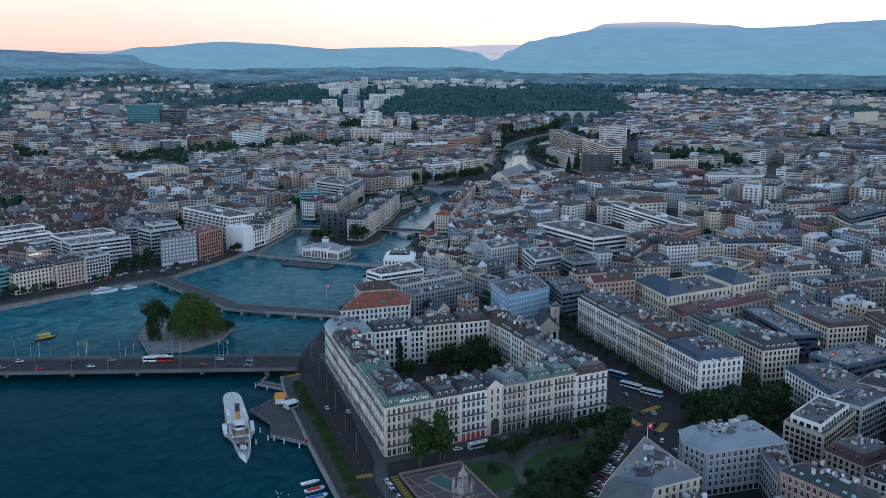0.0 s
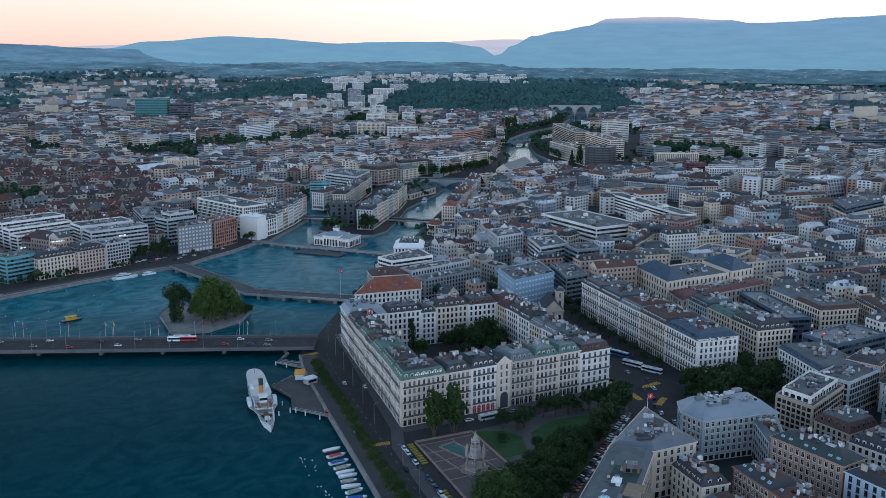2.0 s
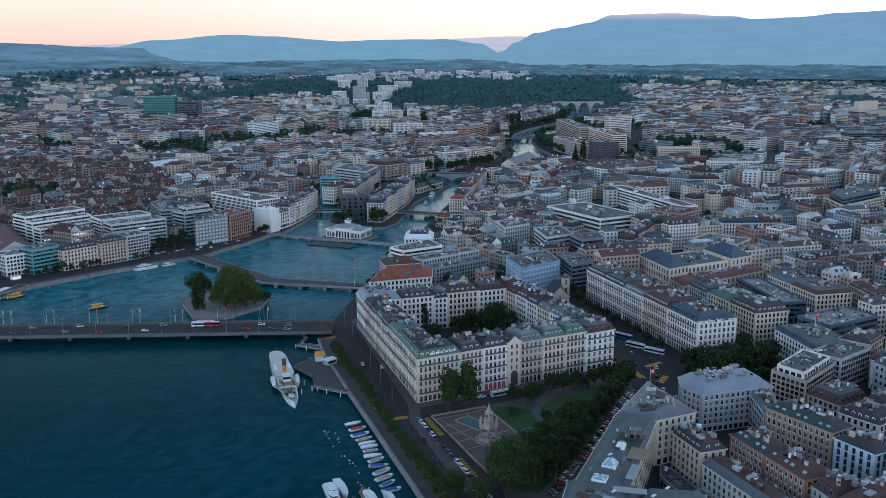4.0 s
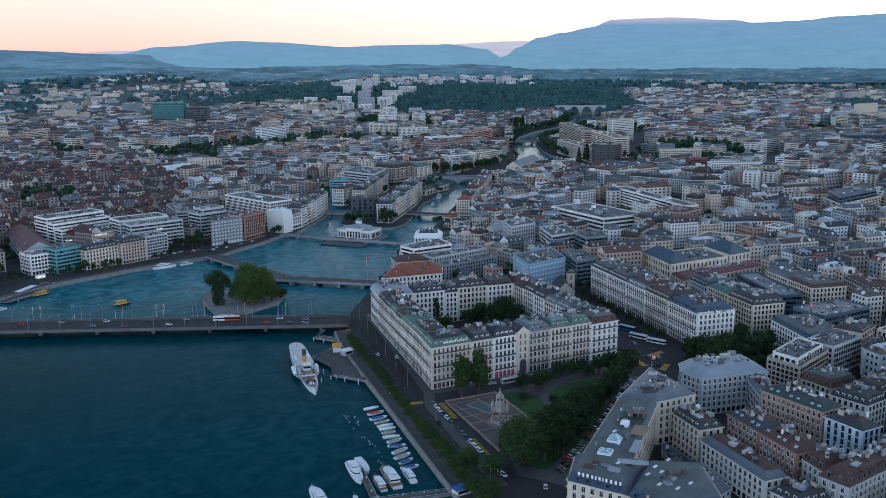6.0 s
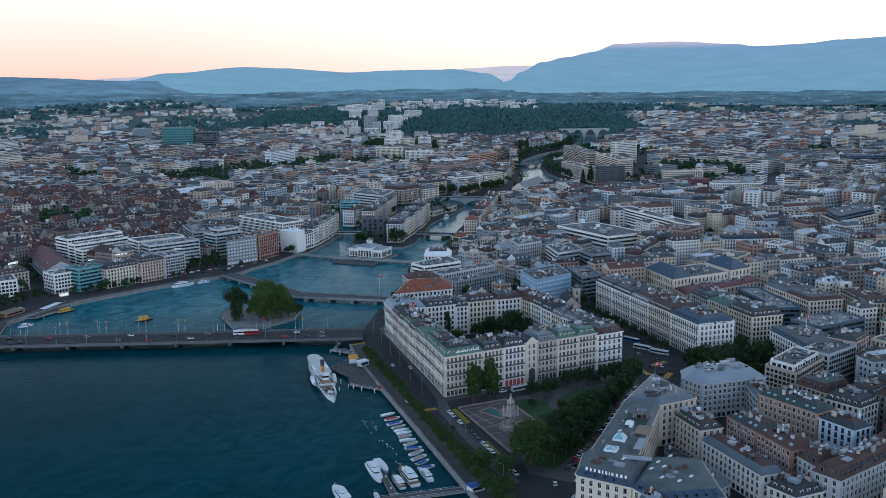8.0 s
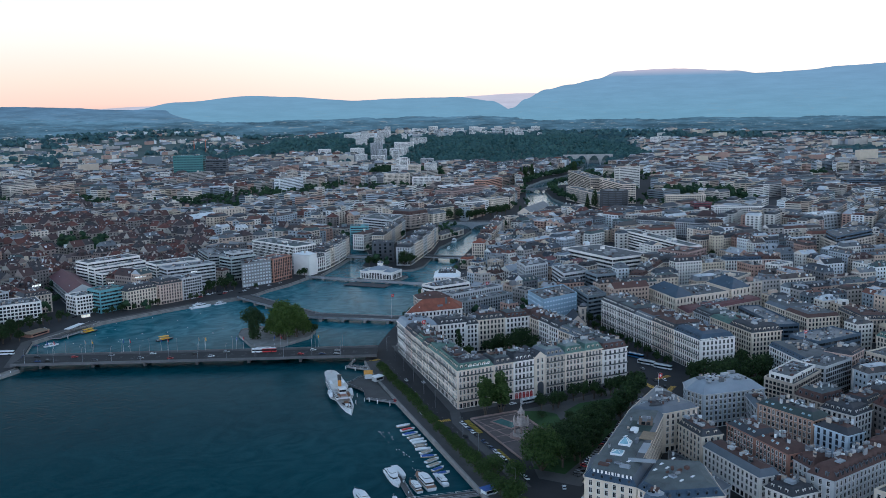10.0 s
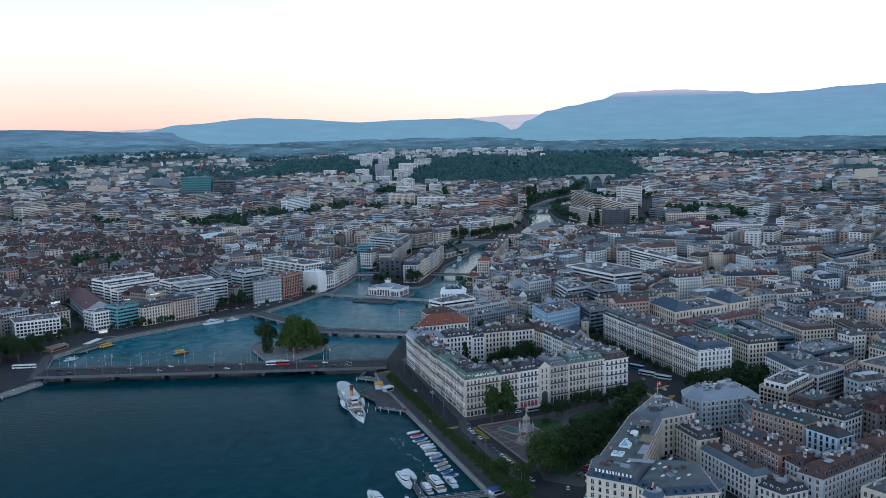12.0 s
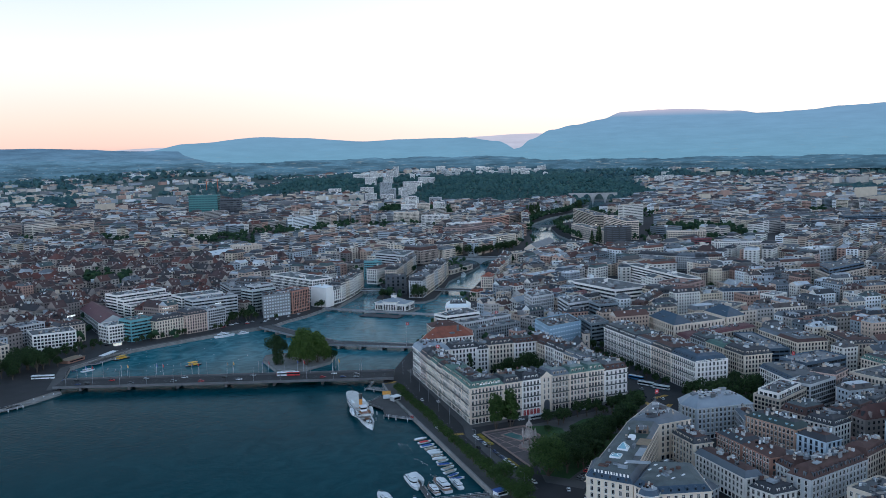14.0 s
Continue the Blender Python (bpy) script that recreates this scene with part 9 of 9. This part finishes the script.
fill([from_ahead(*p) for p in ((3620, -560), (3620, 620), (4150, 700), (4150, -600))], 40, 70, 34, 40, (12, 30), flat=0.95, gap=0.40, seed=8)
fill([from_ahead(*p) for p in ((2750, 690), (2750, 1800), (4150, 2700), (4150, 700))], 12, 70, 34, 30, (9, 17), flat=0.7, gap=0.2, seed=9)
tagged(new("far_houses", FAR.mesh("far_houses")), "many pale town houses with grey and reddish roofs", "houses", kind="stuff")
tagged(new("far_windows", FAR_GLASS.mesh("far_windows")), "dark windows of the far town houses", "windows", kind="stuff")


# ---------------------------------------------------------------- far woods, plain and hills
def clumps(name, places, material, label):
    """Tree crowns of a far wood: many small uneven tufts in one mesh."""
    t = (1 + 5 ** 0.5) / 2
    ico = np.array([(-1, t, 0), (1, t, 0), (-1, -t, 0), (1, -t, 0), (0, -1, t), (0, 1, t), (0, -1, -t), (0, 1, -t), (t, 0, -1), (t, 0, 1), (-t, 0, -1), (-t, 0, 1)], float) / math.hypot(1, t)
    faces = np.array([(0, 11, 5), (0, 5, 1), (0, 1, 7), (0, 7, 10), (0, 10, 11), (1, 5, 9), (5, 11, 4), (11, 10, 2), (10, 7, 6), (7, 1, 8), (3, 9, 4), (3, 4, 2), (3, 2, 6), (3, 6, 8), (3, 8, 9), (4, 9, 5), (2, 4, 11), (6, 2, 10), (8, 6, 7), (9, 8, 1)])
    gen = np.random.default_rng(len(places))
    p = np.array(places)
    n = len(p)
    v = ico[None] * gen.uniform(0.65, 1.25, (n, 12, 1)) * np.stack([p[:, 3], p[:, 3], p[:, 3] * 0.95], 1)[:, None] + p[:, None, :3]
    f = faces[None] + 12 * np.arange(n)[:, None, None]
    me = bpy.data.meshes.new(name)
    me.from_pydata(v.reshape(-1, 3).tolist(), [], f.reshape(-1, 3).tolist())
    me.materials.append(material)
    return tagged(new(name, me), label, "trees", kind="stuff")


HILL_FLATS = [f for f in FOOTPRINTS if in_wood(*f[0])]
wr = random.Random(12)
wood = []
for _ in range(19000):
    u, v = wr.uniform(2600, 3640), wr.uniform(-800, 700)
    x, y = from_ahead(u + 40 * noise.noise((v * 0.012, 2, 0)), v)
    if in_wood(x, y) and not in_water(x, y) and not any(math.hypot(f[0][0] + 18 - x, f[0][1] - y) < 42 for f in HILL_FLATS):
        r = wr.uniform(2.4, 6.2)
        wood.append((x, y, gz(x, y) + r * wr.uniform(0.6, 1.3), r))
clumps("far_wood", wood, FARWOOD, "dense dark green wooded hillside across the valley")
plain = []
for _ in range(16000):
    u = wr.uniform(2260, 4180)
    v = wr.uniform(-0.62, 0.62) * u
    x, y = from_ahead(u, v)
    m = noise.noise((x * 0.0022, y * 0.0022, 4)) + 0.5 * noise.noise((x * 0.008, y * 0.008, 1)) + 0.25 * smooth(3000, 4400, u)
    if (m > -0.02 and u > 2500 or 0 < v < 0.19 * u and u > 2600) and (int(x // 5), int(y // 5)) not in BUILT and not in_water(x, y) and not in_wood(x, y):
        r = wr.uniform(6, 12)
        plain.append((x, y, gz(x, y) + r * 0.7, r))
# these greens also carry a painted blue haze
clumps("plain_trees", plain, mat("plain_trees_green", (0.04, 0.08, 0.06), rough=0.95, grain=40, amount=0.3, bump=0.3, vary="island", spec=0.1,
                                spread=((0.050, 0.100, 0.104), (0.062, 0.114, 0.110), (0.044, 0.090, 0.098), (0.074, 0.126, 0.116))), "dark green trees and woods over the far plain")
town_trees = []
for _ in range(9000):
    u = wr.uniform(740, 2700)
    v = wr.uniform(-0.56, 0.56) * u
    x, y = from_ahead(u, v)
    g = green(x, y)
    if wr.random() > (1.0 if g > 0.22 and u > (1480 if v < 0 else 1150) else 0.45 if g > 0.1 and u > 1200 else 0.13):
        continue
    if in_water(x, y) or any(inside((x, y), f) for f in OPEN) or (int(x // 5), int(y // 5)) in BUILT or any(inside((x, y), f) for f in FOOTPRINTS if abs(f[0][0] - x) + abs(f[0][1] - y) < 200):
        continue
    for _ in range(5):
        r = wr.uniform(1.8, 3.4)
        town_trees.append((x + wr.gauss(0, 2.4), y + wr.gauss(0, 2.4), gz(x, y) + wr.uniform(4, 11), r))
for park in PARKS:
    (xa, xb), (ya, yb) = ((min(p[k] for p in park), max(p[k] for p in park)) for k in (0, 1))
    for _ in range(int((xb - xa) * (yb - ya) / 150)):
        x, y = wr.uniform(xa, xb), wr.uniform(ya, yb)
        if inside((x, y), park):
            h = wr.uniform(11, 20)
            for _ in range(7):
                town_trees.append((x + wr.gauss(0, 2.4), y + wr.gauss(0, 2.4), gz(x, y) + h * wr.uniform(0.3, 1.0), wr.uniform(2.2, 3.8)))
for line in ([(742, 1120), (845, 1290), (973, 1418), (1110, 1522), (1330, 1755)], [(715, 920), (757, 1034), (831, 1177), (893, 1248), (978, 1280), (1112, 1438), (1360, 1680)]):
    for x, y, _ in along(line, 9, 7 if line[0][0] == 715 else -7):
        if not in_water(x, y):
            for _ in range(6):
                town_trees.append((x + wr.gauss(0, 3), y + wr.gauss(0, 3), gz(x, y) + wr.uniform(2, 11), wr.uniform(2.2, 4.0)))
clumps("town_trees", town_trees, mat("town_tree_green", (0.03, 0.06, 0.02), rough=0.95, grain=12, amount=0.35, bump=0.4, vary="island", spec=0.1,
                                    spread=((0.027, 0.054, 0.028), (0.036, 0.066, 0.032), (0.021, 0.043, 0.025), (0.046, 0.078, 0.034))), "dark green trees in courtyards and streets of the town")
